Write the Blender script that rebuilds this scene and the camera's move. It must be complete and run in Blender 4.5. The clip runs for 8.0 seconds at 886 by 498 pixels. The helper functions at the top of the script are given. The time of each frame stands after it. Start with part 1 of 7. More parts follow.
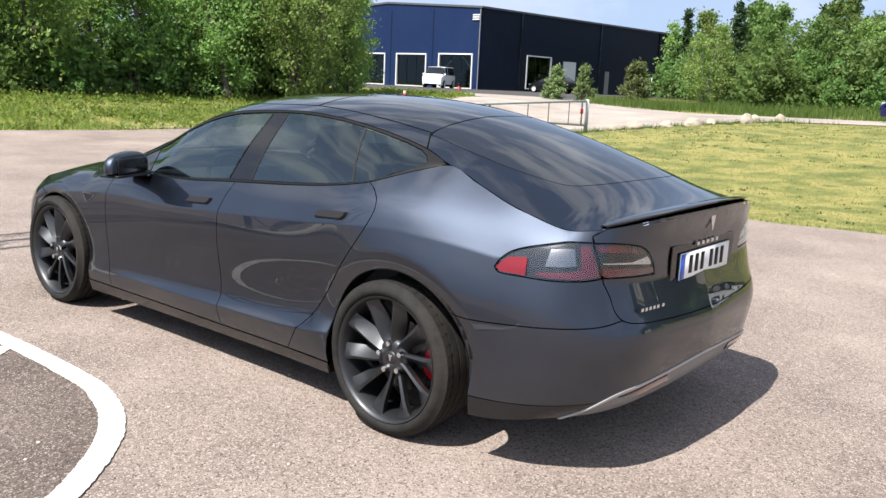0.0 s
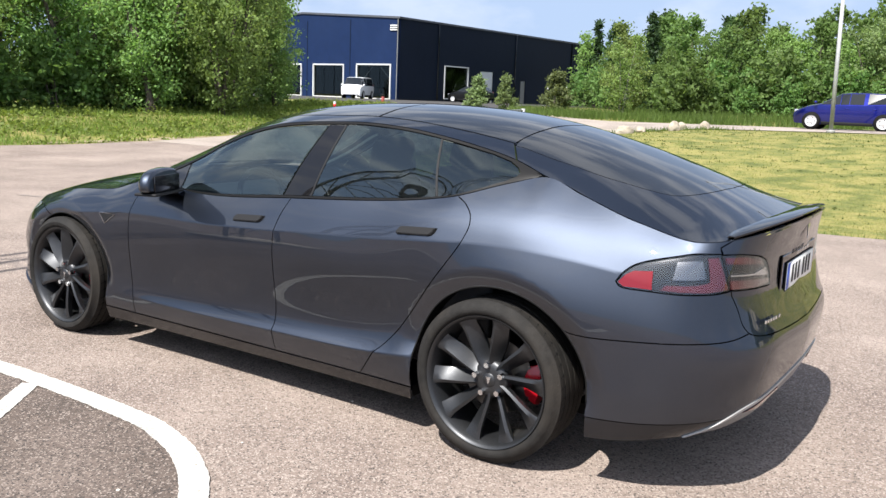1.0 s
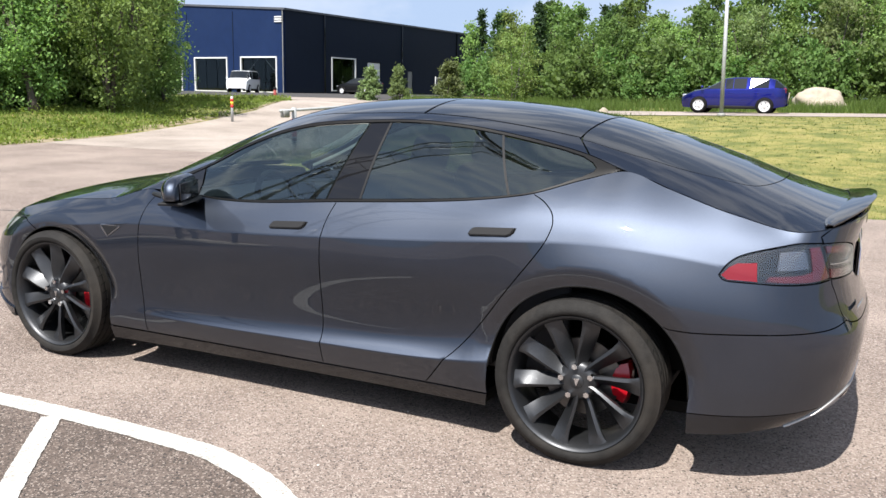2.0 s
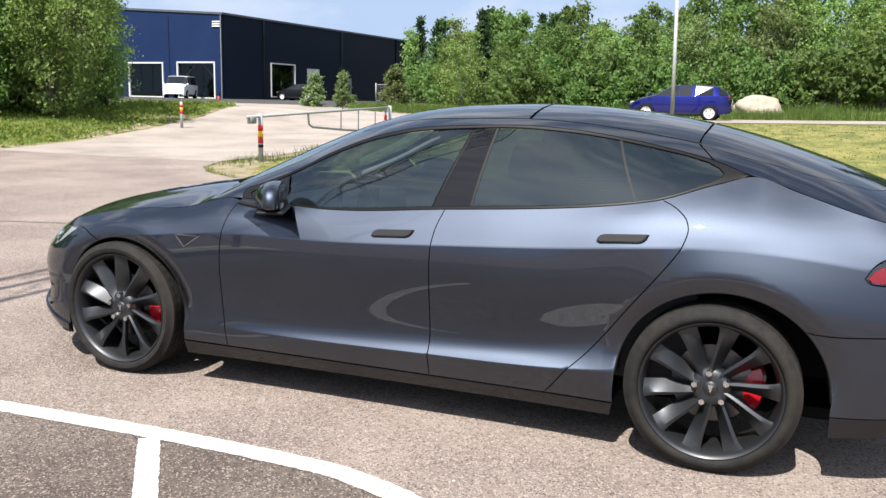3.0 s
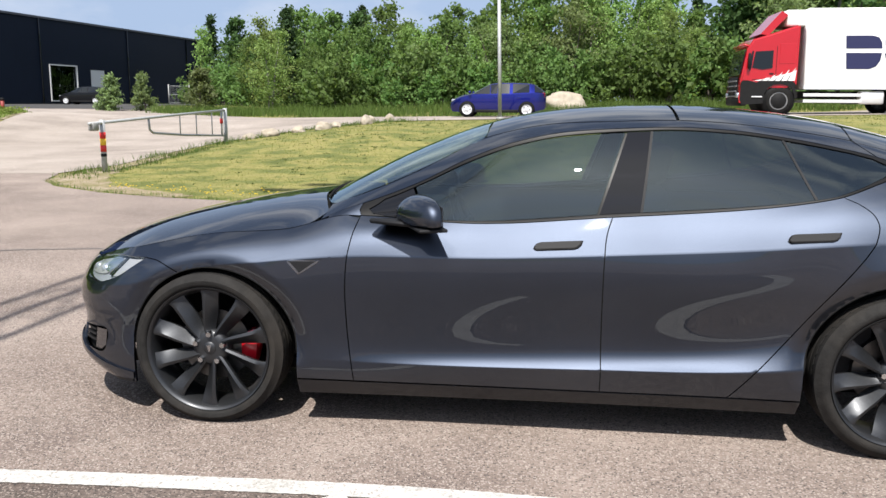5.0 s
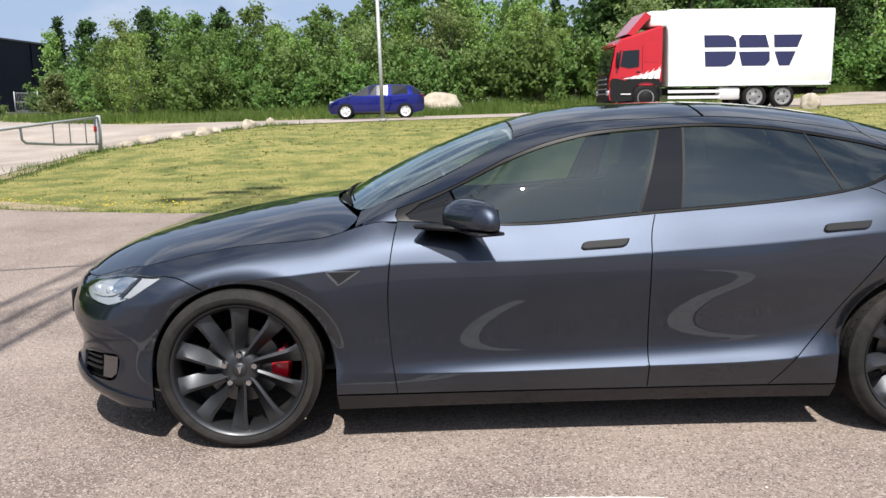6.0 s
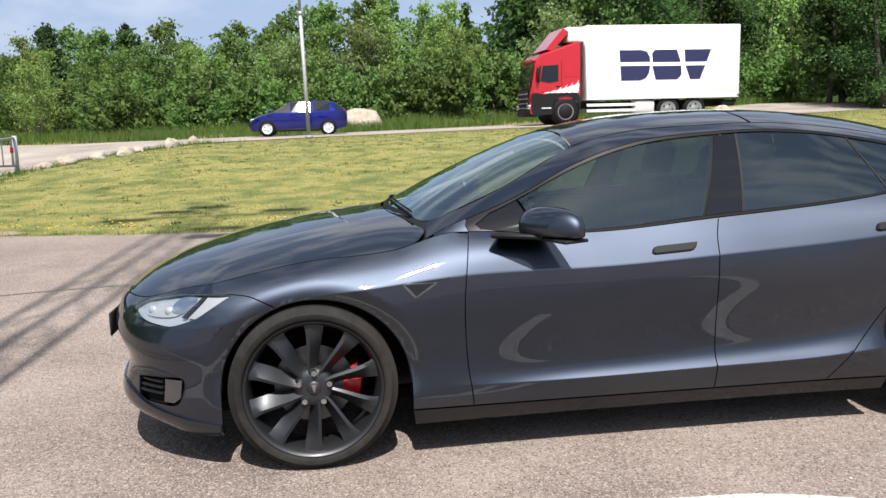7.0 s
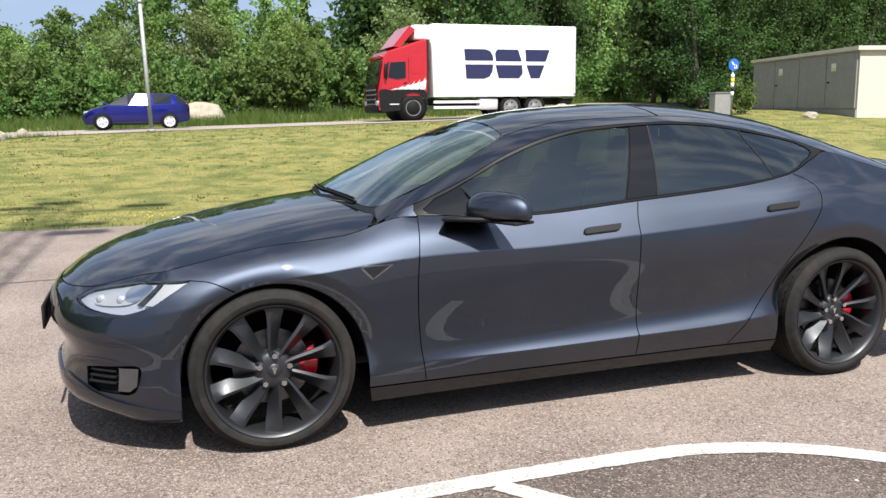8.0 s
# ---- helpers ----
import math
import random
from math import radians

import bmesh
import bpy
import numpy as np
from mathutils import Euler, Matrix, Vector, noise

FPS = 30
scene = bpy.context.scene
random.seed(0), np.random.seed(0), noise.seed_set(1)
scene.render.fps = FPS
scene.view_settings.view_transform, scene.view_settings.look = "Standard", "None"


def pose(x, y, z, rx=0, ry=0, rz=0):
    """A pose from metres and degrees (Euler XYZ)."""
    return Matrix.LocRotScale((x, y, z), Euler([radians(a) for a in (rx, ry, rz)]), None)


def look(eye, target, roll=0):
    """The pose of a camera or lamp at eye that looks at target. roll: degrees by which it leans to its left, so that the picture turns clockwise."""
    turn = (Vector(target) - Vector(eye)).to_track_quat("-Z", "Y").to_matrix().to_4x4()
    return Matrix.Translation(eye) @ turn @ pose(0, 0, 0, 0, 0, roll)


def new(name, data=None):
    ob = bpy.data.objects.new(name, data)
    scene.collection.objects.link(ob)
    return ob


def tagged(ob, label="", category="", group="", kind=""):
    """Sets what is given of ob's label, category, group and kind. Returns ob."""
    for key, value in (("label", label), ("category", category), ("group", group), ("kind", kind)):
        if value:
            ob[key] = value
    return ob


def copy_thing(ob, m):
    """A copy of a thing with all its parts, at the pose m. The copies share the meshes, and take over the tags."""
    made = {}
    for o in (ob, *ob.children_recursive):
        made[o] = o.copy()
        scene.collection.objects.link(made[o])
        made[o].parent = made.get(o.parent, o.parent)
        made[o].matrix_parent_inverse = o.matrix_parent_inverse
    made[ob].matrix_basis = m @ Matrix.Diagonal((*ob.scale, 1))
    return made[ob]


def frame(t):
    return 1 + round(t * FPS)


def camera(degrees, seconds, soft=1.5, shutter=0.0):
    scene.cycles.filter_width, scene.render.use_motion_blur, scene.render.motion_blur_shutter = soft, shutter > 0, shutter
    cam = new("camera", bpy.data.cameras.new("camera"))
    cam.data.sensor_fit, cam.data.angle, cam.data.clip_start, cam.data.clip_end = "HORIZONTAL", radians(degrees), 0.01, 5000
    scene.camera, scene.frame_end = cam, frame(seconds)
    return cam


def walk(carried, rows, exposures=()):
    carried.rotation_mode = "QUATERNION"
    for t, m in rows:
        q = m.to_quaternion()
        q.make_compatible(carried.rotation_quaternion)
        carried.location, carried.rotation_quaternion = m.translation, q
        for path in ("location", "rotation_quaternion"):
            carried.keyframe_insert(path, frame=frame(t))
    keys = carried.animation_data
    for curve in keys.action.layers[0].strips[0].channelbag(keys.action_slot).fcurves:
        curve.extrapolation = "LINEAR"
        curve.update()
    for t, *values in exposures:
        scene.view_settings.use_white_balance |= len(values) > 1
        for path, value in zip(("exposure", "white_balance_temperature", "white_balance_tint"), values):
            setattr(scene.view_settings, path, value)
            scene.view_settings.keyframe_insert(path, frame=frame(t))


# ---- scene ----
cam = camera(55.3, 8.0)
PATH = [
    (0, (3.851, -3.527, 1.523), (2.614, -2.003, 1.138), 2.7),
    (0.5, (3.521, -3.72, 1.524), (2.347, -2.143, 1.155), 2.2),
    (1, (3.136, -3.84, 1.484), (2.057, -2.194, 1.131), 2.3),
    (2.5, (2.015, -4.226, 1.477), (1.251, -2.413, 1.113), 0.9),
    (3, (1.634, -4.339, 1.457), (0.926, -2.501, 1.109), 1.3),
    (3.5, (1.252, -4.432, 1.47), (0.658, -2.557, 1.109), 1.0),
    (4, (0.843, -4.446, 1.46), (0.362, -2.537, 1.105), 0.8),
    (4.5, (0.426, -4.491, 1.456), (0.044, -2.558, 1.11), 0.6),
    (6, (-0.73, -4.412, 1.454), (-0.662, -2.442, 1.114), -0.7),
    (6.5, (-1.09, -4.386, 1.449), (-0.919, -2.42, 1.124), -1.4),
    (7, (-1.411, -4.332, 1.438), (-1.134, -2.375, 1.131), -1.4),
    (7.5, (-1.686, -4.342, 1.425), (-1.204, -2.426, 1.113), -1.1),
    (8, (-1.922, -4.41, 1.419), (-1.279, -2.544, 1.097), -0.7),
]
walk(cam, [(t, look(eye, target, roll)) for t, eye, target, roll in PATH],
     exposures=((0, 1.12), (1.0, 1.12), (2.5, 1.06), (3.0, 1.06), (3.5, 1.02), (4.0, .86), (4.5, .84), (6.0, .82), (7.0, .85), (8.0, .90)))

# ---- daylight: high sun, broken summer cloud ----
SUN_DIR = Vector((0.02, 0.556, -0.831))
sun = new("sun", bpy.data.lights.new("sun", "SUN"))
sun.data.energy, sun.data.angle, sun.data.color = 5.0, radians(0.53), (1.0, 0.962, 0.905)
sun.rotation_mode = "QUATERNION"
sun.rotation_quaternion = SUN_DIR.to_track_quat("-Z", "Y")
sun.location = (0, -20, 30)

world = bpy.data.worlds.new("sky")
scene.world = world
world.use_nodes = True
wn, wl = world.node_tree.nodes, world.node_tree.links
wn.clear()
w_out, w_bg = wn.new("ShaderNodeOutputWorld"), wn.new("ShaderNodeBackground")
w_sky = wn.new("ShaderNodeTexSky")
w_sky.sky_type, w_sky.sun_disc = "NISHITA", False
w_sky.sun_elevation, w_sky.sun_rotation = radians(56), radians(180)
w_sky.air_density, w_sky.dust_density, w_sky.ozone_density = 1.0, 0.6, 1.4
w_co, w_map = wn.new("ShaderNodeTexCoord"), wn.new("ShaderNodeMapping")
w_map.inputs["Scale"].default_value = (1.0, 1.0, 2.2)
w_noise, w_ramp, w_mix = wn.new("ShaderNodeTexNoise"), wn.new("ShaderNodeValToRGB"), wn.new("ShaderNodeMixRGB")
w_noise.inputs["Scale"].default_value, w_noise.inputs["Detail"].default_value = 5.2, 8.0
w_noise.inputs["Roughness"].default_value = 0.56
w_ramp.color_ramp.elements[0].position, w_ramp.color_ramp.elements[1].position = 0.45, 0.62
w_ramp.color_ramp.elements[0].color, w_ramp.color_ramp.elements[1].color = (0, 0, 0, 1), (0.65, 0.65, 0.65, 1)
w_mix.inputs[2].default_value = (6.0, 6.2, 6.6, 1)
w_lift = wn.new("ShaderNodeVectorMath")
w_lift.operation = "MULTIPLY_ADD"
w_lift.inputs[1].default_value, w_lift.inputs[2].default_value = (1, 1, 0.88), (0, 0, 0.16)
w_norm = wn.new("ShaderNodeVectorMath")
w_norm.operation = "NORMALIZE"
wl.new(w_co.outputs["Generated"], w_lift.inputs[0])
wl.new(w_lift.outputs[0], w_norm.inputs[0])
wl.new(w_norm.outputs[0], w_sky.inputs["Vector"])
wl.new(w_co.outputs["Generated"], w_map.inputs["Vector"])
wl.new(w_map.outputs[0], w_noise.inputs["Vector"])
wl.new(w_noise.outputs["Fac"], w_ramp.inputs[0])
wl.new(w_ramp.outputs[0], w_mix.inputs[0])
w_tint = wn.new("ShaderNodeMixRGB")
w_tint.blend_type = "MULTIPLY"
w_tint.inputs[0].default_value, w_tint.inputs[2].default_value = 1.0, (0.92, 0.96, 1.0, 1)
wl.new(w_sky.outputs[0], w_tint.inputs[1])
wl.new(w_tint.outputs[0], w_mix.inputs[1])
w_sep, w_low, w_haze = wn.new("ShaderNodeSeparateXYZ"), wn.new("ShaderNodeMapRange"), wn.new("ShaderNodeMixRGB")
w_low.inputs[1].default_value, w_low.inputs[2].default_value, w_low.inputs[3].default_value, w_low.inputs[4].default_value = 0.04, 0.42, 0.80, 0.0
w_haze.inputs[2].default_value = (1.9, 2.45, 3.5, 1)
wl.new(w_co.outputs["Generated"], w_sep.inputs[0])
wl.new(w_sep.outputs["Z"], w_low.inputs[0])
wl.new(w_low.outputs[0], w_haze.inputs[0])

w_pale = wn.new("ShaderNodeHueSaturation")
w_pale.inputs["Saturation"].default_value = 0.72
wl.new(w_mix.outputs[0], w_pale.inputs["Color"])
wl.new(w_pale.outputs[0], w_haze.inputs[1])
wl.new(w_haze.outputs[0], w_bg.inputs["Color"])
w_bg.inputs["Strength"].default_value = 0.112
wl.new(w_bg.outputs[0], w_out.inputs[0])


# ---- materials ----
def material(name, color, rough=0.5, metal=0.0, coat=0.0, vary=0.0, scale=6.0, bump=0.0, bump_scale=60.0, dirt=None,
             dirt_amount=0.0, dirt_scale=1.2, spec=0.5, coat_rough=0.05, emit=None, object_vary=0.0, island_vary=0.0, sheen=0.0):
    """A surface with grain at a fine scale, patches at a coarse one, and relief."""
    m = bpy.data.materials.new(name)
    m.use_nodes = True
    n, l = m.node_tree.nodes, m.node_tree.links
    b = n["Principled BSDF"]
    b.inputs["Roughness"].default_value, b.inputs["Metallic"].default_value = rough, metal
    b.inputs["Coat Weight"].default_value, b.inputs["Coat Roughness"].default_value = coat, coat_rough
    b.inputs["Specular IOR Level"].default_value = spec
    b.inputs["Sheen Weight"].default_value = sheen
    co = n.new("ShaderNodeTexCoord")
    last = None
    if vary or dirt:
        fine, coarse = n.new("ShaderNodeTexNoise"), n.new("ShaderNodeTexNoise")
        fine.inputs["Scale"].default_value, fine.inputs["Detail"].default_value = scale, 8
        coarse.inputs["Scale"].default_value, coarse.inputs["Detail"].default_value = dirt_scale, 5
        l.new(co.outputs["Object"], fine.inputs["Vector"])
        l.new(co.outputs["Object"], coarse.inputs["Vector"])
        ramp = n.new("ShaderNodeMapRange")
        ramp.inputs[1].default_value, ramp.inputs[2].default_value = 0.25, 0.75
        ramp.inputs[3].default_value, ramp.inputs[4].default_value = 1 - vary, 1 + vary
        l.new(fine.outputs["Fac"], ramp.inputs[0])
        mul = n.new("ShaderNodeVectorMath")
        mul.operation = "SCALE"
        mul.inputs[0].default_value = color[:3]
        l.new(ramp.outputs[0], mul.inputs["Scale"])
        last = mul.outputs[0]
        if dirt:
            cut = n.new("ShaderNodeMapRange")
            cut.inputs[1].default_value, cut.inputs[2].default_value = 0.42, 0.72
            cut.inputs[3].default_value, cut.inputs[4].default_value = 0, dirt_amount
            l.new(coarse.outputs["Fac"], cut.inputs[0])
            mix = n.new("ShaderNodeMixRGB")
            l.new(cut.outputs[0], mix.inputs[0])
            l.new(last, mix.inputs[1])
            mix.inputs[2].default_value = (*dirt, 1)
            last = mix.outputs[0]
    if object_vary or island_vary:
        src = n.new("ShaderNodeObjectInfo").outputs["Random"] if object_vary else n.new("ShaderNodeNewGeometry").outputs["Random Per Island"]
        amount = object_vary or island_vary
        rng, sc = n.new("ShaderNodeMapRange"), n.new("ShaderNodeVectorMath")
        rng.inputs[3].default_value, rng.inputs[4].default_value = 1 - amount, 1 + amount
        sc.operation = "SCALE"
        l.new(src, rng.inputs[0])
        if last:
            l.new(last, sc.inputs[0])
        else:
            sc.inputs[0].default_value = color[:3]
        l.new(rng.outputs[0], sc.inputs["Scale"])
        last = sc.outputs[0]
    if last:
        l.new(last, b.inputs["Base Color"])
    else:
        b.inputs["Base Color"].default_value = (*color[:3], 1)
    if bump:
        bn, bu = n.new("ShaderNodeTexNoise"), n.new("ShaderNodeBump")
        bn.inputs["Scale"].default_value, bn.inputs["Detail"].default_value = bump_scale, 6
        bu.inputs["Strength"].default_value, bu.inputs["Distance"].default_value = bump, 0.01
        l.new(co.outputs["Object"], bn.inputs["Vector"])
        l.new(bn.outputs["Fac"], bu.inputs["Height"])
        l.new(bu.outputs[0], b.inputs["Normal"])
    if emit:
        b.inputs["Emission Color"].default_value, b.inputs["Emission Strength"].default_value = (*emit[:3], 1), emit[3]
    return m


def glass(name, tint, f0=0.05, rough=0.0):
    """A tinted pane: what passes is tinted, the rest mirrors more the flatter the angle."""
    m = bpy.data.materials.new(name)
    m.use_nodes = True
    n, l = m.node_tree.nodes, m.node_tree.links
    n.clear()
    out, mix = n.new("ShaderNodeOutputMaterial"), n.new("ShaderNodeMixShader")
    tr, gl, lw = n.new("ShaderNodeBsdfTransparent"), n.new("ShaderNodeBsdfGlossy"), n.new("ShaderNodeLayerWeight")
    lw.inputs["Blend"].default_value = 0.5
    pw, mr = n.new("ShaderNodeMath"), n.new("ShaderNodeMapRange")
    pw.operation, pw.inputs[1].default_value = "POWER", 4.0
    mr.inputs[3].default_value, mr.inputs[4].default_value = f0, 1.0
    tr.inputs[0].default_value = (*tint, 1)
    gl.inputs["Roughness"].default_value = rough
    gl.inputs["Color"].default_value = (0.80, 0.92, 0.93, 1)
    l.new(lw.outputs["Facing"], pw.inputs[0])
    l.new(pw.outputs[0], mr.inputs[0])
    l.new(mr.outputs[0], mix.inputs[0])
    l.new(tr.outputs[0], mix.inputs[1])
    l.new(gl.outputs[0], mix.inputs[2])
    l.new(mix.outputs[0], out.inputs[0])
    return m


def metallic_paint(name, color, flake=0.50, coat_rough=0.015):
    """Metal flakes lying within a few degrees of the panel, under a smooth clear coat."""
    m = bpy.data.materials.new(name)
    m.use_nodes = True
    n, l = m.node_tree.nodes, m.node_tree.links
    n.clear()
    out, mix, fr = n.new("ShaderNodeOutputMaterial"), n.new("ShaderNodeMixShader"), n.new("ShaderNodeFresnel")
    base, top = n.new("ShaderNodeBsdfAnisotropic"), n.new("ShaderNodeBsdfAnisotropic")
    base.distribution, top.distribution = "BECKMANN", "GGX"
    base.inputs["Roughness"].default_value, top.inputs["Roughness"].default_value = flake, coat_rough
    top.inputs["Color"].default_value = (1, 1, 1, 1)
    fr.inputs["IOR"].default_value = 1.5
    co, fine, dust = n.new("ShaderNodeTexCoord"), n.new("ShaderNodeTexNoise"), n.new("ShaderNodeTexNoise")
    fine.inputs["Scale"].default_value, fine.inputs["Detail"].default_value = 900, 2
    dust.inputs["Scale"].default_value, dust.inputs["Detail"].default_value = 3.0, 6
    a, b, mul, sc = n.new("ShaderNodeMapRange"), n.new("ShaderNodeMapRange"), n.new("ShaderNodeMath"), n.new("ShaderNodeVectorMath")
    a.inputs[1].default_value, a.inputs[2].default_value, a.inputs[3].default_value, a.inputs[4].default_value = .25, .75, .80, 1.20
    b.inputs[1].default_value, b.inputs[2].default_value, b.inputs[3].default_value, b.inputs[4].default_value = .3, .7, .94, 1.06
    mul.operation, sc.operation = "MULTIPLY", "SCALE"
    sc.inputs[0].default_value = color
    for tex, rng, k in ((fine, a, 0), (dust, b, 1)):
        l.new(co.outputs["Object"], tex.inputs["Vector"])
        l.new(tex.outputs["Fac"], rng.inputs[0])
        l.new(rng.outputs[0], mul.inputs[k])
    l.new(mul.outputs[0], sc.inputs["Scale"])
    l.new(sc.outputs[0], base.inputs["Color"])
    l.new(fr.outputs[0], mix.inputs[0])
    l.new(base.outputs[0], mix.inputs[1])
    l.new(top.outputs[0], mix.inputs[2])
    l.new(mix.outputs[0], out.inputs[0])
    return m


M_PAINT = metallic_paint("midnight_metallic_paint", (0.046, 0.055, 0.075))
M_BLACK = material("black_plastic", (0.010, 0.010, 0.011), rough=0.55, vary=0.2, scale=30, spec=0.2)
M_GLOSSBLACK = material("gloss_black", (0.006, 0.006, 0.007), rough=0.015, spec=0.4)
M_LINER = material("wheel_liner", (0.008, 0.008, 0.008), rough=0.9, spec=0.1)
M_RUBBER = material("tyre_rubber", (0.013, 0.0122, 0.0115), rough=0.78, spec=0.2, vary=0.4, scale=25, dirt=(0.036, 0.030, 0.024), dirt_amount=0.5, dirt_scale=4.0, bump=0.25, bump_scale=120)
M_RIM = material("grey_rim_metal", (0.046, 0.048, 0.052), rough=0.46, metal=0.85, coat=0.12, vary=0.15, scale=200, dirt=(0.08, 0.075, 0.07), dirt_amount=0.15, dirt_scale=7, coat_rough=0.2)
M_STEEL = material("brake_disc_steel", (0.12, 0.117, 0.114), rough=0.4, metal=1.0, vary=0.15, scale=40)
M_CALIPER = material("red_caliper_paint", (0.42, 0.006, 0.014), rough=0.28, coat=0.5)
M_CHROME = material("chrome", (0.62, 0.63, 0.65), rough=0.14, metal=1.0)
M_TRIM = material("satin_dark_trim", (0.0075, 0.0072, 0.0072), rough=0.4, spec=0.16)
M_SKIRT = metallic_paint("dark_skirt_paint", (0.016, 0.019, 0.026), flake=.55, coat_rough=.12)
M_ALLOYPALE = material("pale_satin_edge", (0.42, 0.42, 0.42), rough=0.4, metal=0.5)
M_VALANCE = material("grey_valance", (0.20, 0.20, 0.205), rough=0.5, metal=0.35, vary=0.1, scale=60)
M_RED = material("red_lens", (0.135, 0.0015, 0.005), rough=0.15, coat=0.5)
M_REDDARK = material("dark_red_lens", (0.065, 0.002, 0.005), rough=0.12, coat=1.0)
M_SMOKE = material("smoked_reflector", (0.05, 0.05, 0.054), rough=0.18, metal=0.8)
M_LAMPGREY = material("headlamp_reflector", (0.42, 0.44, 0.48), rough=0.25, metal=0.5)
M_ALLOYDARK = material("dull_chrome", (0.22, 0.22, 0.23), rough=0.25, metal=1.0)
M_WHITE = material("white_plastic", (0.80, 0.80, 0.79), rough=0.35)
M_PLATEBLUE = material("plate_blue", (0.02, 0.09, 0.50), rough=0.35)
M_HANDLE = material("dark_satin_handle", (0.010, 0.010, 0.011), rough=0.62, metal=0.1, spec=.25)
M_INTERIOR = material("black_cabin_cloth", (0.020, 0.020, 0.022), rough=0.8, vary=0.2, scale=90)
M_HEADLINER = material("pale_headliner", (0.42, 0.40, 0.36), rough=0.9, vary=0.06, scale=60)
G_SIDE = glass("tinted_side_glass", (0.29, 0.37, 0.37), f0=0.10, rough=0.0)
G_REAR = glass("privacy_glass", (0.10, 0.135, 0.14), f0=0.11, rough=0.0)
G_SCREEN = glass("windscreen_glass", (0.46, 0.52, 0.53), f0=0.19)
G_LENS = glass("clear_lens", (0.92, 0.93, 0.94), f0=0.05)
M_ROOFGLASS = material("roof_glass", (0.012, 0.014, 0.018), rough=0.04, spec=0.5)


# ---- mesh helpers ----
def part(name, bm, mat, parent=None, label="", smooth=True):
    me = bpy.data.meshes.new(name)
    bm.to_mesh(me)
    bm.free()
    return mesh_part(name, me, mat, parent, label, smooth)


def mesh_part(name, me, mat, parent=None, label="", smooth=True):
    for one in (mat if isinstance(mat, (list, tuple)) else [mat]):
        me.materials.append(one)
    if smooth:
        me.polygons.foreach_set("use_smooth", [True] * len(me.polygons))
    ob = new(name, me)
    if parent:
        ob.parent = parent
    if label:
        tagged(ob, label)
    return ob


def sharp(ob, angle=35):
    ob.data.set_sharp_from_angle(angle=radians(angle))
    return ob


def thing(name, label, category, m=None, group="", kind=""):
    ob = new(name)
    ob.empty_display_size = 0.2
    if m is not None:
        ob.matrix_basis = m
    return tagged(ob, label, category, group, kind)


def box_bm(sx, sy, sz, at=(0, 0, 0), bevel=0.0, bm=None, turn=None, segments=1):
    bm = bm or bmesh.new()
    r = bmesh.ops.create_cube(bm, size=1.0)
    m = Matrix.Translation(at) @ (turn or Matrix.Identity(4)) @ Matrix.Diagonal((sx, sy, sz, 1))
    bmesh.ops.transform(bm, matrix=m, verts=r["verts"])
    if bevel:
        edges = list({e for v in r["verts"] for e in v.link_edges})
        bmesh.ops.bevel(bm, geom=edges, offset=bevel, segments=segments, profile=0.5, affect="EDGES", clamp_overlap=True)
    return bm


def cyl_bm(r1, r2, depth, m=None, n=20, bm=None, caps=True):
    bm = bm or bmesh.new()
    bmesh.ops.create_cone(bm, cap_ends=caps, segments=n, radius1=r1, radius2=r2, depth=depth, matrix=m or Matrix.Identity(4))
    return bm


def lathe_bm(profile, n=64, bm=None, close=False):
    """Turns (radius, along) pairs round the y axis."""
    bm = bm or bmesh.new()
    rings = []
    for k in range(n):
        a = 2 * math.pi * k / n
        rings.append([bm.verts.new((r * math.cos(a), h, r * math.sin(a))) for r, h in profile])
    for k in range(n):
        a, b = rings[k], rings[(k + 1) % n]
        for i in range(len(profile) - (0 if close else 1)):
            j = (i + 1) % len(profile)
            bm.faces.new((a[i], a[j], b[j], b[i]))
    return bm


def tube_bm(points, r, n=8, bm=None, radii=None):
    bm = bm or bmesh.new()
    pts = [Vector(p) for p in points]
    rings = []
    for i, p in enumerate(pts):
        d = (pts[min(i + 1, len(pts) - 1)] - pts[max(i - 1, 0)]).normalized()
        side = d.cross(Vector((0, 0, 1)))
        side = side.normalized() if side.length > 1e-3 else Vector((1, 0, 0))
        up = side.cross(d)
        rr = radii[i] if radii else r
        rings.append([bm.verts.new(p + rr * (math.cos(2 * math.pi * k / n) * side + math.sin(2 * math.pi * k / n) * up)) for k in range(n)])
    for a, b in zip(rings, rings[1:]):
        for k in range(n):
            bm.faces.new((a[k], a[(k + 1) % n], b[(k + 1) % n], b[k]))
    bm.faces.new(rings[0][::-1])
    bm.faces.new(rings[-1])
    return bm


def prism_bm(outline, depth, bm=None):
    """An outline in x and z, thickened along y from 0 to depth."""
    bm = bm or bmesh.new()
    a = [bm.verts.new((x, 0, z)) for x, z in outline]
    b = [bm.verts.new((x, depth, z)) for x, z in outline]
    bm.faces.new(a)
    bm.faces.new(b[::-1])
    for i in range(len(a)):
        j = (i + 1) % len(a)
        bm.faces.new((a[j], a[i], b[i], b[j]))
    bmesh.ops.recalc_face_normals(bm, faces=bm.faces)
    return bm


def smoothstep(a, b, x):
    t = min(1.0, max(0.0, (x - a) / (b - a)))
    return t * t * (3 - 2 * t)


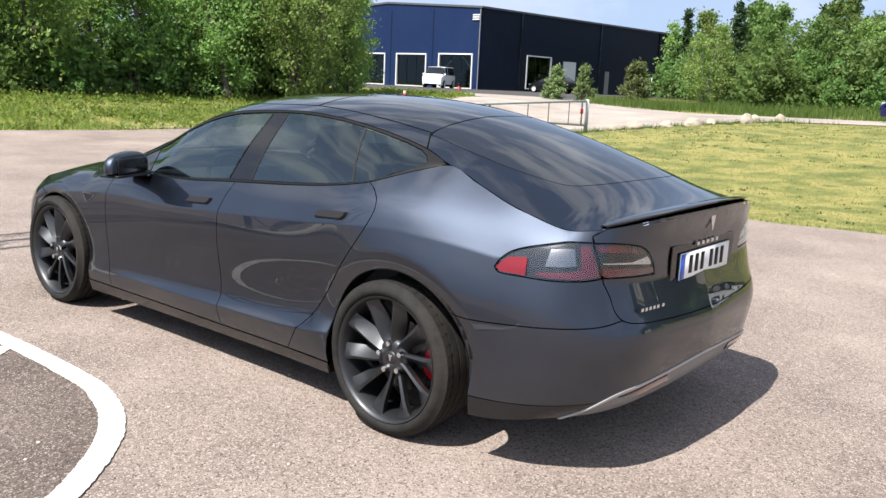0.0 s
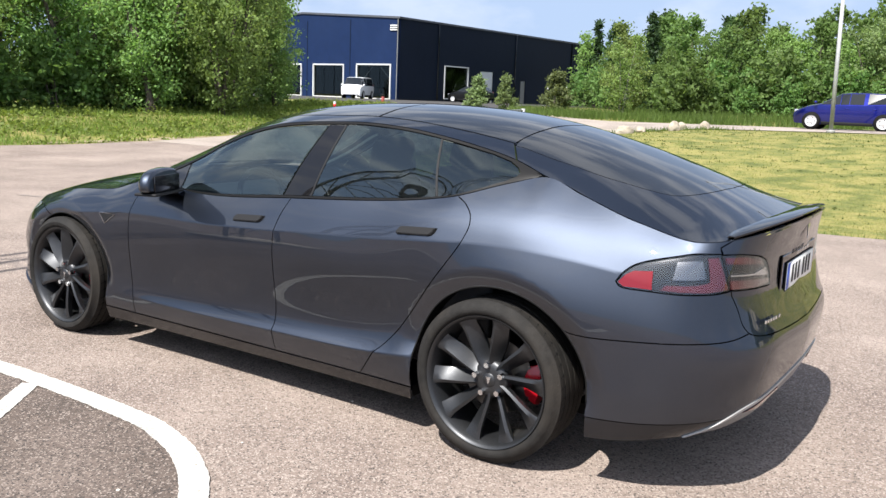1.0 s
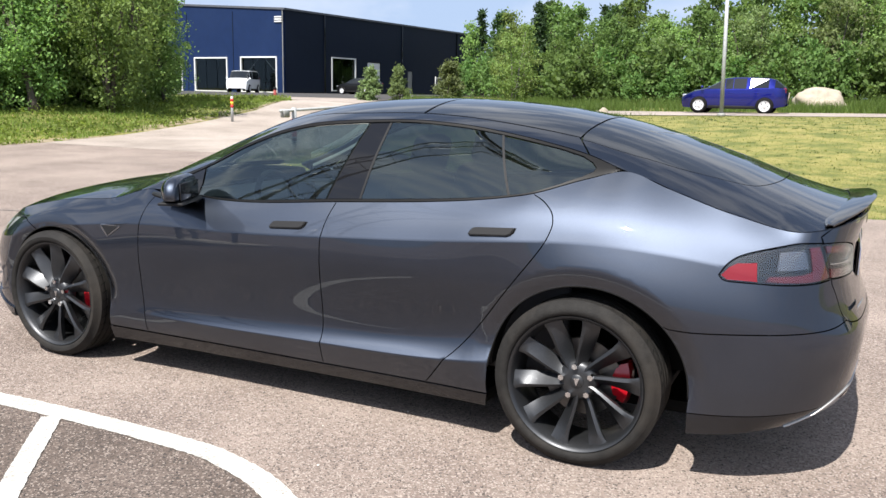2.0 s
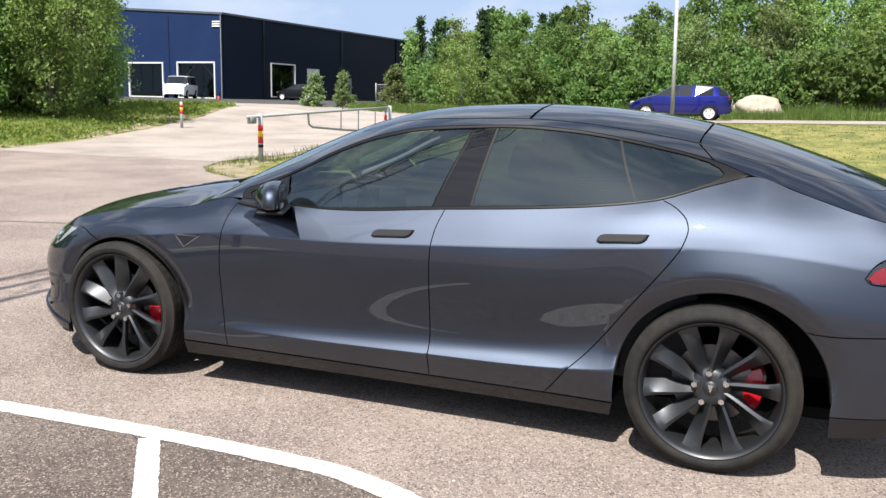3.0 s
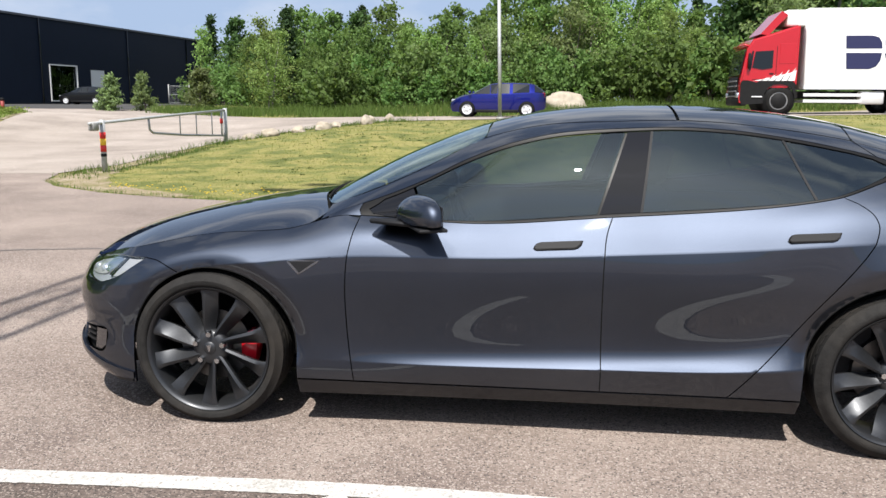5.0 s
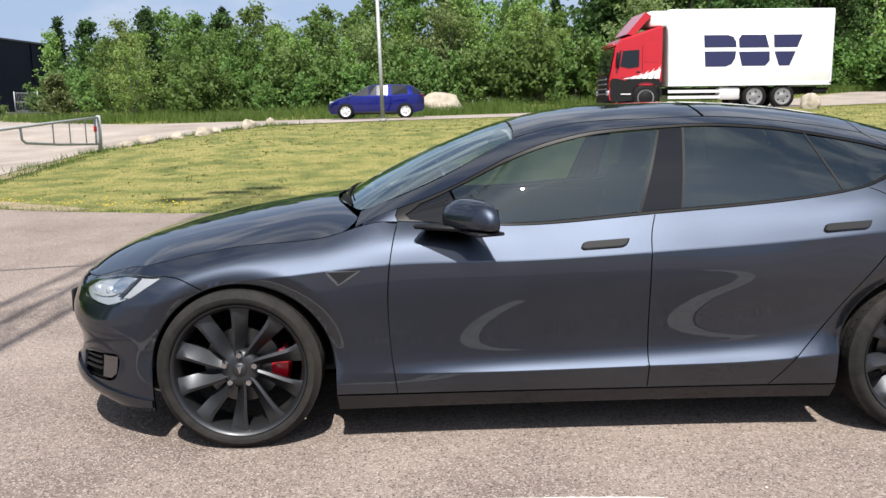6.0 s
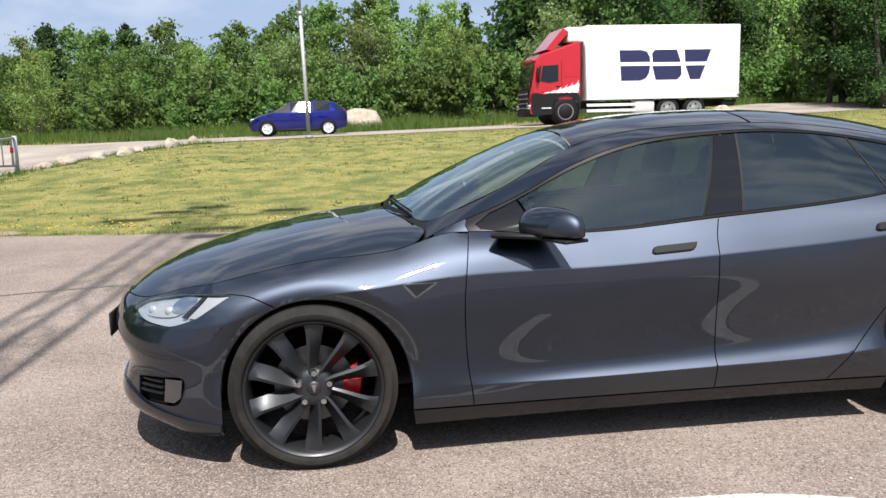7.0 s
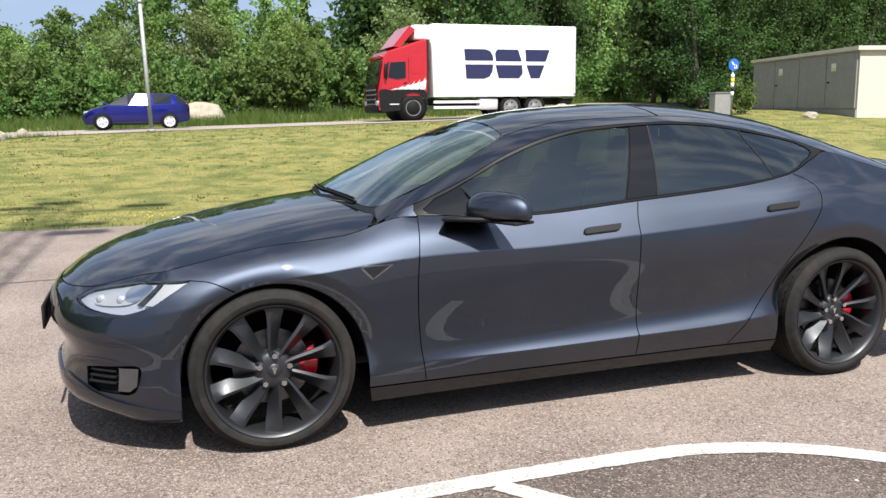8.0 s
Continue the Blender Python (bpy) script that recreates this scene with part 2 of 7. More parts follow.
# ---- the car's skin: feature lines lofted from nose to tail ----
def spline_matrix(k, xs):
    """Rows that turn values at the knots k into a natural cubic spline's values at xs."""
    k, xs = np.asarray(k, float), np.asarray(xs, float)
    n, h = len(k), np.diff(k)
    a, r = np.zeros((n, n)), np.zeros((n, n))
    a[0, 0] = a[-1, -1] = 1
    for i in range(1, n - 1):
        a[i, i - 1:i + 2] = h[i - 1], 2 * (h[i - 1] + h[i]), h[i]
        r[i, i - 1:i + 2] = 6 / h[i - 1], -6 / h[i - 1] - 6 / h[i], 6 / h[i]
    curv = np.linalg.solve(a, r)
    i = np.clip(np.searchsorted(k, xs) - 1, 0, n - 2)
    t1, t0, hh = xs - k[i], k[i + 1] - xs, h[i]
    out = (curv[i] * (t0 ** 3 / (6 * hh))[:, None] + curv[i + 1] * (t1 ** 3 / (6 * hh))[:, None]
           - curv[i] * (hh * t0 / 6)[:, None] - curv[i + 1] * (hh * t1 / 6)[:, None])
    e = np.eye(n)
    return out + e[i] * (t0 / hh)[:, None] + e[i + 1] * (t1 / hh)[:, None]


def pchip(k, v, xs):
    k, v, xs = (np.asarray(q, float) for q in (k, v, xs))
    h, d = np.diff(k), np.diff(v) / np.diff(k)
    m = np.zeros(len(k))
    m[0], m[-1] = d[0], d[-1]
    for i in range(1, len(k) - 1):
        if d[i - 1] * d[i] > 0:
            w1, w2 = 2 * h[i] + h[i - 1], h[i] + 2 * h[i - 1]
            m[i] = (w1 + w2) / (w1 / d[i - 1] + w2 / d[i])
    i = np.clip(np.searchsorted(k, xs) - 1, 0, len(k) - 2)
    t = (xs - k[i]) / h[i]
    return ((2 * t ** 3 - 3 * t ** 2 + 1) * v[i] + (t ** 3 - 2 * t ** 2 + t) * h[i] * m[i]
            + (-2 * t ** 3 + 3 * t ** 2) * v[i + 1] + (t ** 3 - t ** 2) * h[i] * m[i + 1])


STATIONS = []


def station(*rows):
    STATIONS.append(np.array(rows, float))


def across(x, *yz):
    station(*[(x, -y, z) for y, z in yz])


# rows: lower edge, sill, flare, scoop, middle, shoulder crease, upper, top edge
station((-2.31, 0, .165), (-2.375, 0, .235), (-2.385, 0, .30), (-2.355, 0, .40), (-2.40, 0, .50), (-2.405, 0, .58), (-2.39, 0, .63), (-2.355, 0, .665))
station((-2.28, -.28, .162), (-2.35, -.28, .232), (-2.36, -.28, .30), (-2.335, -.28, .40), (-2.378, -.28, .50), (-2.38, -.28, .582), (-2.36, -.28, .635), (-2.32, -.28, .672))
station((-2.20, -.55, .158), (-2.285, -.55, .225), (-2.295, -.55, .31), (-2.275, -.55, .40), (-2.30, -.55, .50), (-2.285, -.55, .585), (-2.25, -.545, .64), (-2.20, -.53, .69))
station((-2.02, -.79, .155), (-2.10, -.79, .22), (-2.12, -.79, .31), (-2.11, -.785, .40), (-2.12, -.785, .50), (-2.10, -.775, .60), (-2.06, -.75, .675), (-1.99, -.70, .755))
across(-1.85, (.895, .158), (.90, .222), (.905, .315), (.91, .40), (.915, .50), (.905, .63), (.872, .705), (.785, .786))
across(-1.48, (.935, .16), (.945, .235), (.95, .34), (.957, .45), (.962, .60), (.952, .72), (.905, .79), (.80, .858))
across(-1.15, (.925, .158), (.94, .235), (.945, .33), (.945, .45), (.952, .62), (.945, .765), (.90, .825), (.818, .887))
across(-.85, (.91, .158), (.935, .23), (.942, .32), (.935, .41), (.945, .62), (.942, .79), (.90, .87), (.80, .955))
across(-.30, (.90, .16), (.93, .228), (.954, .322), (.931, .392), (.948, .63), (.948, .80), (.908, .872), (.862, .938))
across(.30, (.90, .163), (.93, .228), (.963, .335), (.929, .412), (.951, .65), (.952, .828), (.912, .90), (.864, .978))
across(.90, (.905, .163), (.935, .235), (.970, .355), (.930, .452), (.956, .67), (.958, .866), (.918, .945), (.860, 1.026))
across(1.20, (.925, .17), (.95, .25), (.966, .38), (.95, .52), (.966, .70), (.965, .893), (.918, .985), (.842, 1.07))
across(1.44, (.945, .19), (.96, .27), (.972, .40), (.976, .55), (.984, .73), (.953, .908), (.898, 1.012), (.755, 1.145))
across(1.575, (.95, .20), (.962, .275), (.974, .40), (.979, .55), (.985, .73), (.946, .908), (.882, 1.018), (.70, 1.178))
across(1.75, (.95, .205), (.96, .28), (.972, .40), (.975, .55), (.977, .715), (.934, .898), (.868, 1.002), (.735, 1.125))
across(2.02, (.925, .22), (.935, .29), (.943, .40), (.945, .55), (.942, .69), (.906, .866), (.858, .955), (.785, 1.045))
station((2.20, -.85, .25), (2.235, -.862, .305), (2.25, -.875, .40), (2.26, -.88, .55), (2.26, -.872, .68), (2.25, -.85, .83), (2.245, -.822, .92), (2.235, -.785, 1.0))
station((2.33, -.70, .265), (2.385, -.705, .315), (2.41, -.715, .40), (2.43, -.725, .55), (2.41, -.72, .67), (2.38, -.715, .81), (2.375, -.705, .92), (2.38, -.68, 1.02))
station((2.40, -.40, .27), (2.455, -.40, .325), (2.485, -.40, .41), (2.505, -.40, .55), (2.485, -.40, .655), (2.44, -.40, .80), (2.44, -.40, .92), (2.47, -.40, 1.05))
station((2.42, 0, .275), (2.475, 0, .335), (2.505, 0, .42), (2.525, 0, .55), (2.50, 0, .65), (2.455, 0, .80), (2.455, 0, .92), (2.49, 0, 1.055))

_flip = np.array((1, -1, 1.0))
_ext = np.stack([STATIONS[2] * _flip, STATIONS[1] * _flip, *STATIONS, STATIONS[-2] * _flip, STATIONS[-3] * _flip])
_su = np.concatenate([[0], np.cumsum(np.linalg.norm(np.diff(_ext[:, 4], axis=0), axis=1))])
_su -= _su[2]
S_END = _su[-3]
WK = np.array([.16, .23, .335, .45, .62, .82, .90, 1.0])
NS, NW = 1101, 281
S_AX, W_AX = np.linspace(0, S_END, NS), np.linspace(WK[0], WK[-1], NW)
_rows = np.einsum("ij,jrc->irc", spline_matrix(_su, S_AX), _ext)
for _c in range(3):
    _rows[:, 7, _c] = pchip(_su, _ext[:, 7, _c], S_AX)
_foot, _lo, _hi = spline_matrix(WK[:3], W_AX), spline_matrix(WK[2:6], W_AX), spline_matrix(WK[5:], W_AX)
SKIN = np.where((W_AX <= WK[5])[None, :, None], np.einsum("wj,sjc->swc", _lo, _rows[:, 2:6]), np.einsum("wj,sjc->swc", _hi, _rows[:, 5:]))
SKIN = np.where((W_AX <= WK[2])[None, :, None], np.einsum("wj,sjc->swc", _foot, _rows[:, :3]), SKIN)
# the body rolls inwards towards the wheel openings
for _cx, _cz, _rx, _rz in ((-1.465, .345, .392, .376), (1.508, .35, .41, .392)):
    _d = (np.hypot((SKIN[:, :, 0] - _cx) / _rx, (SKIN[:, :, 2] - _cz) / _rz) - 1) * .40
    _f = np.clip(1 - _d / .080, 0, 1) ** 1.5 * np.clip((SKIN[:, :, 2] - .28) / .15, 0, 1)
    SKIN[:, :, 1] += .028 * np.clip(_f, 0, 1) * (SKIN[:, :, 1] < -.6)
_n = np.cross(np.gradient(SKIN, axis=0), np.gradient(SKIN, axis=1))
SKIN_N = _n / np.linalg.norm(_n, axis=2, keepdims=True)


def bilinear(grid, s, w):
    a = np.clip(np.asarray(s) / S_END * (NS - 1), 0, NS - 1.001)
    b = np.clip((np.asarray(w) - WK[0]) / (WK[-1] - WK[0]) * (NW - 1), 0, NW - 1.001)
    i, j = a.astype(int), b.astype(int)
    fa, fb = (a - i)[..., None], (b - j)[..., None]
    return ((1 - fa) * (1 - fb) * grid[i, j] + fa * (1 - fb) * grid[i + 1, j] + (1 - fa) * fb * grid[i, j + 1] + fa * fb * grid[i + 1, j + 1])


def skin(sw):
    n = bilinear(SKIN_N, sw[:, 0], sw[:, 1])
    return bilinear(SKIN, sw[:, 0], sw[:, 1]), n / np.linalg.norm(n, axis=1, keepdims=True)


_FRONT, _REAR = SKIN[:, 120, 0] < -2.0, SKIN[:, 120, 0] > 2.2


def on_skin(a, z, view="x"):
    """The skin's own coordinates of a place seen from the side (x, z), the front or the rear (y, z)."""
    axis = 0 if view == "x" else 1
    d = (SKIN[:, :, axis] - a) ** 2 + (SKIN[:, :, 2] - z) ** 2
    if view == "x":
        d = d + np.where(SKIN[:, :, 1] > -0.45, 1.0, 0)
    else:
        d = d + np.where(_FRONT if view == "f" else _REAR, 0, 9)[:, None]
    i, j = np.unravel_index(np.argmin(d), d.shape)
    i, j = min(max(i, 1), NS - 2), min(max(j, 1), NW - 2)
    jac = np.array([(SKIN[i + 1, j] - SKIN[i - 1, j])[[axis, 2]] / 2, (SKIN[i, j + 1] - SKIN[i, j - 1])[[axis, 2]] / 2]).T
    st = np.linalg.lstsq(jac, np.array((a, z)) - SKIN[i, j][[axis, 2]], rcond=None)[0]
    st = np.clip(st, -1.5, 1.5)
    return (float(np.clip((i + st[0]) / (NS - 1), 0, 1) * S_END), float(np.clip(WK[0] + (j + st[1]) / (NW - 1) * (WK[-1] - WK[0]), WK[0], WK[-1])))


def side(*pts):
    return [on_skin(x, z) for x, z in pts]


def front(*pts):
    return [on_skin(y, z, "f") for y, z in pts]


def rear(*pts):
    return [on_skin(y, z, "r") for y, z in pts]


def s_at(x, w):
    """How far along the skin a height line reaches x."""
    j = int((w - WK[0]) / (WK[-1] - WK[0]) * (NW - 1))
    return float(np.interp(x, np.maximum.accumulate(SKIN[:, j, 0]), S_AX))


def along(w, s0, s1, n=24):
    return [(s0 + (s1 - s0) * k / n, w) for k in range(n + 1)]


def curve(pts, n=8, closed=False):
    """A rounded line through the points."""
    p = [np.array(q, float) for q in pts]
    ring = [p[-1], *p, p[0], p[1]] if closed else [2 * p[0] - p[1], *p, 2 * p[-1] - p[-2]]
    out = []
    for i in range(1, len(ring) - 2):
        a, b, c, d = ring[i - 1:i + 3]
        for k in range(n):
            t = k / n
            out.append(tuple(0.5 * (2 * b + (c - a) * t + (2 * a - 5 * b + 4 * c - d) * t * t + (3 * b - a - 3 * c + d) * t ** 3)))
    if not closed:
        out.append(tuple(p[-1]))
    return out


def arch(cx, cz, rx, rz, a0, a1, n=28):
    """An elliptic wheel opening on the side, from angle a0 to a1 (degrees from the +x side, upwards)."""
    out = []
    for k in range(n + 1):
        a = radians(a0 + (a1 - a0) * k / n)
        out.append(on_skin(cx + rx * math.cos(a), cz + rz * math.sin(a)))
    return out


def inside(poly, pts):
    p, q = np.asarray(poly), np.asarray(pts)
    hit = np.zeros(len(q), bool)
    a, b = p, np.roll(p, -1, axis=0)
    for (x0, y0), (x1, y1) in zip(a, b):
        if y0 == y1:
            continue
        cross = ((y0 > q[:, 1]) != (y1 > q[:, 1])) & (q[:, 0] < (x1 - x0) * (q[:, 1] - y0) / (y1 - y0) + x0)
        hit ^= cross
    return hit


def panel(name, loop, surf, mat, parent, label="", holes=(), gap=0.0024, depth=0.012, step=(0.03, 0.02), lift=0.0, both=True, edge=0.02, extra=()):
    """A sheet cut from a surface by a loop in its own coordinates, with turned-in edges; and its mirror image on the other side."""
    from mathutils.geometry import delaunay_2d_cdt
    loops = []
    for ring in (loop, *holes):
        out = []
        for a, b in zip(ring, [*ring[1:], ring[0]]):
            d = math.dist(a, b)
            if d < 1e-5:
                continue
            k = max(1, int(math.ceil(d / edge)))
            out += [(a[0] + (b[0] - a[0]) * i / k, a[1] + (b[1] - a[1]) * i / k) for i in range(k)]
        loops.append(out)
    lo, hi = np.min(loops[0], axis=0), np.max(loops[0], axis=0)
    gx, gy = np.arange(lo[0] + step[0] / 2, hi[0], step[0]), np.arange(lo[1] + step[1] / 2, hi[1], step[1])
    gy = np.concatenate([gy, [e for e in extra if lo[1] < e < hi[1]]])
    pts = np.array([(x, y) for x in gx for y in gy]) if len(gx) and len(gy) else np.zeros((0, 2))
    if len(pts):
        keep = inside(loops[0], pts)
        for ring in loops[1:]:
            keep &= ~inside(ring, pts)
        pts = pts[keep]
        rim = np.array([p for ring in loops for p in ring])
        if len(pts):
            near = np.min(np.hypot(pts[:, None, 0] - rim[None, :, 0], pts[:, None, 1] - rim[None, :, 1]), axis=1)
            pts = pts[near > 0.3 * min(step)]
    verts, edges, rings = [], [], []
    for ring in loops:
        i0 = len(verts)
        verts += ring
        ids = list(range(i0, i0 + len(ring)))
        rings.append(ids)
        edges += list(zip(ids, ids[1:] + ids[:1]))
    verts += [tuple(p) for p in pts]
    co, _, faces, orig, _, _ = delaunay_2d_cdt([Vector(v) for v in verts], edges, [], 0, 1e-6)
    uv = np.array([tuple(c) for c in co])
    tri = np.array([f for f in faces if len(f) == 3], int)
    mid = uv[tri].mean(axis=1)
    keep = inside(loops[0], mid)
    for ring in loops[1:]:
        keep &= ~inside(ring, mid)
    tri = tri[keep]
    xyz, nor = surf(uv)
    where = {}
    for i, src in enumerate(orig):
        for o in src:
            where[o] = i
    xyz = xyz + nor * lift
    ups = np.cross(xyz[tri[:, 1]] - xyz[tri[:, 0]], xyz[tri[:, 2]] - xyz[tri[:, 0]])
    bad = np.einsum("ij,ij->i", ups, nor[tri].mean(axis=1)) < 0
    tri[bad] = tri[bad][:, ::-1]
    # each border point moves inwards by half the joint
    moved = xyz.copy()
    mid3 = {}
    for ids in rings:
        r = [where[i] for i in ids if i in where]
        for k, i in enumerate(r):
            t = xyz[r[(k + 1) % len(r)]] - xyz[r[k - 1]]
            t = t / (np.linalg.norm(t) + 1e-9)
            mid3[i] = np.cross(nor[i], t)
    # the way inwards by the faces on the border
    cen, cnt = np.zeros_like(xyz), np.zeros(len(xyz))
    for f in tri:
        c = xyz[f].mean(axis=0)
        for i in f:
            cen[i] += c
            cnt[i] += 1
    for i, d in mid3.items():
        if cnt[i]:
            s = 1 if np.dot(cen[i] / cnt[i] - xyz[i], d) > 0 else -1
            if abs(xyz[i][1]) > .0015 or not both:
                moved[i] = xyz[i] + d * s * gap
            else:
                moved[i][1] = 0
                nor[i] = nor[i] * np.array((1, 0, 1))
                nor[i] /= np.linalg.norm(nor[i])
    out_v, out_f, out_n = [tuple(p) for p in moved], [tuple(f) for f in tri], []
    for f in tri:
        out_n += [tuple(nor[i]) for i in f]
    if depth:
        border = {}
        for f in tri:
            for a, b in ((f[0], f[1]), (f[1], f[2]), (f[2], f[0])):
                border[(a, b)] = border.get((a, b), 0) + 1
        for (a, b) in list(border):
            if (b, a) in border or (both and abs(moved[a][1]) < .001 and abs(moved[b][1]) < .001):
                continue
            pa, pb = moved[a], moved[b]
            qa, qb = pa - nor[a] * depth, pb - nor[b] * depth
            k = len(out_v)
            out_v += [tuple(pa), tuple(pb), tuple(qb), tuple(qa)]
            out_f.append((k + 1, k, k + 3, k + 2))
            fn = np.cross(pa - pb, qa - pb)
            fn = fn / (np.linalg.norm(fn) + 1e-12)
            out_n += [tuple(fn)] * 4
    made = []
    for flip in ((1, -1) if both else (1,)):
        me = bpy.data.meshes.new(name)
        fs = out_f if flip == 1 else [f[::-1] for f in out_f]
        me.from_pydata([(x, y * flip, z) for x, y, z in out_v], [], fs)
        if flip == 1:
            ns = out_n
        else:
            ns, k = [], 0
            for f in out_f:
                ns += [(a, -b, c) for a, b, c in out_n[k:k + len(f)][::-1]]
                k += len(f)
        ob = mesh_part(name, me, mat, parent, label)
        me.normals_split_custom_set(ns)
        made.append(ob)
    return made


# upper skin: bonnet, screen, roof and hatch as a crowned sheet between two edge lines
_top7 = SKIN[:, -1]
_f = [p for p in _top7[:: 12] if p[0] < -0.98]
_r = [p for p in _top7[:: 12] if p[0] > 1.62]
_mid = [(-.93, -.775, .958), (-.75, -.745, 1.02), (-.55, -.715, 1.098), (-.33, -.69, 1.207), (-.11, -.672, 1.286), (.10, -.662, 1.328), (.36, -.655, 1.346), (.57, -.652, 1.353),
        (.80, -.65, 1.342), (1.04, -.648, 1.311), (1.26, -.65, 1.27), (1.42, -.663, 1.232), (1.575, -.70, 1.178)]
_e = np.array([*_f, *_mid, *_r])
_e = _e[np.argsort(_e[:, 0])]
_e = _e[np.concatenate([[True], np.diff(_e[:, 0]) > 0.004])]
X_AX = np.linspace(_e[0, 0], _e[-1, 0], 1200)
EDGE_Y, EDGE_Z = -pchip(_e[:, 0], _e[:, 1], X_AX), pchip(_e[:, 0], _e[:, 2], X_AX)
_k = np.ones(25) / 25
for _q in (EDGE_Y, EDGE_Z):
    _q[80:-80] = np.convolve(_q, _k, "same")[80:-80]
BONNET_C = [(-2.355, .665), (-2.28, .72), (-2.15, .785), (-1.95, .848), (-1.7, .905), (-1.45, .95), (-1.2, .985), (-1.0, 1.005), (-.8, 1.02)]
CABIN_C = [(-1.25, .90), (-1.1, .985), (-.96, 1.062), (-.64, 1.218), (-.34, 1.334), (-.08, 1.401), (.175, 1.433), (.4, 1.445), (.6, 1.448), (.8, 1.442), (1.05, 1.422),
           (1.36, 1.375), (1.70, 1.288), (2.0, 1.19), (2.2, 1.118), (2.35, 1.075), (2.49, 1.055)]


def crown(centre, power=2.3):
    cx, cz = zip(*centre)
    prof = spline_matrix(cx, X_AX.clip(cx[0], cx[-1])) @ np.array(cz)

    def height(x, y):
        ye, ze, zc = np.interp(x, X_AX, EDGE_Y), np.interp(x, X_AX, EDGE_Z), np.interp(x, X_AX, prof)
        t = np.clip(np.abs(y) / np.maximum(ye, 1e-3), 0, 1.02)
        return ze + (zc - ze) * (1 - t ** power)

    def surf(xy):
        x, y = xy[:, 0], xy[:, 1]
        d = 0.012
        zx = (height(x + d, y) - height(x - d, y)) / (2 * d)
        zy = (height(x, y + d) - height(x, y - d)) / (2 * d)
        n = np.stack([-zx, -zy, np.ones_like(x)], axis=1)
        return np.stack([x, y, height(x, y)], axis=1), n / np.linalg.norm(n, axis=1, keepdims=True)
    return surf


BONNET, CABIN = crown(BONNET_C, 2.6), crown(CABIN_C, 2.5)


def edge_y(x):
    return float(np.interp(x, X_AX, EDGE_Y))


_bx = _top7[:, 0]


def glasshouse(xf):
    """The window band between the belt line and the roof edge: x, and the fraction upwards."""
    def at(x, f):
        by, bz = np.interp(x, _bx, _top7[:, 1]), np.interp(x, _bx, _top7[:, 2])
        ey, ez = -np.interp(x, X_AX, EDGE_Y), np.interp(x, X_AX, EDGE_Z)
        y = by + (ey - by) * f - 0.020 * np.sin(np.pi * np.clip(f, 0, 1)) * np.clip((ez - bz) / .3, 0, 1)
        return np.stack([x, y, bz + (ez - bz) * f], axis=1)
    x, f = xf[:, 0], xf[:, 1]
    a, b = at(x + .01, f) - at(x - .01, f), at(x, f + .02) - at(x, f - .02)
    n = np.cross(a, b)
    return at(x, f), n / (np.linalg.norm(n, axis=1, keepdims=True) + 1e-12)

# ---- the electric saloon ----
car = thing("saloon_car", "dark grey metallic electric liftback saloon parked on sunlit asphalt", "car")
TOP = WK[-1]
ROCK_Z = 0.228
CREASE = (WK[5] - .008, WK[5], WK[5] + .008, WK[2] - .008, WK[2], WK[2] + .008)


def door_front_seam():
    return curve(side((-.80, .955), (-.822, .868), (-.838, .761), (-.843, .548), (-.812, ROCK_Z)))


def door_mid_seam():
    return curve(side((.30, .978), (.272, .874), (.265, .677), (.267, .40), (.268, ROCK_Z)))


def door_rear_seam():
    return curve(side((1.235, 1.075), (1.30, 1.045), (1.343, 1.0), (1.342, .933), (1.272, .815), (1.114, .606), (.949, .399), (.80, ROCK_Z)))


ARCH_F = dict(cx=-1.465, cz=.345, rx=.392, rz=.376)
ARCH_R = dict(cx=1.508, cz=.35, rx=.41, rz=.392)
seam_f, seam_b, seam_r = door_front_seam(), door_mid_seam(), door_rear_seam()
row_rock = [on_skin(x, ROCK_Z) for x in np.linspace(-1.073, 1.098, 40)]


def rock_between(x0, x1, n=16):
    return [on_skin(x0 + (x1 - x0) * k / n, ROCK_Z) for k in range(n + 1)]


# head lamp outline
lamp_low = curve([*side((-1.795, .746), (-1.868, .699), (-1.935, .658), (-2.04, .619)), *front((-.764, .611), (-.64, .619), (-.55, .637), (-.525, .650))])
lamp_high = curve([*front((-.525, .650), (-.56, .684), (-.62, .704), (-.68, .720)), *side((-1.92, .740), (-1.795, .746))])

# front bumper
_fr = arch(**ARCH_F, a0=180, a1=113, n=14)
seam_tip = curve([lamp_low[0], *side((-1.715, .737)), _fr[-1]], 6)
duct = [*front((-.655, .372)), *curve([*front((-.72, .385)), *side((-2.106, .394), (-2.015, .396), (-2.027, .312), (-2.06, .283), (-2.114, .284))], 4), *front((-.735, .287), (-.68, .303))]
bumper_f_loop = [*along(WK[0], 0.0, s_at(-1.857, WK[0])), *side((-1.857, .20), (-1.857, .28)), *_fr, *seam_tip[::-1][1:], *lamp_low[1:], *lamp_high[1:9],
                 *along(TOP, s_at(-2.17, TOP), 0.0, 20)]
front_bumpers = panel("front_bumper", bumper_f_loop, skin, M_PAINT, car, holes=[duct])
split_line = curve([*front((0, .292), (-.25, .294), (-.402, .30), (-.50, .318), (-.642, .304)), *side((-2.135, .264), (-1.976, .227), (-1.86, .212))], 6)
split_loop = [*split_line, *along(.178, s_at(-1.86, .178), 0.0, 40)]
panel("front_splitter", split_loop, skin, M_PAINT, car, "body-coloured front splitter", lift=.010, depth=.014)

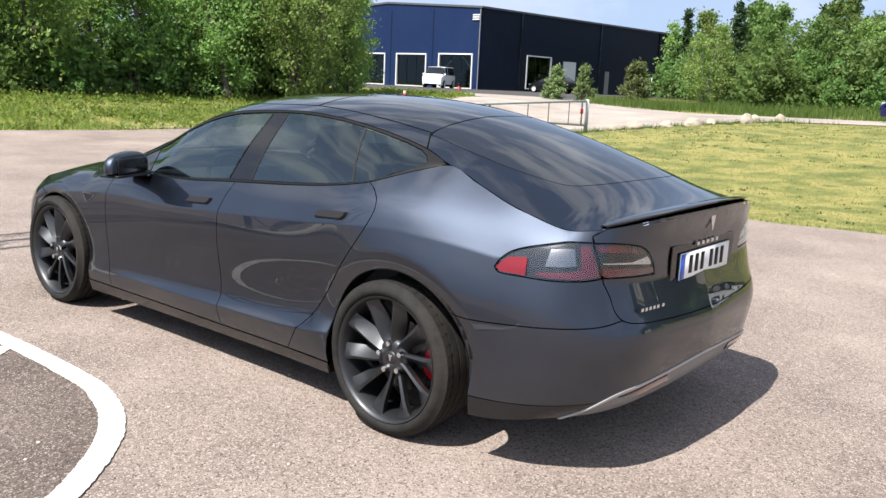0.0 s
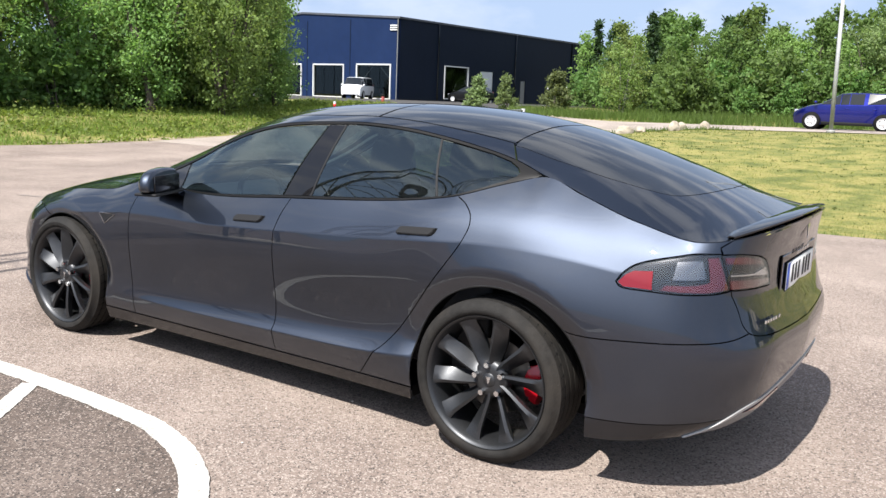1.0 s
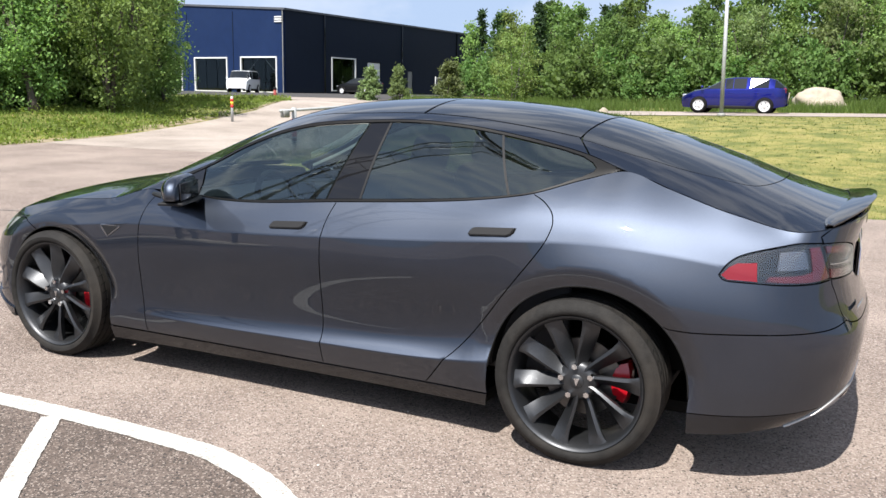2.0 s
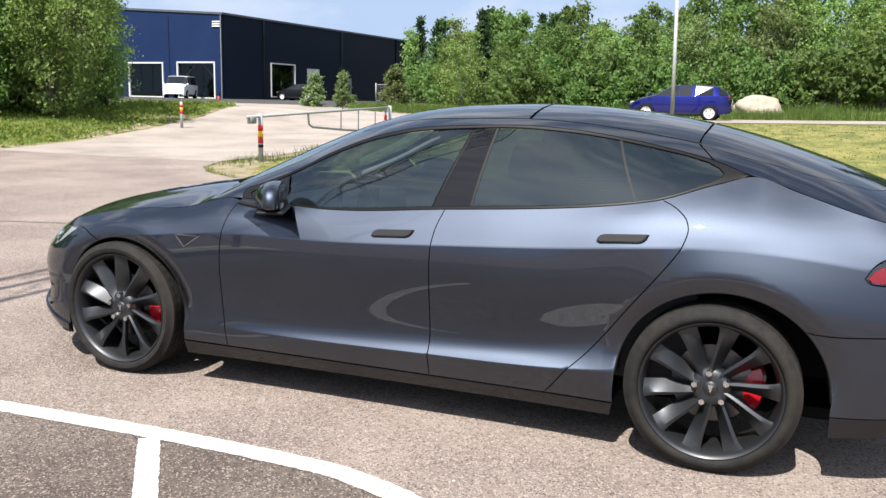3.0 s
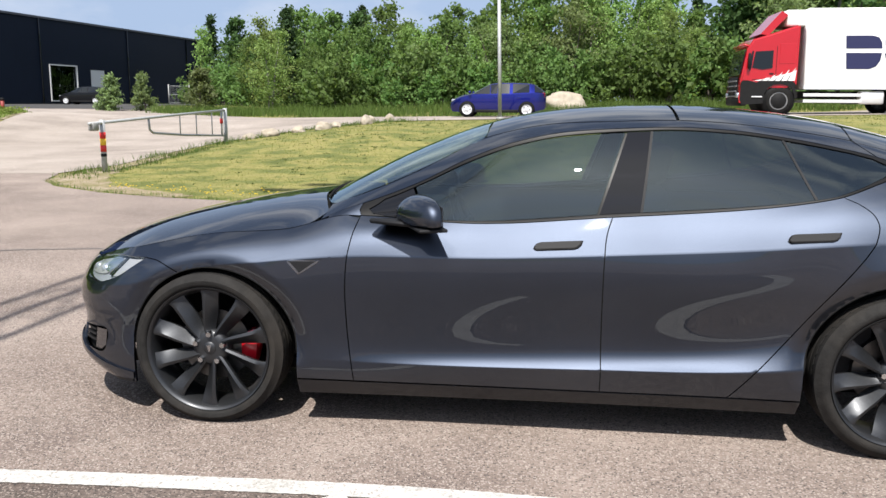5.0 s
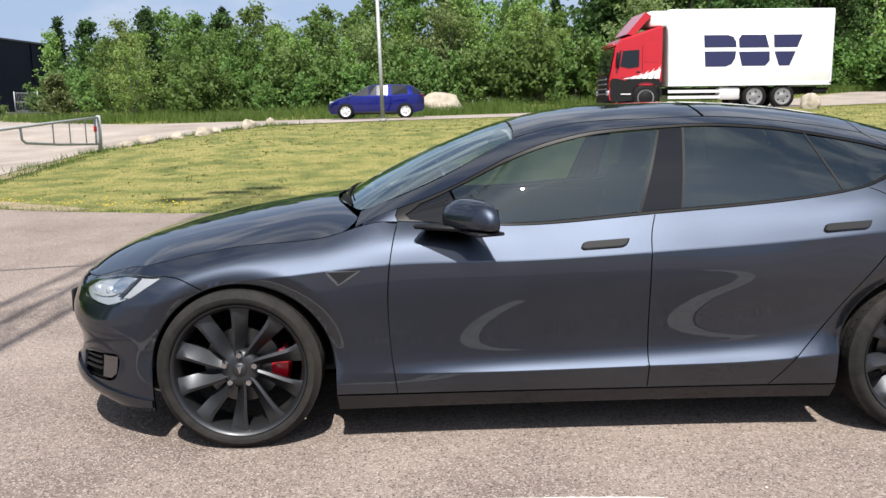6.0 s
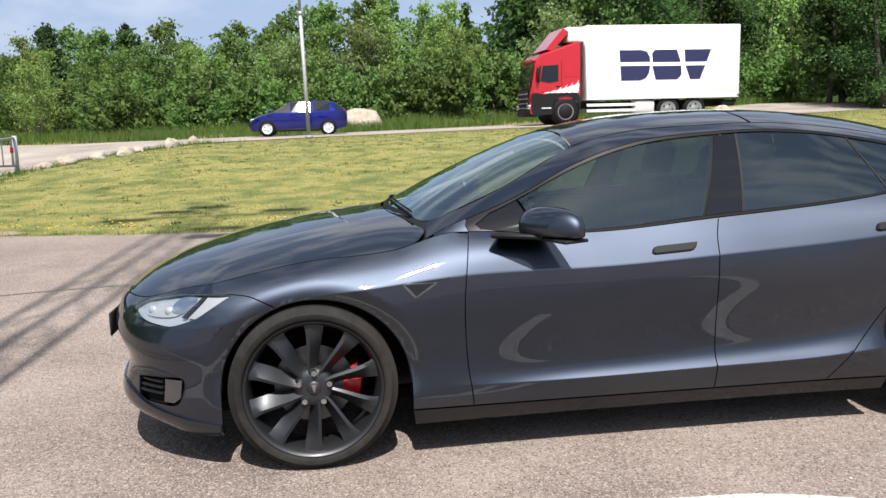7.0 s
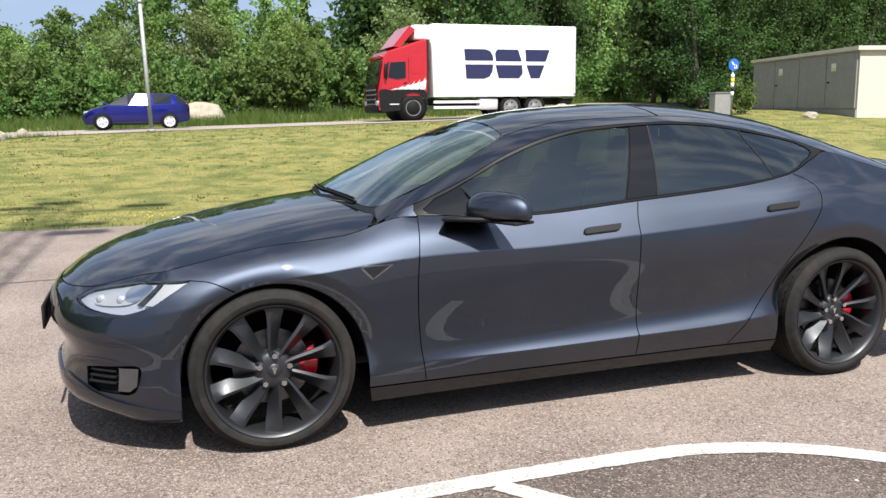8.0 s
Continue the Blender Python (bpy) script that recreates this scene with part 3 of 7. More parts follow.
# wings
wing_loop = [*along(TOP, s_at(-2.17, TOP), s_at(-.86, TOP), 40), *seam_f[1:-1], *rock_between(-.812, -1.073, 10), *arch(**ARCH_F, a0=0, a1=113, n=26),
             *seam_tip[::-1][1:], *lamp_high[::-1][1:-8]]
wing, wing_r = panel("front_wing", wing_loop, skin, M_PAINT, car, extra=CREASE)

# doors
door_f_loop = [*along(TOP, s_at(-.80, TOP), s_at(.30, TOP), 40), *seam_b[1:], *rock_between(.268, -.812)[1:], *seam_f[::-1][1:-1]]
door_r_loop = [*along(TOP, s_at(.30, TOP), s_at(1.235, TOP), 40), *seam_r[1:], *rock_between(.80, .268)[1:], *seam_b[::-1][1:-1]]
front_doors = panel("front_door", door_f_loop, skin, M_PAINT, car, extra=CREASE)
rear_doors = panel("rear_door", door_r_loop, skin, M_PAINT, car, extra=CREASE)

# sills
sill_loop = [*row_rock, *along(WK[0], s_at(1.085, WK[0]), s_at(-1.065, WK[0]), 60)]
sills = panel("sill", sill_loop, skin, M_SKIRT, car, "scuffed darker sill skirt", gap=0.003, lift=.004)

# tail lamp outlines
lamp_out = curve([*side((1.991, .838), (2.018, .880), (2.075, .916), (2.20, .950)), *rear((-.80, .961), (-.757, .963))], 6)
lamp_under = curve([*rear((-.738, .829), (-.80, .818)), *side((2.22, .813), (2.12, .815), (2.02, .818), (1.991, .838))], 6)
seam_hatch = curve(rear((-.757, .963), (-.747, .89), (-.738, .829)), 6)
hatch_low = curve(rear((-.738, .829), (-.715, .76), (-.70, .70), (-.665, .663), (-.58, .648), (-.40, .638), (-.2, .630), (0, .627)), 6)
seam_bump = curve([*side((1.81, .614), (1.95, .617), (2.10, .627)), *rear((-.80, .645), (-.678, .668))], 6)

_ra = arch(**ARCH_R, a0=43.5, a1=180, n=26)
quarter_loop = [*seam_r[::-1][1:], *along(TOP, s_at(1.235, TOP) + .004, s_at(2.352, TOP), 50), *rear((-.755, .985)), *lamp_out[::-1], *lamp_under[::-1][1:-1],
                *curve(rear((-.738, .829), (-.715, .76), (-.70, .70), (-.678, .668)), 6), *seam_bump[::-1][1:-1], *_ra, *side((1.096, .28)), *rock_between(1.096, .80, 8)]
quarters = panel("rear_quarter_panel", quarter_loop, skin, M_PAINT, car, extra=CREASE)

# rear bumper, its dark lower skirt and the valance
val_top = curve([*rear((-.80, .255), (-.775, .285), (-.724, .340), (-.645, .378), (-.50, .396), (-.3, .408), (0, .425))], 6)
skirt_top = curve([*side((1.917, .298), (2.08, .307)), *rear((-.84, .325), (-.724, .340))], 6)
bumper_r_loop = [*arch(**ARCH_R, a0=-6, a1=43.5, n=10), *seam_bump[1:], *hatch_low[20:], (S_END, WK[3]), *val_top[::-1][:-12], *skirt_top[::-1][1:]]
rear_bumpers = panel("rear_bumper", bumper_r_loop, skin, M_PAINT, car)
skirt_loop = [*skirt_top, *val_top[:12][::-1], *along(WK[0], s_at(2.27, WK[0]), s_at(1.917, WK[0]), 14)]
panel("bumper_skirt", skirt_loop, skin, M_SKIRT, car, "darker lower bumper skirt", lift=-.002)
valance_loop = [*val_top, *along(WK[0], S_END, s_at(2.28, WK[0]), 24)]
valances = panel("rear_valance", valance_loop, skin, M_VALANCE, car, "satin grey lower valance", lift=-0.002)
edge_trim = [*val_top, *[(a_, b_ - .014) for a_, b_ in val_top[::-1]]]
for q, o in zip(valances, panel("valance_edge", edge_trim, skin, M_ALLOYPALE, None, "pale satin edge", lift=.004, depth=.006, gap=0)):
    o.parent = q
refl = rear((-.655, .355), (-.50, .378), (-.33, .384), (-.30, .352), (-.50, .340))
for q, o in zip(valances, panel("reflector", refl, skin, M_REDDARK, None, "dark red reflector", lift=0.003)):
    o.parent = q

# tail lamps: bowl, coloured insets and a clear cover
lens_loop = [*lamp_out, *seam_hatch[1:-1], *lamp_under[:-1]]
lamps = panel("tail_lamp", lens_loop, skin, M_SMOKE, car, "smoked tail lamp with a red corner", lift=-0.012, depth=0.02)
red_corner = [*side((1.997, .838), (2.022, .868), (2.05, .884), (2.118, .889), (2.126, .820), (2.02, .821))]
red_bar = [*rear((-.790, .948), (-.764, .952), (-.742, .834), (-.80, .824)), *side((2.21, .820), (2.150, .822), (2.165, .845)), *rear((-.83, .852), (-.80, .862))]
inner_box = [*side((2.19, .93)), *rear((-.815, .938), (-.800, .938), (-.808, .872), (-.83, .866)), *side((2.185, .862))]
covers = panel("lamp_cover", lens_loop, skin, G_LENS, None, lift=0.0, depth=0)
for lamp, c, r1, r2, r3 in zip(lamps, covers, panel("red_corner", red_corner, skin, M_RED, None, "bright red corner lens", lift=0.003),
                               panel("red_band", red_bar, skin, M_REDDARK, None, "dark red inner band", lift=-0.006),
                               panel("lamp_box", inner_box, skin, M_ALLOYDARK, None, lift=-0.005)):
    for o in (c, r1, r2, r3):
        o.parent = lamp

# hatch: rear face with inner lamps
lamp_in_top = curve(rear((-.754, .961), (-.663, .958), (-.539, .933), (-.467, .874), (-.444, .819)), 6)
lamp_in_low = curve(rear((-.444, .819), (-.56, .823), (-.655, .827), (-.736, .829)), 6)
rear_face_loop = [*along(TOP, s_at(2.352, TOP), S_END, 24), *hatch_low[::-1][:-1], *lamp_in_low[::-1], *lamp_in_top[::-1][1:], *rear((-.755, .985))]
faces_r = panel("hatch_rear_face", rear_face_loop, skin, M_PAINT, car)
lens_in = [*lamp_in_top, *lamp_in_low[1:-1], *seam_hatch[::-1][1:-1]]
lamps_in = panel("inner_tail_lamp", lens_in, skin, M_SMOKE, car, "smoked tail lamp set into the hatch", lift=-0.01, depth=0.02)
low_red = rear((-.735, .868), (-.60, .862), (-.455, .848), (-.448, .824), (-.60, .826), (-.733, .833))
top_red = rear((-.748, .952), (-.66, .950), (-.55, .925), (-.51, .905), (-.60, .915), (-.744, .925))
chip = rear((-.50, .898), (-.470, .868), (-.475, .858), (-.60, .872), (-.735, .880), (-.735, .888), (-.60, .884))
for lamp, c, a, b, d in zip(lamps_in, panel("lamp_cover", lens_in, skin, G_LENS, None, lift=0.0, depth=0), panel("red_band", low_red, skin, M_REDDARK, None, lift=-.004),
                            panel("red_band", top_red, skin, M_REDDARK, None, lift=-.004), panel("chrome_chip", chip, skin, M_CHROME, None, lift=-.004)):
    for o in (c, a, b, d):
        o.parent = lamp

# head lamps
head_loop = [*lamp_low, *lamp_high[1:-1]]
heads = panel("head_lamp", head_loop, skin, M_LAMPGREY, car, "clear head lamp with bright reflectors", lift=-0.02, depth=0.02, gap=.004)
proj = curve([*front((-.70, .690), (-.63, .672), (-.64, .642), (-.72, .640)), *side((-2.04, .655), (-2.0, .69))], 5, closed=True)
drl = [*side((-1.805, .742), (-1.90, .736), (-1.985, .650), (-1.95, .648), (-1.88, .694))]
heads_cover = panel("lamp_cover", head_loop, skin, G_LENS, None, lift=0.0, depth=0.003)
lamp_divider = side((-1.905, .7335), (-1.922, .733), (-2.012, .652), (-1.994, .650))
lamp_cell = curve(side((-1.945, .728), (-2.02, .722), (-2.065, .676), (-2.03, .664), (-1.99, .685)), 4, closed=True)
for nm, loop_, mt, up_ in (("lamp_divider", lamp_divider, M_SMOKE, -.006), ("lamp_reflector", lamp_cell, M_CHROME, -.010)):
    for lamp, o in zip(heads, panel(nm, loop_, skin, mt, None, lift=up_, gap=0)):
        o.parent = lamp
for view_, a_, z_ in (("f", -.735, .674), ("f", -.645, .666)):
    q3, n3 = skin(np.array([on_skin(a_, z_, view_)]))
    for sy, lamp in zip((1, -1), heads):
        bm = bmesh.new()
        bmesh.ops.create_uvsphere(bm, u_segments=18, v_segments=10, radius=.026)
        c3 = q3[0] - n3[0] * .024
        bm.transform(Matrix.Translation((c3[0], sy * c3[1], c3[2])))
        part("lamp_lens", bm, M_LAMPGREY, lamp)
for lamp, c, p, d in zip(heads, heads_cover, panel("projector", proj, skin, M_ALLOYPALE, None, lift=-.012), panel("daylight_strip", drl, skin, M_ALLOYPALE, None, lift=-.008)):
    for o in (c, p, d):
        o.parent = lamp

# bonnet, screen, roof, hatch
bon_edge = [(p[0], p[1]) for p in _top7[::10] if -2.5 < p[0] < -1.02]
bon_back = curve([(-1.02, -edge_y(-1.02) + .002), (-.978, -.70), (-1.016, -.55), (-1.088, -.28), (-1.113, 0)], 6)
half = [*bon_edge, *bon_back[1:]]
bonnet_loop = [*half, *[(x, -y) for x, y in half[::-1][1:-1]]]
bonnet, = panel("bonnet", bonnet_loop, BONNET, M_PAINT, car, both=False, step=(.035, .035))
scr = curve([(-1.10, 0), (-1.08, -.28), (-1.02, -.52), (-.955, -.655), (-.82, -.652), (-.6, -.615), (-.4, -.565), (-.275, -.525), (-.262, -.3), (-.26, 0)], 6)
screen, = panel("windscreen", [*scr, *[(x, -y) for x, y in scr[::-1][1:-1]]], CABIN, G_SCREEN, car, "curved tinted windscreen", both=False, step=(.04, .04), depth=.006)


def mirrored(pts):
    return [*pts, *[(x, -y) for x, y in pts[::-1] if abs(y) > 1e-6]]


ROOF_Y = .565
roof_a, = panel("roof_glass_front", mirrored([(-.252, 0), (-.254, -.3), (-.266, -.522), (0, -.535), (.3, -ROOF_Y), (.588, -ROOF_Y), (.592, 0)]), CABIN, M_ROOFGLASS, car, "black panoramic roof glass", both=False, step=(.05, .05))
roof_b, = panel("roof_glass_rear", mirrored([(.602, 0), (.598, -ROOF_Y), (.9, -ROOF_Y), (1.337, -.548), (1.358, -.3), (1.363, 0)]), CABIN, M_ROOFGLASS, car, both=False, step=(.05, .05))
rail_in = curve([(-.965, -.66), (-.82, -.657), (-.6, -.620), (-.4, -.570), (-.28, -.530), (0, -.540), (.3, -.569), (.9, -.569), (1.333, -.552)], 5)
rail_out = [(x, -edge_y(x) + .0) for x in np.linspace(1.407, -.985, 60)]
rails = panel("roof_rail", [*rail_in, *rail_out], CABIN, M_PAINT, car, step=(.04, .02))
glass_edge = curve([(1.368, 0), (1.363, -.3), (1.343, -.542), (1.40, -.565), (1.6, -.575), (1.8, -.57), (2.0, -.525), (2.08, -.44), (2.13, -.25), (2.145, 0)], 6)
back_glass, = panel("rear_window", mirrored(glass_edge), CABIN, M_ROOFGLASS, car, "dark privacy rear window", both=False, step=(.05, .05))
lid_edge = [(x, -edge_y(x)) for x in np.linspace(1.411, 2.36, 40)]
tail_edge = [(p[0], p[1]) for p in _top7[::6] if p[0] > 2.365]
lid = [(1.337, -.555), *lid_edge, *tail_edge[1:], (2.49, 0), *glass_edge[::-1][0:1], *glass_edge[::-1][1:-12]]
hatch = panel("hatch_lid", lid, CABIN, M_PAINT, car, step=(.04, .03))

# window band
W_LOW, W_TOP = .04, .955
win = [(-.765, .45), (-.745, .15), (-.68, W_LOW), (0, W_LOW), (.6, W_LOW), (1.2, W_LOW), (1.33, .08), (1.41, .16), (1.448, .32), (1.455, .52), (1.435, .74), (1.39, .88), (1.30, .93), (1.0, W_TOP),
       (.5, .965), (0, W_TOP), (-.3, .945), (-.55, .925), (-.70, .83)]
band = [*[(x, 0.0) for x in np.linspace(-.80, 1.545, 60)], (1.56, .5), *[(x, 1.0) for x in np.linspace(1.545, -.80, 60)], (-.81, .5)]
trims = panel("window_trim", band, glasshouse, M_TRIM, car, "satin dark metal window surround", holes=[win], step=(.03, .05), depth=.008)


def cut(x_low0, x_top0, x_low1, x_top1):
    """The stretch of the window outline between two raked lines."""
    def line(lo, hi):
        return [(lo + (hi - lo) * (f - W_LOW) / (W_TOP - W_LOW), f) for f in np.linspace(W_LOW, .962, 8)]
    lower = [(x, W_LOW) for x in np.linspace(x_low0, x_low1, 12)]
    upper = [(x, .960) for x in np.linspace(x_top1, x_top0, 12)]
    return [*lower, *line(x_low1, x_top1)[1:-1], *upper, *line(x_low0, x_top0)[::-1][1:-1]]


panel("pillar_foot", [*[(x, 0.0) for x in np.linspace(-.95, -.80, 8)], (-.81, .5), *[(x, 1.0) for x in np.linspace(-.80, -.95, 8)]], glasshouse, M_PAINT, car, gap=.001)
sail = [(-.765, .45), (-.745, .15), (-.68, W_LOW), (-.54, W_LOW), (-.54, .40), (-.575, .92), (-.70, .83)]
glass_f = [(-.53, W_LOW), *[(x, W_LOW) for x in np.linspace(-.3, .235, 8)], *[(.235 + .12 * (f - .055) / .9, f) for f in np.linspace(.15, .85, 6)], (.355, .953), (.1, .948), (0, W_TOP), (-.3, .945), (-.565, .92), (-.53, .40)]
pillar = cut(.245, .365, .415, .465)
glass_r = cut(.425, .475, 1.127, 1.023)
divider = cut(1.121, 1.017, 1.133, 1.029)
glass_q = [(1.128, W_LOW), (1.2, W_LOW), (1.33, .08), (1.41, .16), (1.448, .32), (1.455, .52), (1.435, .74), (1.39, .88), (1.30, .93), (1.024, .942), (1.075, .5)]
for parent_set, nm, loop_, mt in ((front_doors, "window_glass", glass_f, G_SIDE), (front_doors, "mirror_sail", sail, M_GLOSSBLACK), (rear_doors, "window_pillar", pillar, M_GLOSSBLACK),
                                  (rear_doors, "window_glass", glass_r, G_REAR), (rear_doors, "divider_bar", divider, M_HANDLE), (quarters, "quarter_glass", glass_q, G_REAR)):
    for par, o in zip(parent_set, panel(nm, loop_, glasshouse, mt, None, lift=-.002 if nm == "divider_bar" else -.004, depth=.004, gap=.0008, step=(.03, .05))):
        o.parent = par

for nm, loop_ in (("pillar_edge", cut(.228, .348, .252, .372)), ("pillar_edge", cut(.4145, .4645, .4255, .4755))):
    for par, o in zip(front_doors if loop_[0][0] < .3 else rear_doors, panel(nm, loop_, glasshouse, M_TRIM if loop_[0][0] < .3 else M_HANDLE, None, "thin satin pillar edge", lift=-.012 if loop_[0][0] < .3 else -.002, depth=.006, gap=0, step=(.03, .05))):
        o.parent = par

# inner shell, so that the joints look into the dark
shell_loop = [*along(TOP - .004, .002, S_END - .002, 120), *along(.20, S_END - .002, s_at(1.93, .20), 20), *arch(**{**ARCH_R, "rx": .425, "rz": .41}, a0=0, a1=180), *along(.20, s_at(1.07, .2), s_at(-1.05, .2), 40),
              *arch(**{**ARCH_F, "rx": .41, "rz": .394}, a0=0, a1=180), *along(.20, s_at(-1.88, .2), .002, 20)]
panel("inner_shell", shell_loop, skin, M_LINER, car, lift=-.03, depth=0, gap=0, step=(.08, .06))
panel("bonnet_liner", [(x * .985, y * .97) for x, y in bonnet_loop], BONNET, M_LINER, car, lift=-.025, depth=0, gap=0, both=False, step=(.1, .1))
panel("headliner", mirrored([(-.28, 0), (-.28, -.50), (.3, -.53), (1.2, -.53), (1.3, 0)]), CABIN, M_HEADLINER, car, lift=-.045, depth=0, gap=0, both=False, step=(.1, .1))
panel("parcel_liner", mirrored([(1.38, 0), (1.38, -.5), (2.0, -.55), (2.3, -.6), (2.42, 0)]), CABIN, M_LINER, car, lift=-.03, depth=0, gap=0, both=False, step=(.1, .1))
pil = [(-.90, -.70), (-.60, -.66), (-.30, -.60), (-.30, -.565), (-.62, -.63), (-.88, -.67)]
panel("pillar_liner", pil, CABIN, M_HEADLINER, car, lift=-.03, depth=.02, gap=0)

# floor pan and wheel housings
bm = box_bm(4.0, 1.22, .05, (-.02, 0, .195))
for sy in (-1, 1):
    box_bm(2.10, .36, .05, (.015, sy * .72, .185), bm=bm)
part("floor_pan", bm, M_LINER, car, smooth=False)
for cx, cz, r in ((-1.465, .345, .388), (1.508, .35, .405)):
    for sy in (-1, 1):
        bm = bmesh.new()
        ring = []
        for k in range(25):
            a = radians(180 * k / 24)
            ring.append([bm.verts.new((cx + r * math.cos(a) * 1.01, sy * y, cz + r * math.sin(a))) for y in (.90, .75, .60)] + [bm.verts.new((cx, sy * .60, cz))])
        for a, b in zip(ring, ring[1:]):
            for i in range(3):
                bm.faces.new((a[i], a[i + 1], b[i + 1], b[i]))
        part("wheel_housing", bm, M_LINER, car)


# wheels
def wheel_parts(radius, width, rim_y, spin):
    """One wheel round the y axis; its outer face looks towards -y. rim_y is the hub's depth under the tyre's outer wall."""
    w = new("wheel")
    hw = width / 2
    wall = [(.288, -hw + .012), (.292, -hw - .002), (.302, -hw - .008), (.318, -hw - .009), (radius - .020, -hw + .004), (radius - .008, -hw + .016)]
    tread = []
    for k in range(5):
        a, b = -hw + .020 + (width - .04) * k / 5, -hw + .020 + (width - .04) * (k + 1) / 5
        tread += [(radius - .001, a), (radius, (a + b) / 2), (radius - .001, b - .008), (radius - .010, b - .007), (radius - .010, b - .001)]
    prof = [*wall, *tread, (radius - .01, hw - .014), (radius - .03, hw), (.29, hw)]
    tyre = part("tyre", lathe_bm(prof, 96), M_RUBBER, w, "dusty low-profile rubber tyre")
    sharp(tyre, 50)
    # shoulder grooves
    groove = bpy.data.meshes.new("shoulder_groove")
    bm = box_bm(.0045, .034, .010)
    bm.transform(Matrix.Translation((0, -hw + .046, radius - .0052)) @ Matrix.Rotation(.35, 4, "Z"))
    bm.to_mesh(groove)
    bm.free()
    groove.materials.append(M_LINER)
    for k in range(48):
        o = new("shoulder_groove", groove)
        o.parent = tyre
        o.matrix_basis = Matrix.Rotation(2 * math.pi * k / 48, 4, "Y")
    lip = [(.262, hw - .05), (.255, -hw + .075), (.262, -hw + .045), (.272, -hw + .016), (.279, -hw + .004), (.286, -hw + .000), (.289, -hw + .006), (.289, -hw + .02), (.274, -hw + .03)]
    rim = part("rim", lathe_bm(lip, 96), M_RIM, w, "dark grey turbine alloy rim")
    sharp(rim, 40)
    hub_y = -hw + rim_y
    # ten swept blades
    blade = bmesh.new()
    secs = []
    for i in range(9):
        t = i / 8
        r = .052 + (.276 - .052) * t
        th = .10 * math.sin(t * 2.0) - .02
        wd = .0165 + .0205 * t ** .85 + (.007 * max(0, t - .85) / .15)
        top = hub_y + .004 + (-hw + .022 - hub_y) * (t ** 1.7) - .010 * math.sin(math.pi * t)
        tilt = .042 * math.sin(math.pi * min(1, t * 1.05) ** .8) + .004
        pts = [(-wd, top + .000), (-wd * .55, top - .006), (wd * .2, top + tilt * .45), (wd, top + tilt), (wd * .9, top + tilt + .02), (-wd * .8, top + .03)]
        ca, sa = math.cos(th), math.sin(th)
        secs.append([blade.verts.new((x * ca + r * sa, y, r * ca - x * sa)) for x, y in pts])
    for a, b in zip(secs, secs[1:]):
        for k in range(6):
            blade.faces.new((a[k], b[k], b[(k + 1) % 6], a[(k + 1) % 6]))
    bmesh.ops.recalc_face_normals(blade, faces=blade.faces)
    first = part("spoke", blade, M_RIM, rim)
    sharp(first, 42)
    for k in range(10):
        ob = first if k == 0 else new("spoke", first.data)
        ob.parent = rim
        ob.matrix_basis = Matrix.Rotation(radians(36 * k + spin), 4, "Y")
    hubp = [(0, hub_y - .003), (.050, hub_y - .003), (.070, hub_y + .003), (.083, hub_y + .014), (.086, hub_y + .05)]
    part("hub", lathe_bm(hubp, 48), M_RIM, rim)
    capb = lathe_bm([(0, hub_y - .008), (.027, hub_y - .007), (.031, hub_y - .002), (.031, hub_y + .004)], 32)
    cap = part("centre_cap", capb, M_RIM, rim)
    bm = prism_bm([(-.012, .014), (.012, .014), (.008, .006), (.002, -.015), (-.002, -.015), (-.008, .006)], .002)
    bm.transform(Matrix.Translation((0, hub_y - .0105, 0)))
    part("cap_emblem", bm, M_CHROME, rim, smooth=False)
    nut = cyl_bm(.0145, .0125, .034, Matrix.Rotation(radians(90), 4, "X"), 6)
    nutm = bpy.data.meshes.new("wheel_nut")
    nut.to_mesh(nutm)
    nutm.materials.append(M_CHROME)
    for k in range(5):
        a = radians(72 * k + 18 + spin)
        o = new("wheel_nut", nutm)
        o.parent = rim
        o.matrix_basis = Matrix.Translation((.066 * math.cos(a), hub_y - .002, .066 * math.sin(a)))
    disc = part("brake_disc", lathe_bm([(.06, hub_y + .075), (.165, hub_y + .075), (.165, hub_y + .105), (.06, hub_y + .105)], 64), M_STEEL, w)
    sharp(disc, 30)
    return w


def caliper(parent, wx, wz, yc, sy):
    bm = bmesh.new()
    for part_at, half_len in (((.150), 26),):
        secs = []
        for k in range(9):
            a = radians(-half_len + 2 * half_len * k / 8)
            grow = 1 - .35 * abs(k - 4) ** 2 / 16
            secs.append([bm.verts.new((r * math.cos(a), y, r * math.sin(a))) for r, y in ((.118, -.028 * grow), (.150, -.042 * grow), (.196, -.036 * grow), (.208, .0), (.196, .05), (.118, .05))])
        for a, b in zip(secs, secs[1:]):
            for k in range(6):
                bm.faces.new((a[k], b[k], b[(k + 1) % 6], a[(k + 1) % 6]))
        bm.faces.new(secs[0])
        bm.faces.new(secs[-1][::-1])
    bmesh.ops.recalc_face_normals(bm, faces=bm.faces)
    ob = part("brake_caliper", bm, M_CALIPER, parent, "red painted brake caliper")
    sharp(ob, 40)
    ob.matrix_basis = pose(wx, yc, wz, 0, 4, 0) @ Matrix.Diagonal((1, sy, 1, 1))


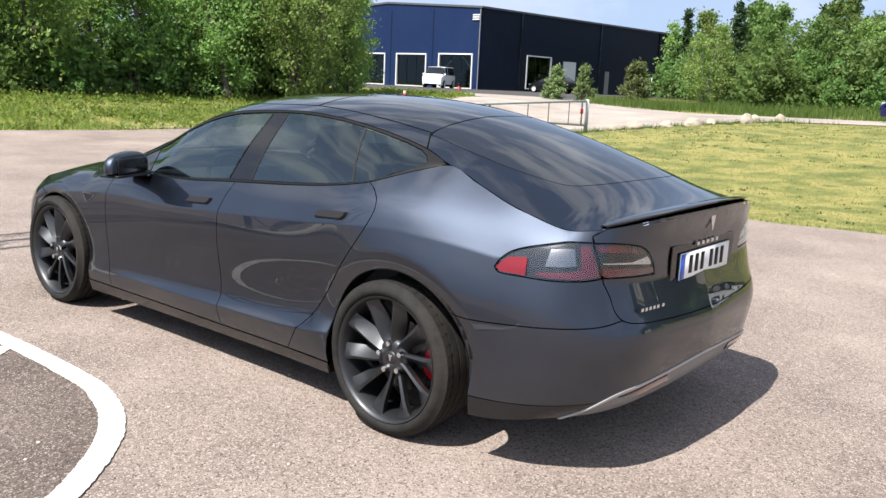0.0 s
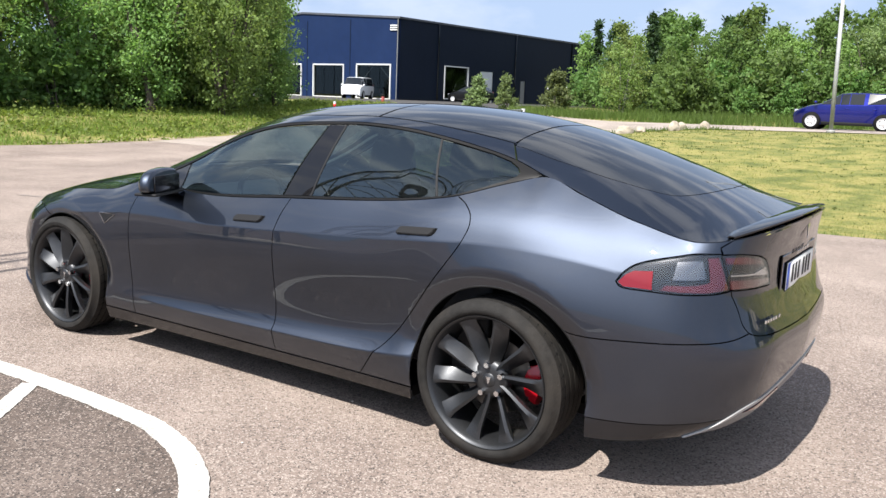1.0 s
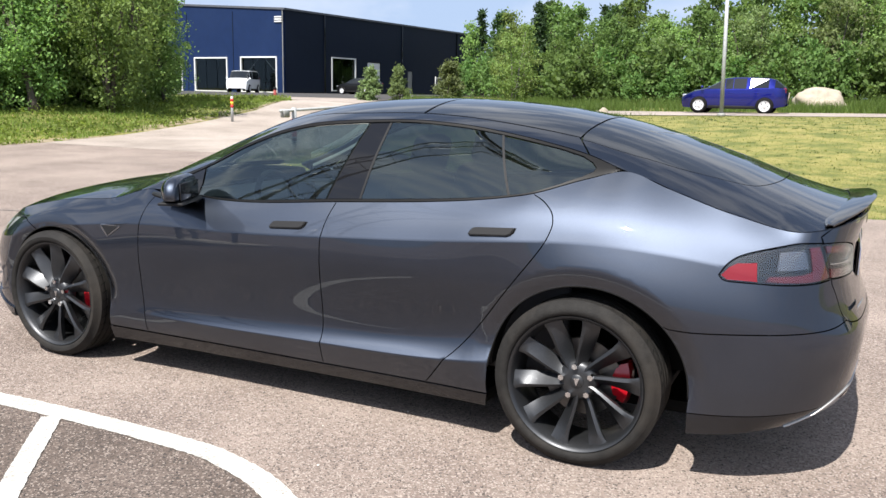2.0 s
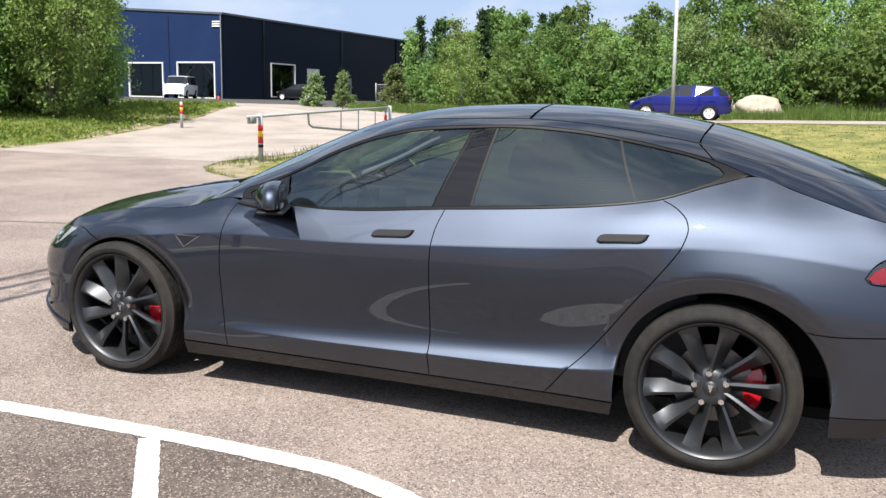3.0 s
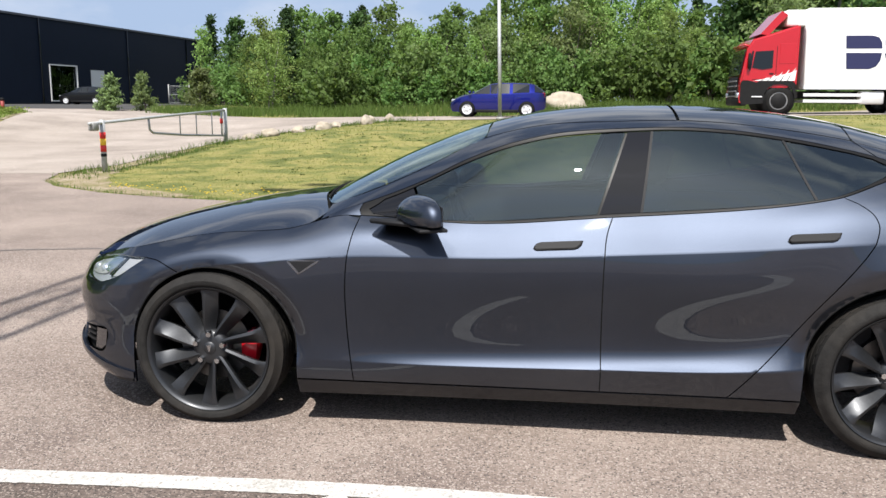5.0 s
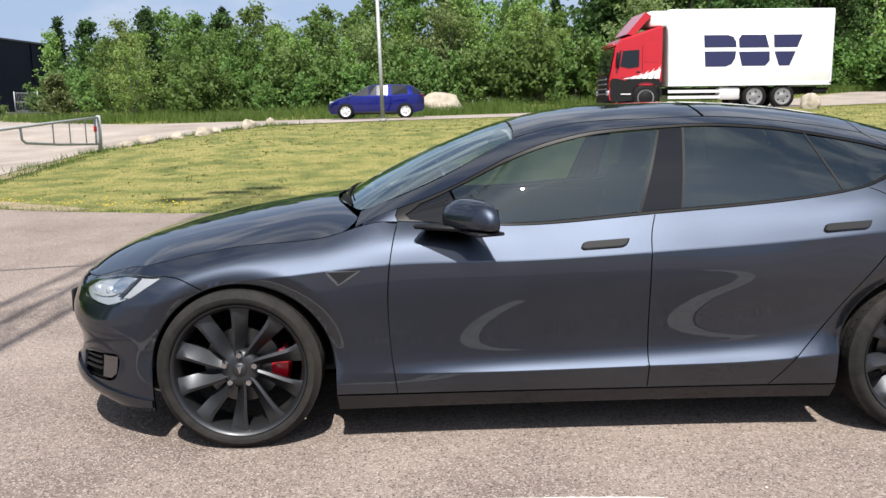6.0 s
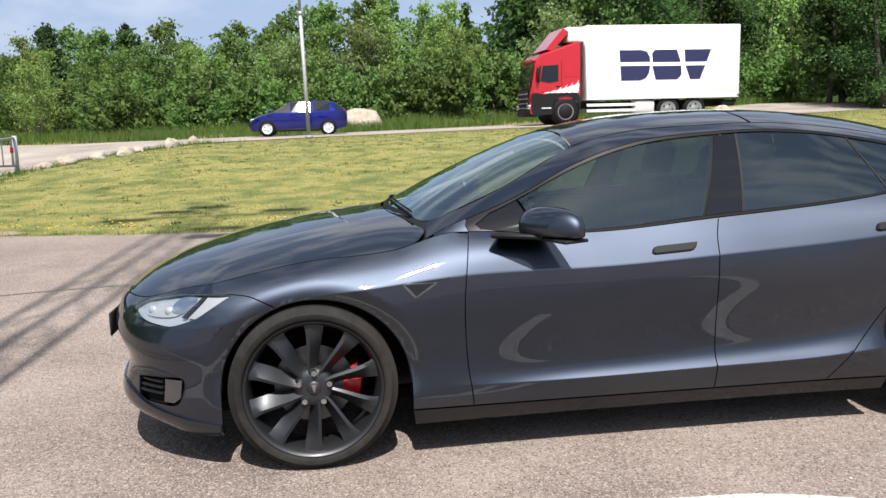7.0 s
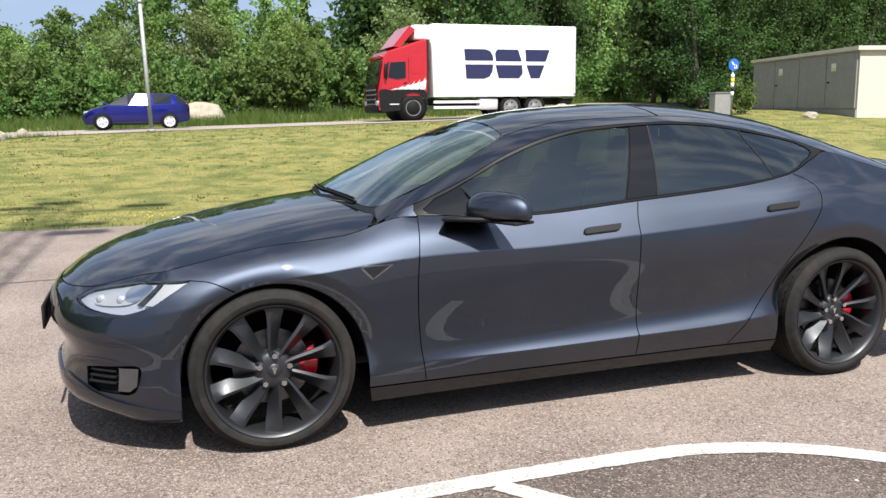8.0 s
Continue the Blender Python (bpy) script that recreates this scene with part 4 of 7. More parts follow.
for wx, rad, wid, yo, spins in ((-1.48, .348, .235, .955, (-2, 10)), (1.48, .352, .255, .978, (8, 20))):
    hub_depth = yo - .925
    for sy, spin in zip((1, -1), spins):
        wh = wheel_parts(rad, wid, hub_depth, spin)
        wh.parent = car
        small = 1.0 if wx < 0 else .975
        wh.matrix_basis = Matrix.Translation((wx, -sy * (yo - wid / 2), rad * small)) @ Matrix.Diagonal((small, 1, small, 1)) @ (Matrix.Identity(4) if sy == 1 else Matrix.Rotation(math.pi, 4, "Z"))
        caliper(car, wx, rad, -sy * (.925 - .105), sy)


# door handles, mirrors, badges
def handle(parents, x, z, length=.205):
    s, w = on_skin(x, z)
    p, n = skin(np.array([(s, w)]))
    p, n = p[0], n[0]
    q, _ = skin(np.array([on_skin(x + .1, z + .006)]))
    ax = Vector(q[0] - p).normalized()
    nn = Vector(n)
    up = nn.cross(ax)
    up = up if up.z > 0 else -up
    rot = Matrix((ax, up, nn)).transposed().to_4x4()
    for par, flip in zip(parents, (1, -1)):
        outline = [(-.5, -.28), (-.47, .10), (-.43, .36), (-.36, .48), (.5, .5), (.46, -.05), (.40, -.38), (.33, -.5), (-.46, -.5)]
        for nm, sc, lo, hi, mt in (("handle_recess", 1.03, -.004, .002, M_LINER), ("handle_grip", .97, .0, .011, M_HANDLE)):
            bm = bmesh.new()
            a = [bm.verts.new((u * length * sc, v * .036 * sc, lo)) for u, v in outline]
            b = [bm.verts.new((u * length * sc, v * .036 * sc, hi)) for u, v in outline]
            bm.faces.new(b)
            for i in range(len(a)):
                j = (i + 1) % len(a)
                bm.faces.new((a[i], a[j], b[j], b[i]))
            if nm == "handle_grip":
                bmesh.ops.bevel(bm, geom=[e for e in bm.edges if all(abs(v.co.z - hi) < 1e-6 for v in e.verts)], offset=.003, segments=2, affect="EDGES")
            m = Matrix.Translation(p) @ rot
            bm.transform(m)
            if flip == -1:
                bm.transform(Matrix.Diagonal((1, -1, 1, 1)))
            bmesh.ops.recalc_face_normals(bm, faces=bm.faces)
            sharp(part(nm, bm, mt, par, "flush door handle" if nm == "handle_grip" else ""), 40)


handle(front_doors, .075, .860)
handle(rear_doors, 1.10, .922)

for sy, door in zip((1, -1), front_doors):
    # mirror: rounded shell on a thin black foot
    bm = bmesh.new()
    bmesh.ops.create_uvsphere(bm, u_segments=32, v_segments=20, radius=1)
    for v in bm.verts:
        x, y, z = v.co
        sx = math.copysign(abs(x) ** (.9 if x < 0 else .45), x)
        syy = math.copysign(abs(y) ** .6, y)
        szz = math.copysign(abs(z) ** (.8 if z > 0 else .4), z)
        slim = 1 - .20 * max(0, -sx) ** 2
        v.co = (sx * ((.088 + .030 * syy) if x < 0 else .045), syy * .172 * slim, szz * (.088 if z > 0 else .038) * slim * (1 - .12 * max(0, -syy)))
    bm.transform(Matrix.Translation((-.486, -1.012, .982)) @ pose(0, 0, 0, 0, 0, 24))
    shell = bm
    if sy == -1:
        shell.transform(Matrix.Diagonal((1, -1, 1, 1)))
        bmesh.ops.reverse_faces(shell, faces=shell.faces)
    mir = part("door_mirror", shell, M_PAINT, door, "rounded body-coloured door mirror")
    bm = box_bm(.12, .30, .014, (-.486, -1.01, .942), bevel=.005, segments=2, turn=pose(0, 0, 0, 0, 0, 24))
    box_bm(.22, .17, .022, (-.60, -.925, .944), bevel=.009, bm=bm, turn=pose(0, 0, 0, -6, 0, -28))
    if sy == -1:
        bm.transform(Matrix.Diagonal((1, -1, 1, 1)))
        bmesh.ops.reverse_faces(bm, faces=bm.faces)
    part("mirror_foot", bm, M_BLACK, mir)
    bm = box_bm(.006, .26, .085, (.043, 0, .012), bevel=.002)
    bm.transform(Matrix.Translation((-.486, -1.012, .982)) @ pose(0, 0, 0, 0, 0, 24))
    if sy == -1:
        bm.transform(Matrix.Diagonal((1, -1, 1, 1)))
        bmesh.ops.reverse_faces(bm, faces=bm.faces)
    part("mirror_glass", bm, M_SMOKE, mir)

badge_out = curve(side((-1.103, .768), (-1.0, .772), (-.955, .768), (-1.0, .735), (-1.045, .708), (-1.06, .712)), 3, closed=True)
badge_in = side((-1.097, .7655), (-.964, .769), (-1.047, .7125))
for par, a, b, c in zip((wing, wing_r), panel("side_badge", badge_out, skin, M_ALLOYDARK, None, "chrome-edged side repeater badge", lift=.004, depth=.006), panel("badge_face", badge_in, skin, M_BLACK, None, lift=.0055, depth=.004),
                        panel("badge_blade", side((-1.03, .772), (-.905, .788), (-.905, .785), (-1.0, .765)), skin, M_BLACK, None, lift=.003, depth=.004)):
    a.parent, b.parent, c.parent = par, a, a

# nose: dark oval, plate carrier, intake slats, fog trims
nose = curve(front((0, .60), (-.20, .598), (-.30, .575), (-.31, .52), (-.26, .46), (-.12, .438), (0, .435)), 5)
panel("nose_panel", [*nose, *along(.5, 0, 0, 1)], skin, M_GLOSSBLACK, car, lift=.003, depth=.004)
plate_f = part("front_plate", box_bm(.012, .52, .11, (-2.425, 0, .512), bevel=.004), M_BLACK, car, "black number plate carrier")
for k in range(3):
    z_ = .315 + .024 * k
    panel("intake_slat", [*front((-.67, z_), (-.735, z_ + .004)), *side((-2.115, z_ + .006), (-2.113, z_ + .014)), *front((-.735, z_ + .012), (-.67, z_ + .008))], skin, M_BLACK, car, lift=-.008, depth=.02, gap=0)
fin = [*side((-2.100, .390), (-2.02, .392), (-2.03, .314), (-2.062, .289), (-2.108, .290))]
panel("duct_fin", fin, skin, M_ALLOYDARK, car, "grey fin in the front duct", lift=-.006, depth=.03)
lipf = [*along(WK[0], 0, s_at(-1.87, WK[0]), 40), *along(.180, s_at(-1.87, .180), 0, 40)]
panel("front_lip", lipf, skin, M_BLACK, car, lift=.006, depth=.01)
# rolled lips round the wheel openings
for ring in (arch(**ARCH_F, a0=0, a1=180, n=40), arch(**ARCH_R, a0=0, a1=180, n=40)):
    p3, n3 = skin(np.array(ring))
    for sy in (1, -1):
        part("arch_lip", tube_bm([(p[0], sy * (p[1] - n[1] * .002), p[2]) for p, n in zip(p3, n3)], .004, 6), M_LINER, car)

# tail: spoiler, plate, badges
bm = bmesh.new()
secs = []
for k in range(-14, 15):
    y = .72 * k / 14
    t = abs(k) / 14
    x1 = 2.505 - .150 * t ** 2.2
    z1 = 1.088 - .062 * t ** 2
    wd = .105 * (1 - t ** 6 * .75)
    x0 = x1 - wd
    z0 = 1.070 - .050 * t ** 2
    secs.append([bm.verts.new(c) for c in ((x0, y, z0 + .002), (x1 - .02, y, z1 + .003), (x1, y, z1), (x1, y, z1 - .006), (x1 - .03, y, z1 - .006 - .010 * (1 - t ** 4)), (x0 + .02, y, z0 - .004 - .016 * (1 - t ** 4)))])
for a, b in zip(secs, secs[1:]):
    for i in range(6):
        bm.faces.new((a[i], a[(i + 1) % 6], b[(i + 1) % 6], b[i]))
bm.faces.new(secs[0][::-1])
bm.faces.new(secs[-1])
bmesh.ops.recalc_face_normals(bm, faces=bm.faces)
sharp(part("boot_spoiler", bm, M_GLOSSBLACK, car, "thin gloss black lip spoiler"), 50)
plate = part("rear_plate", box_bm(.006, .52, .112, (2.458, 0, .822), bevel=.002), M_WHITE, car, "white number plate with a blue end")
part("plate_frame", box_bm(.006, .535, .128, (2.4555, 0, .818), bevel=.002), M_BLACK, plate)
part("plate_end", box_bm(.003, .042, .108, (2.4605, -.237, .822)), M_PLATEBLUE, plate)
for k in range(6):
    y = -.155 + .060 * k + (.035 if k > 2 else 0)
    part("plate_bar", box_bm(.003, .036, .078, (2.4605, y, .824), bevel=.001), M_BLACK, plate)
face = faces_r[0]
part("plate_recess", box_bm(.006, .66, .23, (2.449, 0, .80), bevel=.003), M_GLOSSBLACK, face, smooth=False)
bm = prism_bm([(-.024, .036), (.024, .036), (.018, .012), (.004, -.030), (-.004, -.030), (-.018, .012)], .004)
bm.transform(Matrix.Translation((2.460, 0, 0)) @ Matrix.Rotation(radians(-90), 4, "Z"))
bm.transform(Matrix.Translation((.014, 0, .985)))
part("tail_emblem", bm, M_CHROME, face, "chrome emblem", smooth=False)
for k in range(5):
    part("name_bar", box_bm(.004, .026, .016, (2.462, -.10 + .05 * k, .905), bevel=.001), M_CHROME, face, smooth=False)
for k in range(6):
    part("name_bar", box_bm(.004, .020, .014, (2.482 - .0008 * (5 - k) * 4, -.585 + .027 * k + (.012 if k == 5 else 0), .700), bevel=.001), M_CHROME, face, smooth=False)

# wipers and scuttle
panel("scuttle", mirrored([(-1.098, 0), (-1.074, -.28), (-1.028, -.50), (-1.012, -.50), (-1.052, -.25), (-1.078, 0)]), CABIN, M_LINER, car, lift=.001, depth=.01, both=False, gap=0, step=(.04, .04))
for x0, y0, x1, y1 in ((-1.012, -.52, -1.050, .06), (-1.055, .02, -1.010, .52)):
    pts = []
    for k in range(9):
        t = k / 8
        q, n = CABIN(np.array([(x0 + (x1 - x0) * t - .012 * math.sin(math.pi * t), y0 + (y1 - y0) * t)]))
        pts.append(Vector(q[0]) + Vector(n[0]) * .006)
    wiper = part("wiper_arm", tube_bm(pts, .006, 6), M_LINER, car)
    part("wiper_blade", tube_bm([p + Vector((.018, 0, .004)) for p in pts[1:]], .004, 6), M_LINER, wiper)


# cabin: seats, dash, wheel
def seat(name, x, y, tilt=14, wide=.50):
    bm = box_bm(.52, wide, .16, (x, y, .50), bevel=.06, segments=3)
    s = part(name, bm, M_INTERIOR, car)
    bm = box_bm(.15, wide, .62, (0, 0, .30), bevel=.06, segments=3)
    bm.transform(Matrix.Translation((x + .24, y, .50)) @ pose(0, 0, 0, 0, tilt, 0))
    part("backrest", bm, M_INTERIOR, s)
    bm = box_bm(.11, .27, .19, (0, 0, .70), bevel=.045, segments=3)
    bm.transform(Matrix.Translation((x + .24, y, .50)) @ pose(0, 0, 0, 0, tilt, 0))
    part("headrest", bm, M_INTERIOR, s)
    return s


for y in (-.37, .37):
    seat("front_seat", .12, y)
for y in (-.42, 0, .42):
    seat("rear_seat", 1.02, y, 22, .42)
part("dashboard", box_bm(.48, 1.36, .20, (-.78, 0, .80), bevel=.07, segments=3), M_INTERIOR, car)
part("centre_screen", box_bm(.02, .26, .40, (-.50, 0, .74), bevel=.008), M_GLOSSBLACK, car)
bm = bmesh.new()
ringv = []
for k in range(32):
    a = 2 * math.pi * k / 32
    ringv.append((0, .185 * math.cos(a), .185 * math.sin(a)))
ringv.append(ringv[0])
tube_bm(ringv, .016, 8, bm=bm)
box_bm(.03, .34, .05, (.01, 0, 0), bm=bm, bevel=.01)
bm.transform(Matrix.Translation((-.37, -.37, .86)) @ pose(0, 0, 0, 0, -22, 0))
part("steering_wheel", bm, M_INTERIOR, car)
part("cabin_floor", box_bm(3.0, 1.5, .03, (.3, 0, .30)), M_INTERIOR, car)
part("door_lining", box_bm(2.2, .04, .62, (.3, -.80, .62), bevel=.01), M_INTERIOR, car)
part("door_lining", box_bm(2.2, .04, .62, (.3, .80, .62), bevel=.01), M_INTERIOR, car)
part("boot_shelf", box_bm(.9, 1.3, .02, (1.75, 0, .98)), M_INTERIOR, car)

# ---- ground: one sheet, level at the car, rising towards the road ----
def land(x, y):
    right = .86 * smoothstep(8.5, 26, y) + .018 * max(-14, min(26, x)) * smoothstep(14, 29, y)
    left = 1.05 * smoothstep(13, 58, y)
    k = smoothstep(-13, -5, x)
    k = k + (1 - k) * smoothstep(24, 34, y) * smoothstep(-30, -14, x)
    z = left + (right - left) * k
    bank = smoothstep(-16.5, -23, x) * smoothstep(46, 26, y) * .55
    return z + bank + 0.5 * smoothstep(38, 46, y) * smoothstep(-24, -8, x)


def sheet(name, outline, mat, lift, step, label, category, kind="structure", rough=0.0):
    """A patch of ground cut out by an outline, following the land."""
    from mathutils.geometry import delaunay_2d_cdt
    ring = []
    rnd = random.Random(7)
    for a, b in zip(outline, [*outline[1:], outline[0]]):
        k = max(1, int(math.dist(a, b) / (step * .5)))
        ring += [(a[0] + (b[0] - a[0]) * i / k + rnd.uniform(-rough, rough), a[1] + (b[1] - a[1]) * i / k + rnd.uniform(-rough, rough)) for i in range(k)]
    lo, hi = np.min(ring, axis=0), np.max(ring, axis=0)
    pts = np.array([(x, y) for x in np.arange(lo[0], hi[0], step) for y in np.arange(lo[1], hi[1], step)])
    pts = pts[inside(ring, pts)]
    n = len(ring)
    co, _, faces, _, _, _ = delaunay_2d_cdt([Vector(p) for p in [*ring, *map(tuple, pts)]], [(i, (i + 1) % n) for i in range(n)], [], 0, 1e-5)
    uv = np.array([tuple(c) for c in co])
    tri = np.array([f for f in faces], int)
    tri = tri[inside(ring, uv[tri].mean(axis=1))]
    v = [(x, y, land(x, y) + lift) for x, y in uv]
    me = bpy.data.meshes.new(name)
    fs = []
    for a, b, c in tri:
        up = (uv[b][0] - uv[a][0]) * (uv[c][1] - uv[a][1]) - (uv[b][1] - uv[a][1]) * (uv[c][0] - uv[a][0])
        fs.append((a, b, c) if up > 0 else (a, c, b))
    me.from_pydata(v, [], fs)
    return tagged(mesh_part(name, me, mat), label, category, kind=kind)


def ground_material(name, stops, scales, bump, bump_scale, rough=0.95, speck=None, stretch=(1, 1, 1), grain=(.62, 1.38)):
    """Patches of several colours at two scales, with grain and fine relief."""
    m = bpy.data.materials.new(name)
    m.use_nodes = True
    n, l = m.node_tree.nodes, m.node_tree.links
    b = n["Principled BSDF"]
    b.inputs["Roughness"].default_value = rough
    b.inputs["Specular IOR Level"].default_value = 0.25
    co = n.new("ShaderNodeTexCoord")

    def noise_of(scale, detail=8, rough_=0.6):
        t = n.new("ShaderNodeTexNoise")
        t.inputs["Scale"].default_value, t.inputs["Detail"].default_value, t.inputs["Roughness"].default_value = scale, detail, rough_
        mp = n.new("ShaderNodeMapping")
        mp.inputs["Scale"].default_value = stretch
        l.new(co.outputs["Object"], mp.inputs["Vector"])
        l.new(mp.outputs[0], t.inputs["Vector"])
        return t
    big, small = noise_of(scales[0]), noise_of(scales[1], 10, .7)
    ramp = n.new("ShaderNodeValToRGB")
    els = ramp.color_ramp.elements
    while len(els) < len(stops):
        els.new(0.5)
    for e, (pos, col) in zip(els, stops):
        e.position, e.color = pos, (*col, 1)
    l.new(big.outputs["Fac"], ramp.inputs[0])
    rng = n.new("ShaderNodeMapRange")
    rng.inputs[1].default_value, rng.inputs[2].default_value, rng.inputs[3].default_value, rng.inputs[4].default_value = .3, .7, *grain
    l.new(small.outputs["Fac"], rng.inputs[0])
    mul = n.new("ShaderNodeVectorMath")
    mul.operation = "SCALE"
    l.new(ramp.outputs[0], mul.inputs[0])
    l.new(rng.outputs[0], mul.inputs["Scale"])
    last = mul.outputs[0]
    if speck:
        vor, cut, mix = n.new("ShaderNodeTexVoronoi"), n.new("ShaderNodeMapRange"), n.new("ShaderNodeMixRGB")
        vor.inputs["Scale"].default_value = speck[0]
        l.new(co.outputs["Object"], vor.inputs["Vector"])
        sep = n.new("ShaderNodeSeparateColor")
        l.new(vor.outputs["Color"], sep.inputs[0])
        cut.inputs[1].default_value, cut.inputs[2].default_value = speck[1], speck[1] + .12
        l.new(sep.outputs[0], cut.inputs[0])
        l.new(cut.outputs[0], mix.inputs[0])
        l.new(last, mix.inputs[1])
        mix.inputs[2].default_value = (*speck[2], 1)
        mixd, cutd = n.new("ShaderNodeMixRGB"), n.new("ShaderNodeMapRange")
        cutd.inputs[1].default_value, cutd.inputs[2].default_value = speck[3], speck[3] + .12
        l.new(sep.outputs[1], cutd.inputs[0])
        l.new(cutd.outputs[0], mixd.inputs[0])
        l.new(mix.outputs[0], mixd.inputs[1])
        mixd.inputs[2].default_value = (*speck[4], 1)
        last = mixd.outputs[0]
    l.new(last, b.inputs["Base Color"])
    fine, bu = noise_of(bump_scale, 6), n.new("ShaderNodeBump")
    bu.inputs["Strength"].default_value, bu.inputs["Distance"].default_value = bump, .008
    l.new(fine.outputs["Fac"], bu.inputs["Height"])
    l.new(bu.outputs[0], b.inputs["Normal"])
    return m


M_LAWN = ground_material("dry_mown_lawn", [(.30, (.068, .085, .022)), (.44, (.115, .123, .034)), (.53, (.172, .163, .049)), (.61, (.214, .188, .064)), (.70, (.094, .108, .030))], (1.3, 24), .9, 60, grain=(.42, 1.58))
M_LOT = ground_material("worn_asphalt", [(.26, (0.105, 0.081, 0.069)), (.40, (0.158, 0.123, 0.106)), (.54, (0.213, 0.170, 0.145)), (.72, (0.280, 0.227, 0.196))], (.7, 30), .9, 110,
                        rough=.88, grain=(.70, 1.30), speck=(150, .74, (0.329, 0.280, 0.245), .83, (0.070, 0.058, 0.052)))
M_LOTDARK = ground_material("dark_worn_asphalt", [(.26, (0.066, 0.052, 0.045)), (.42, (0.098, 0.076, 0.064)), (.56, (0.130, 0.102, 0.087)), (.72, (0.175, 0.140, 0.120))], (.9, 30), .9, 110,
                            rough=.88, speck=(150, .78, (0.252, 0.210, 0.182), .78, (0.042, 0.036, 0.034)))
M_ROAD = ground_material("pale_dusty_road", [(.30, (0.196, 0.166, 0.142)), (.5, (0.271, 0.232, 0.202)), (.72, (0.334, 0.291, 0.255))], (.45, 30), .4, 90, rough=.9)
M_APRON = ground_material("dark_new_asphalt", [(.3, (0.045, 0.044, 0.044)), (.7, (0.064, 0.060, 0.058))], (.4, 40), .3, 90)
M_MARK = ground_material("worn_white_road_paint", [(.30, (0.345, 0.332, 0.305)), (.5, (0.451, 0.438, 0.411)), (.8, (0.398, 0.385, 0.352))], (3.0, 60), .7, 140, rough=.8, speck=(110, .90, (0.211, 0.183, 0.160), .95, (0.148, 0.125, 0.113)))
M_DARKLINE = material("tar_seam", (.10, .09, .085), rough=.6, vary=.2, scale=60)

axis_x = sorted({*np.arange(-44, 44.1, 1.6), *[s * v for s in (-1, 1) for v in (55, 70, 95, 140, 220, 400, 800)]})
axis_y = sorted({*np.arange(-20, 70.1, 1.6), 80, 95, 120, 170, 260, 450, 900, -35, -70, -150, -400})
gv = [(x, y, land(x, y) - .018) for y in axis_y for x in axis_x]
nx = len(axis_x)
gf = [(j * nx + i, j * nx + i + 1, (j + 1) * nx + i + 1, (j + 1) * nx + i) for j in range(len(axis_y) - 1) for i in range(nx - 1)]
gm = bpy.data.meshes.new("ground")
gm.from_pydata(gv, [], gf)
tagged(mesh_part("ground", gm, M_LAWN), "dry yellowish mown grass ground with rough verges", "ground", kind="structure")

lot_edge = [(60, -60), (60, 16), (30, 13), (12, 9.8), (5, 8.3), (2.0, 7.55), (.5, 7.22), (-2.4, 7.22), (-4, 7.3), (-5.57, 7.7), (-7.06, 8.2), (-8.3, 9.0), (-9.1, 9.9), (-9.6, 11.2),
            (-16.2, 11.2), (-15.8, 8), (-16.3, 5), (-19, 0), (-26, -6), (-60, -14), (-60, -60)]
sheet("asphalt_lot", lot_edge, M_LOT, 0.0, 1.5, "worn pale brown-grey asphalt parking ground", "asphalt", rough=.03)
drive = [(-16.2, 11.1), (-9.6, 11.1), (-9.35, 13), (-9.55, 17), (-9.6, 19.6), (-8.6, 22.5), (-6.6, 24.8), (-4.0, 26.9), (-1, 28.0), (-1, 35.6), (-14, 37.5), (-22, 43), (-25, 47), (-37, 47), (-27, 38), (-22.8, 31), (-20.4, 25), (-17.8, 16.4)]
sheet("gravel_drive", drive, M_ROAD, .004, 1.5, "pale dusty asphalt drive through the gate", "drive", rough=.04)
road = [(-1.1, 28.0), (8, 28.6), (16, 30.5), (26, 36), (60, 60), (54, 66), (22, 43), (12, 37.5), (4, 36), (-1.1, 35.6)]
sheet("road", road, M_ROAD, .0, 1.5, "pale grey asphalt road beyond the lawn", "road", rough=.03)
M_SOIL = ground_material("sandy_bare_soil", [(.30, (0.122, 0.119, 0.043)), (.44, (0.180, 0.155, 0.079)), (.55, (0.245, 0.198, 0.133)), (.72, (0.288, 0.238, 0.176))], (2.2, 30), .9, 60)
sheet("bare_soil", [(-9.45, 11.0), (-9.0, 9.95), (-8.2, 9.1), (-7.0, 8.35), (-5.6, 7.85), (-5.4, 8.1), (-6.6, 8.8), (-7.6, 9.5), (-8.3, 10.6), (-8.8, 12.4), (-9.0, 15.5), (-9.45, 17)], M_SOIL, -.010, .5, "bare sandy soil at the lawn's worn corner", "soil", rough=.10)
sheet("bare_soil", [(-16.25, 8), (-16.3, 11.2), (-17.9, 16.4), (-20.5, 25), (-22.9, 31), (-23.5, 31), (-21.2, 25), (-18.6, 16.4), (-17.0, 11.2), (-16.8, 8)], M_SOIL, -.004, .5, "bare sandy soil edging the drive below the bank", "soil", rough=.12)
apron = [(-37, 46.8), (-25.2, 46.8), (-29, 56), (-31, 100), (-41.9, 100), (-45, 60.8), (-75, 58.5), (-75, 48), (-50, 46)]
sheet("yard_apron", apron, M_APRON, .02, 3.0, "dark new asphalt yard before the hall", "asphalt")


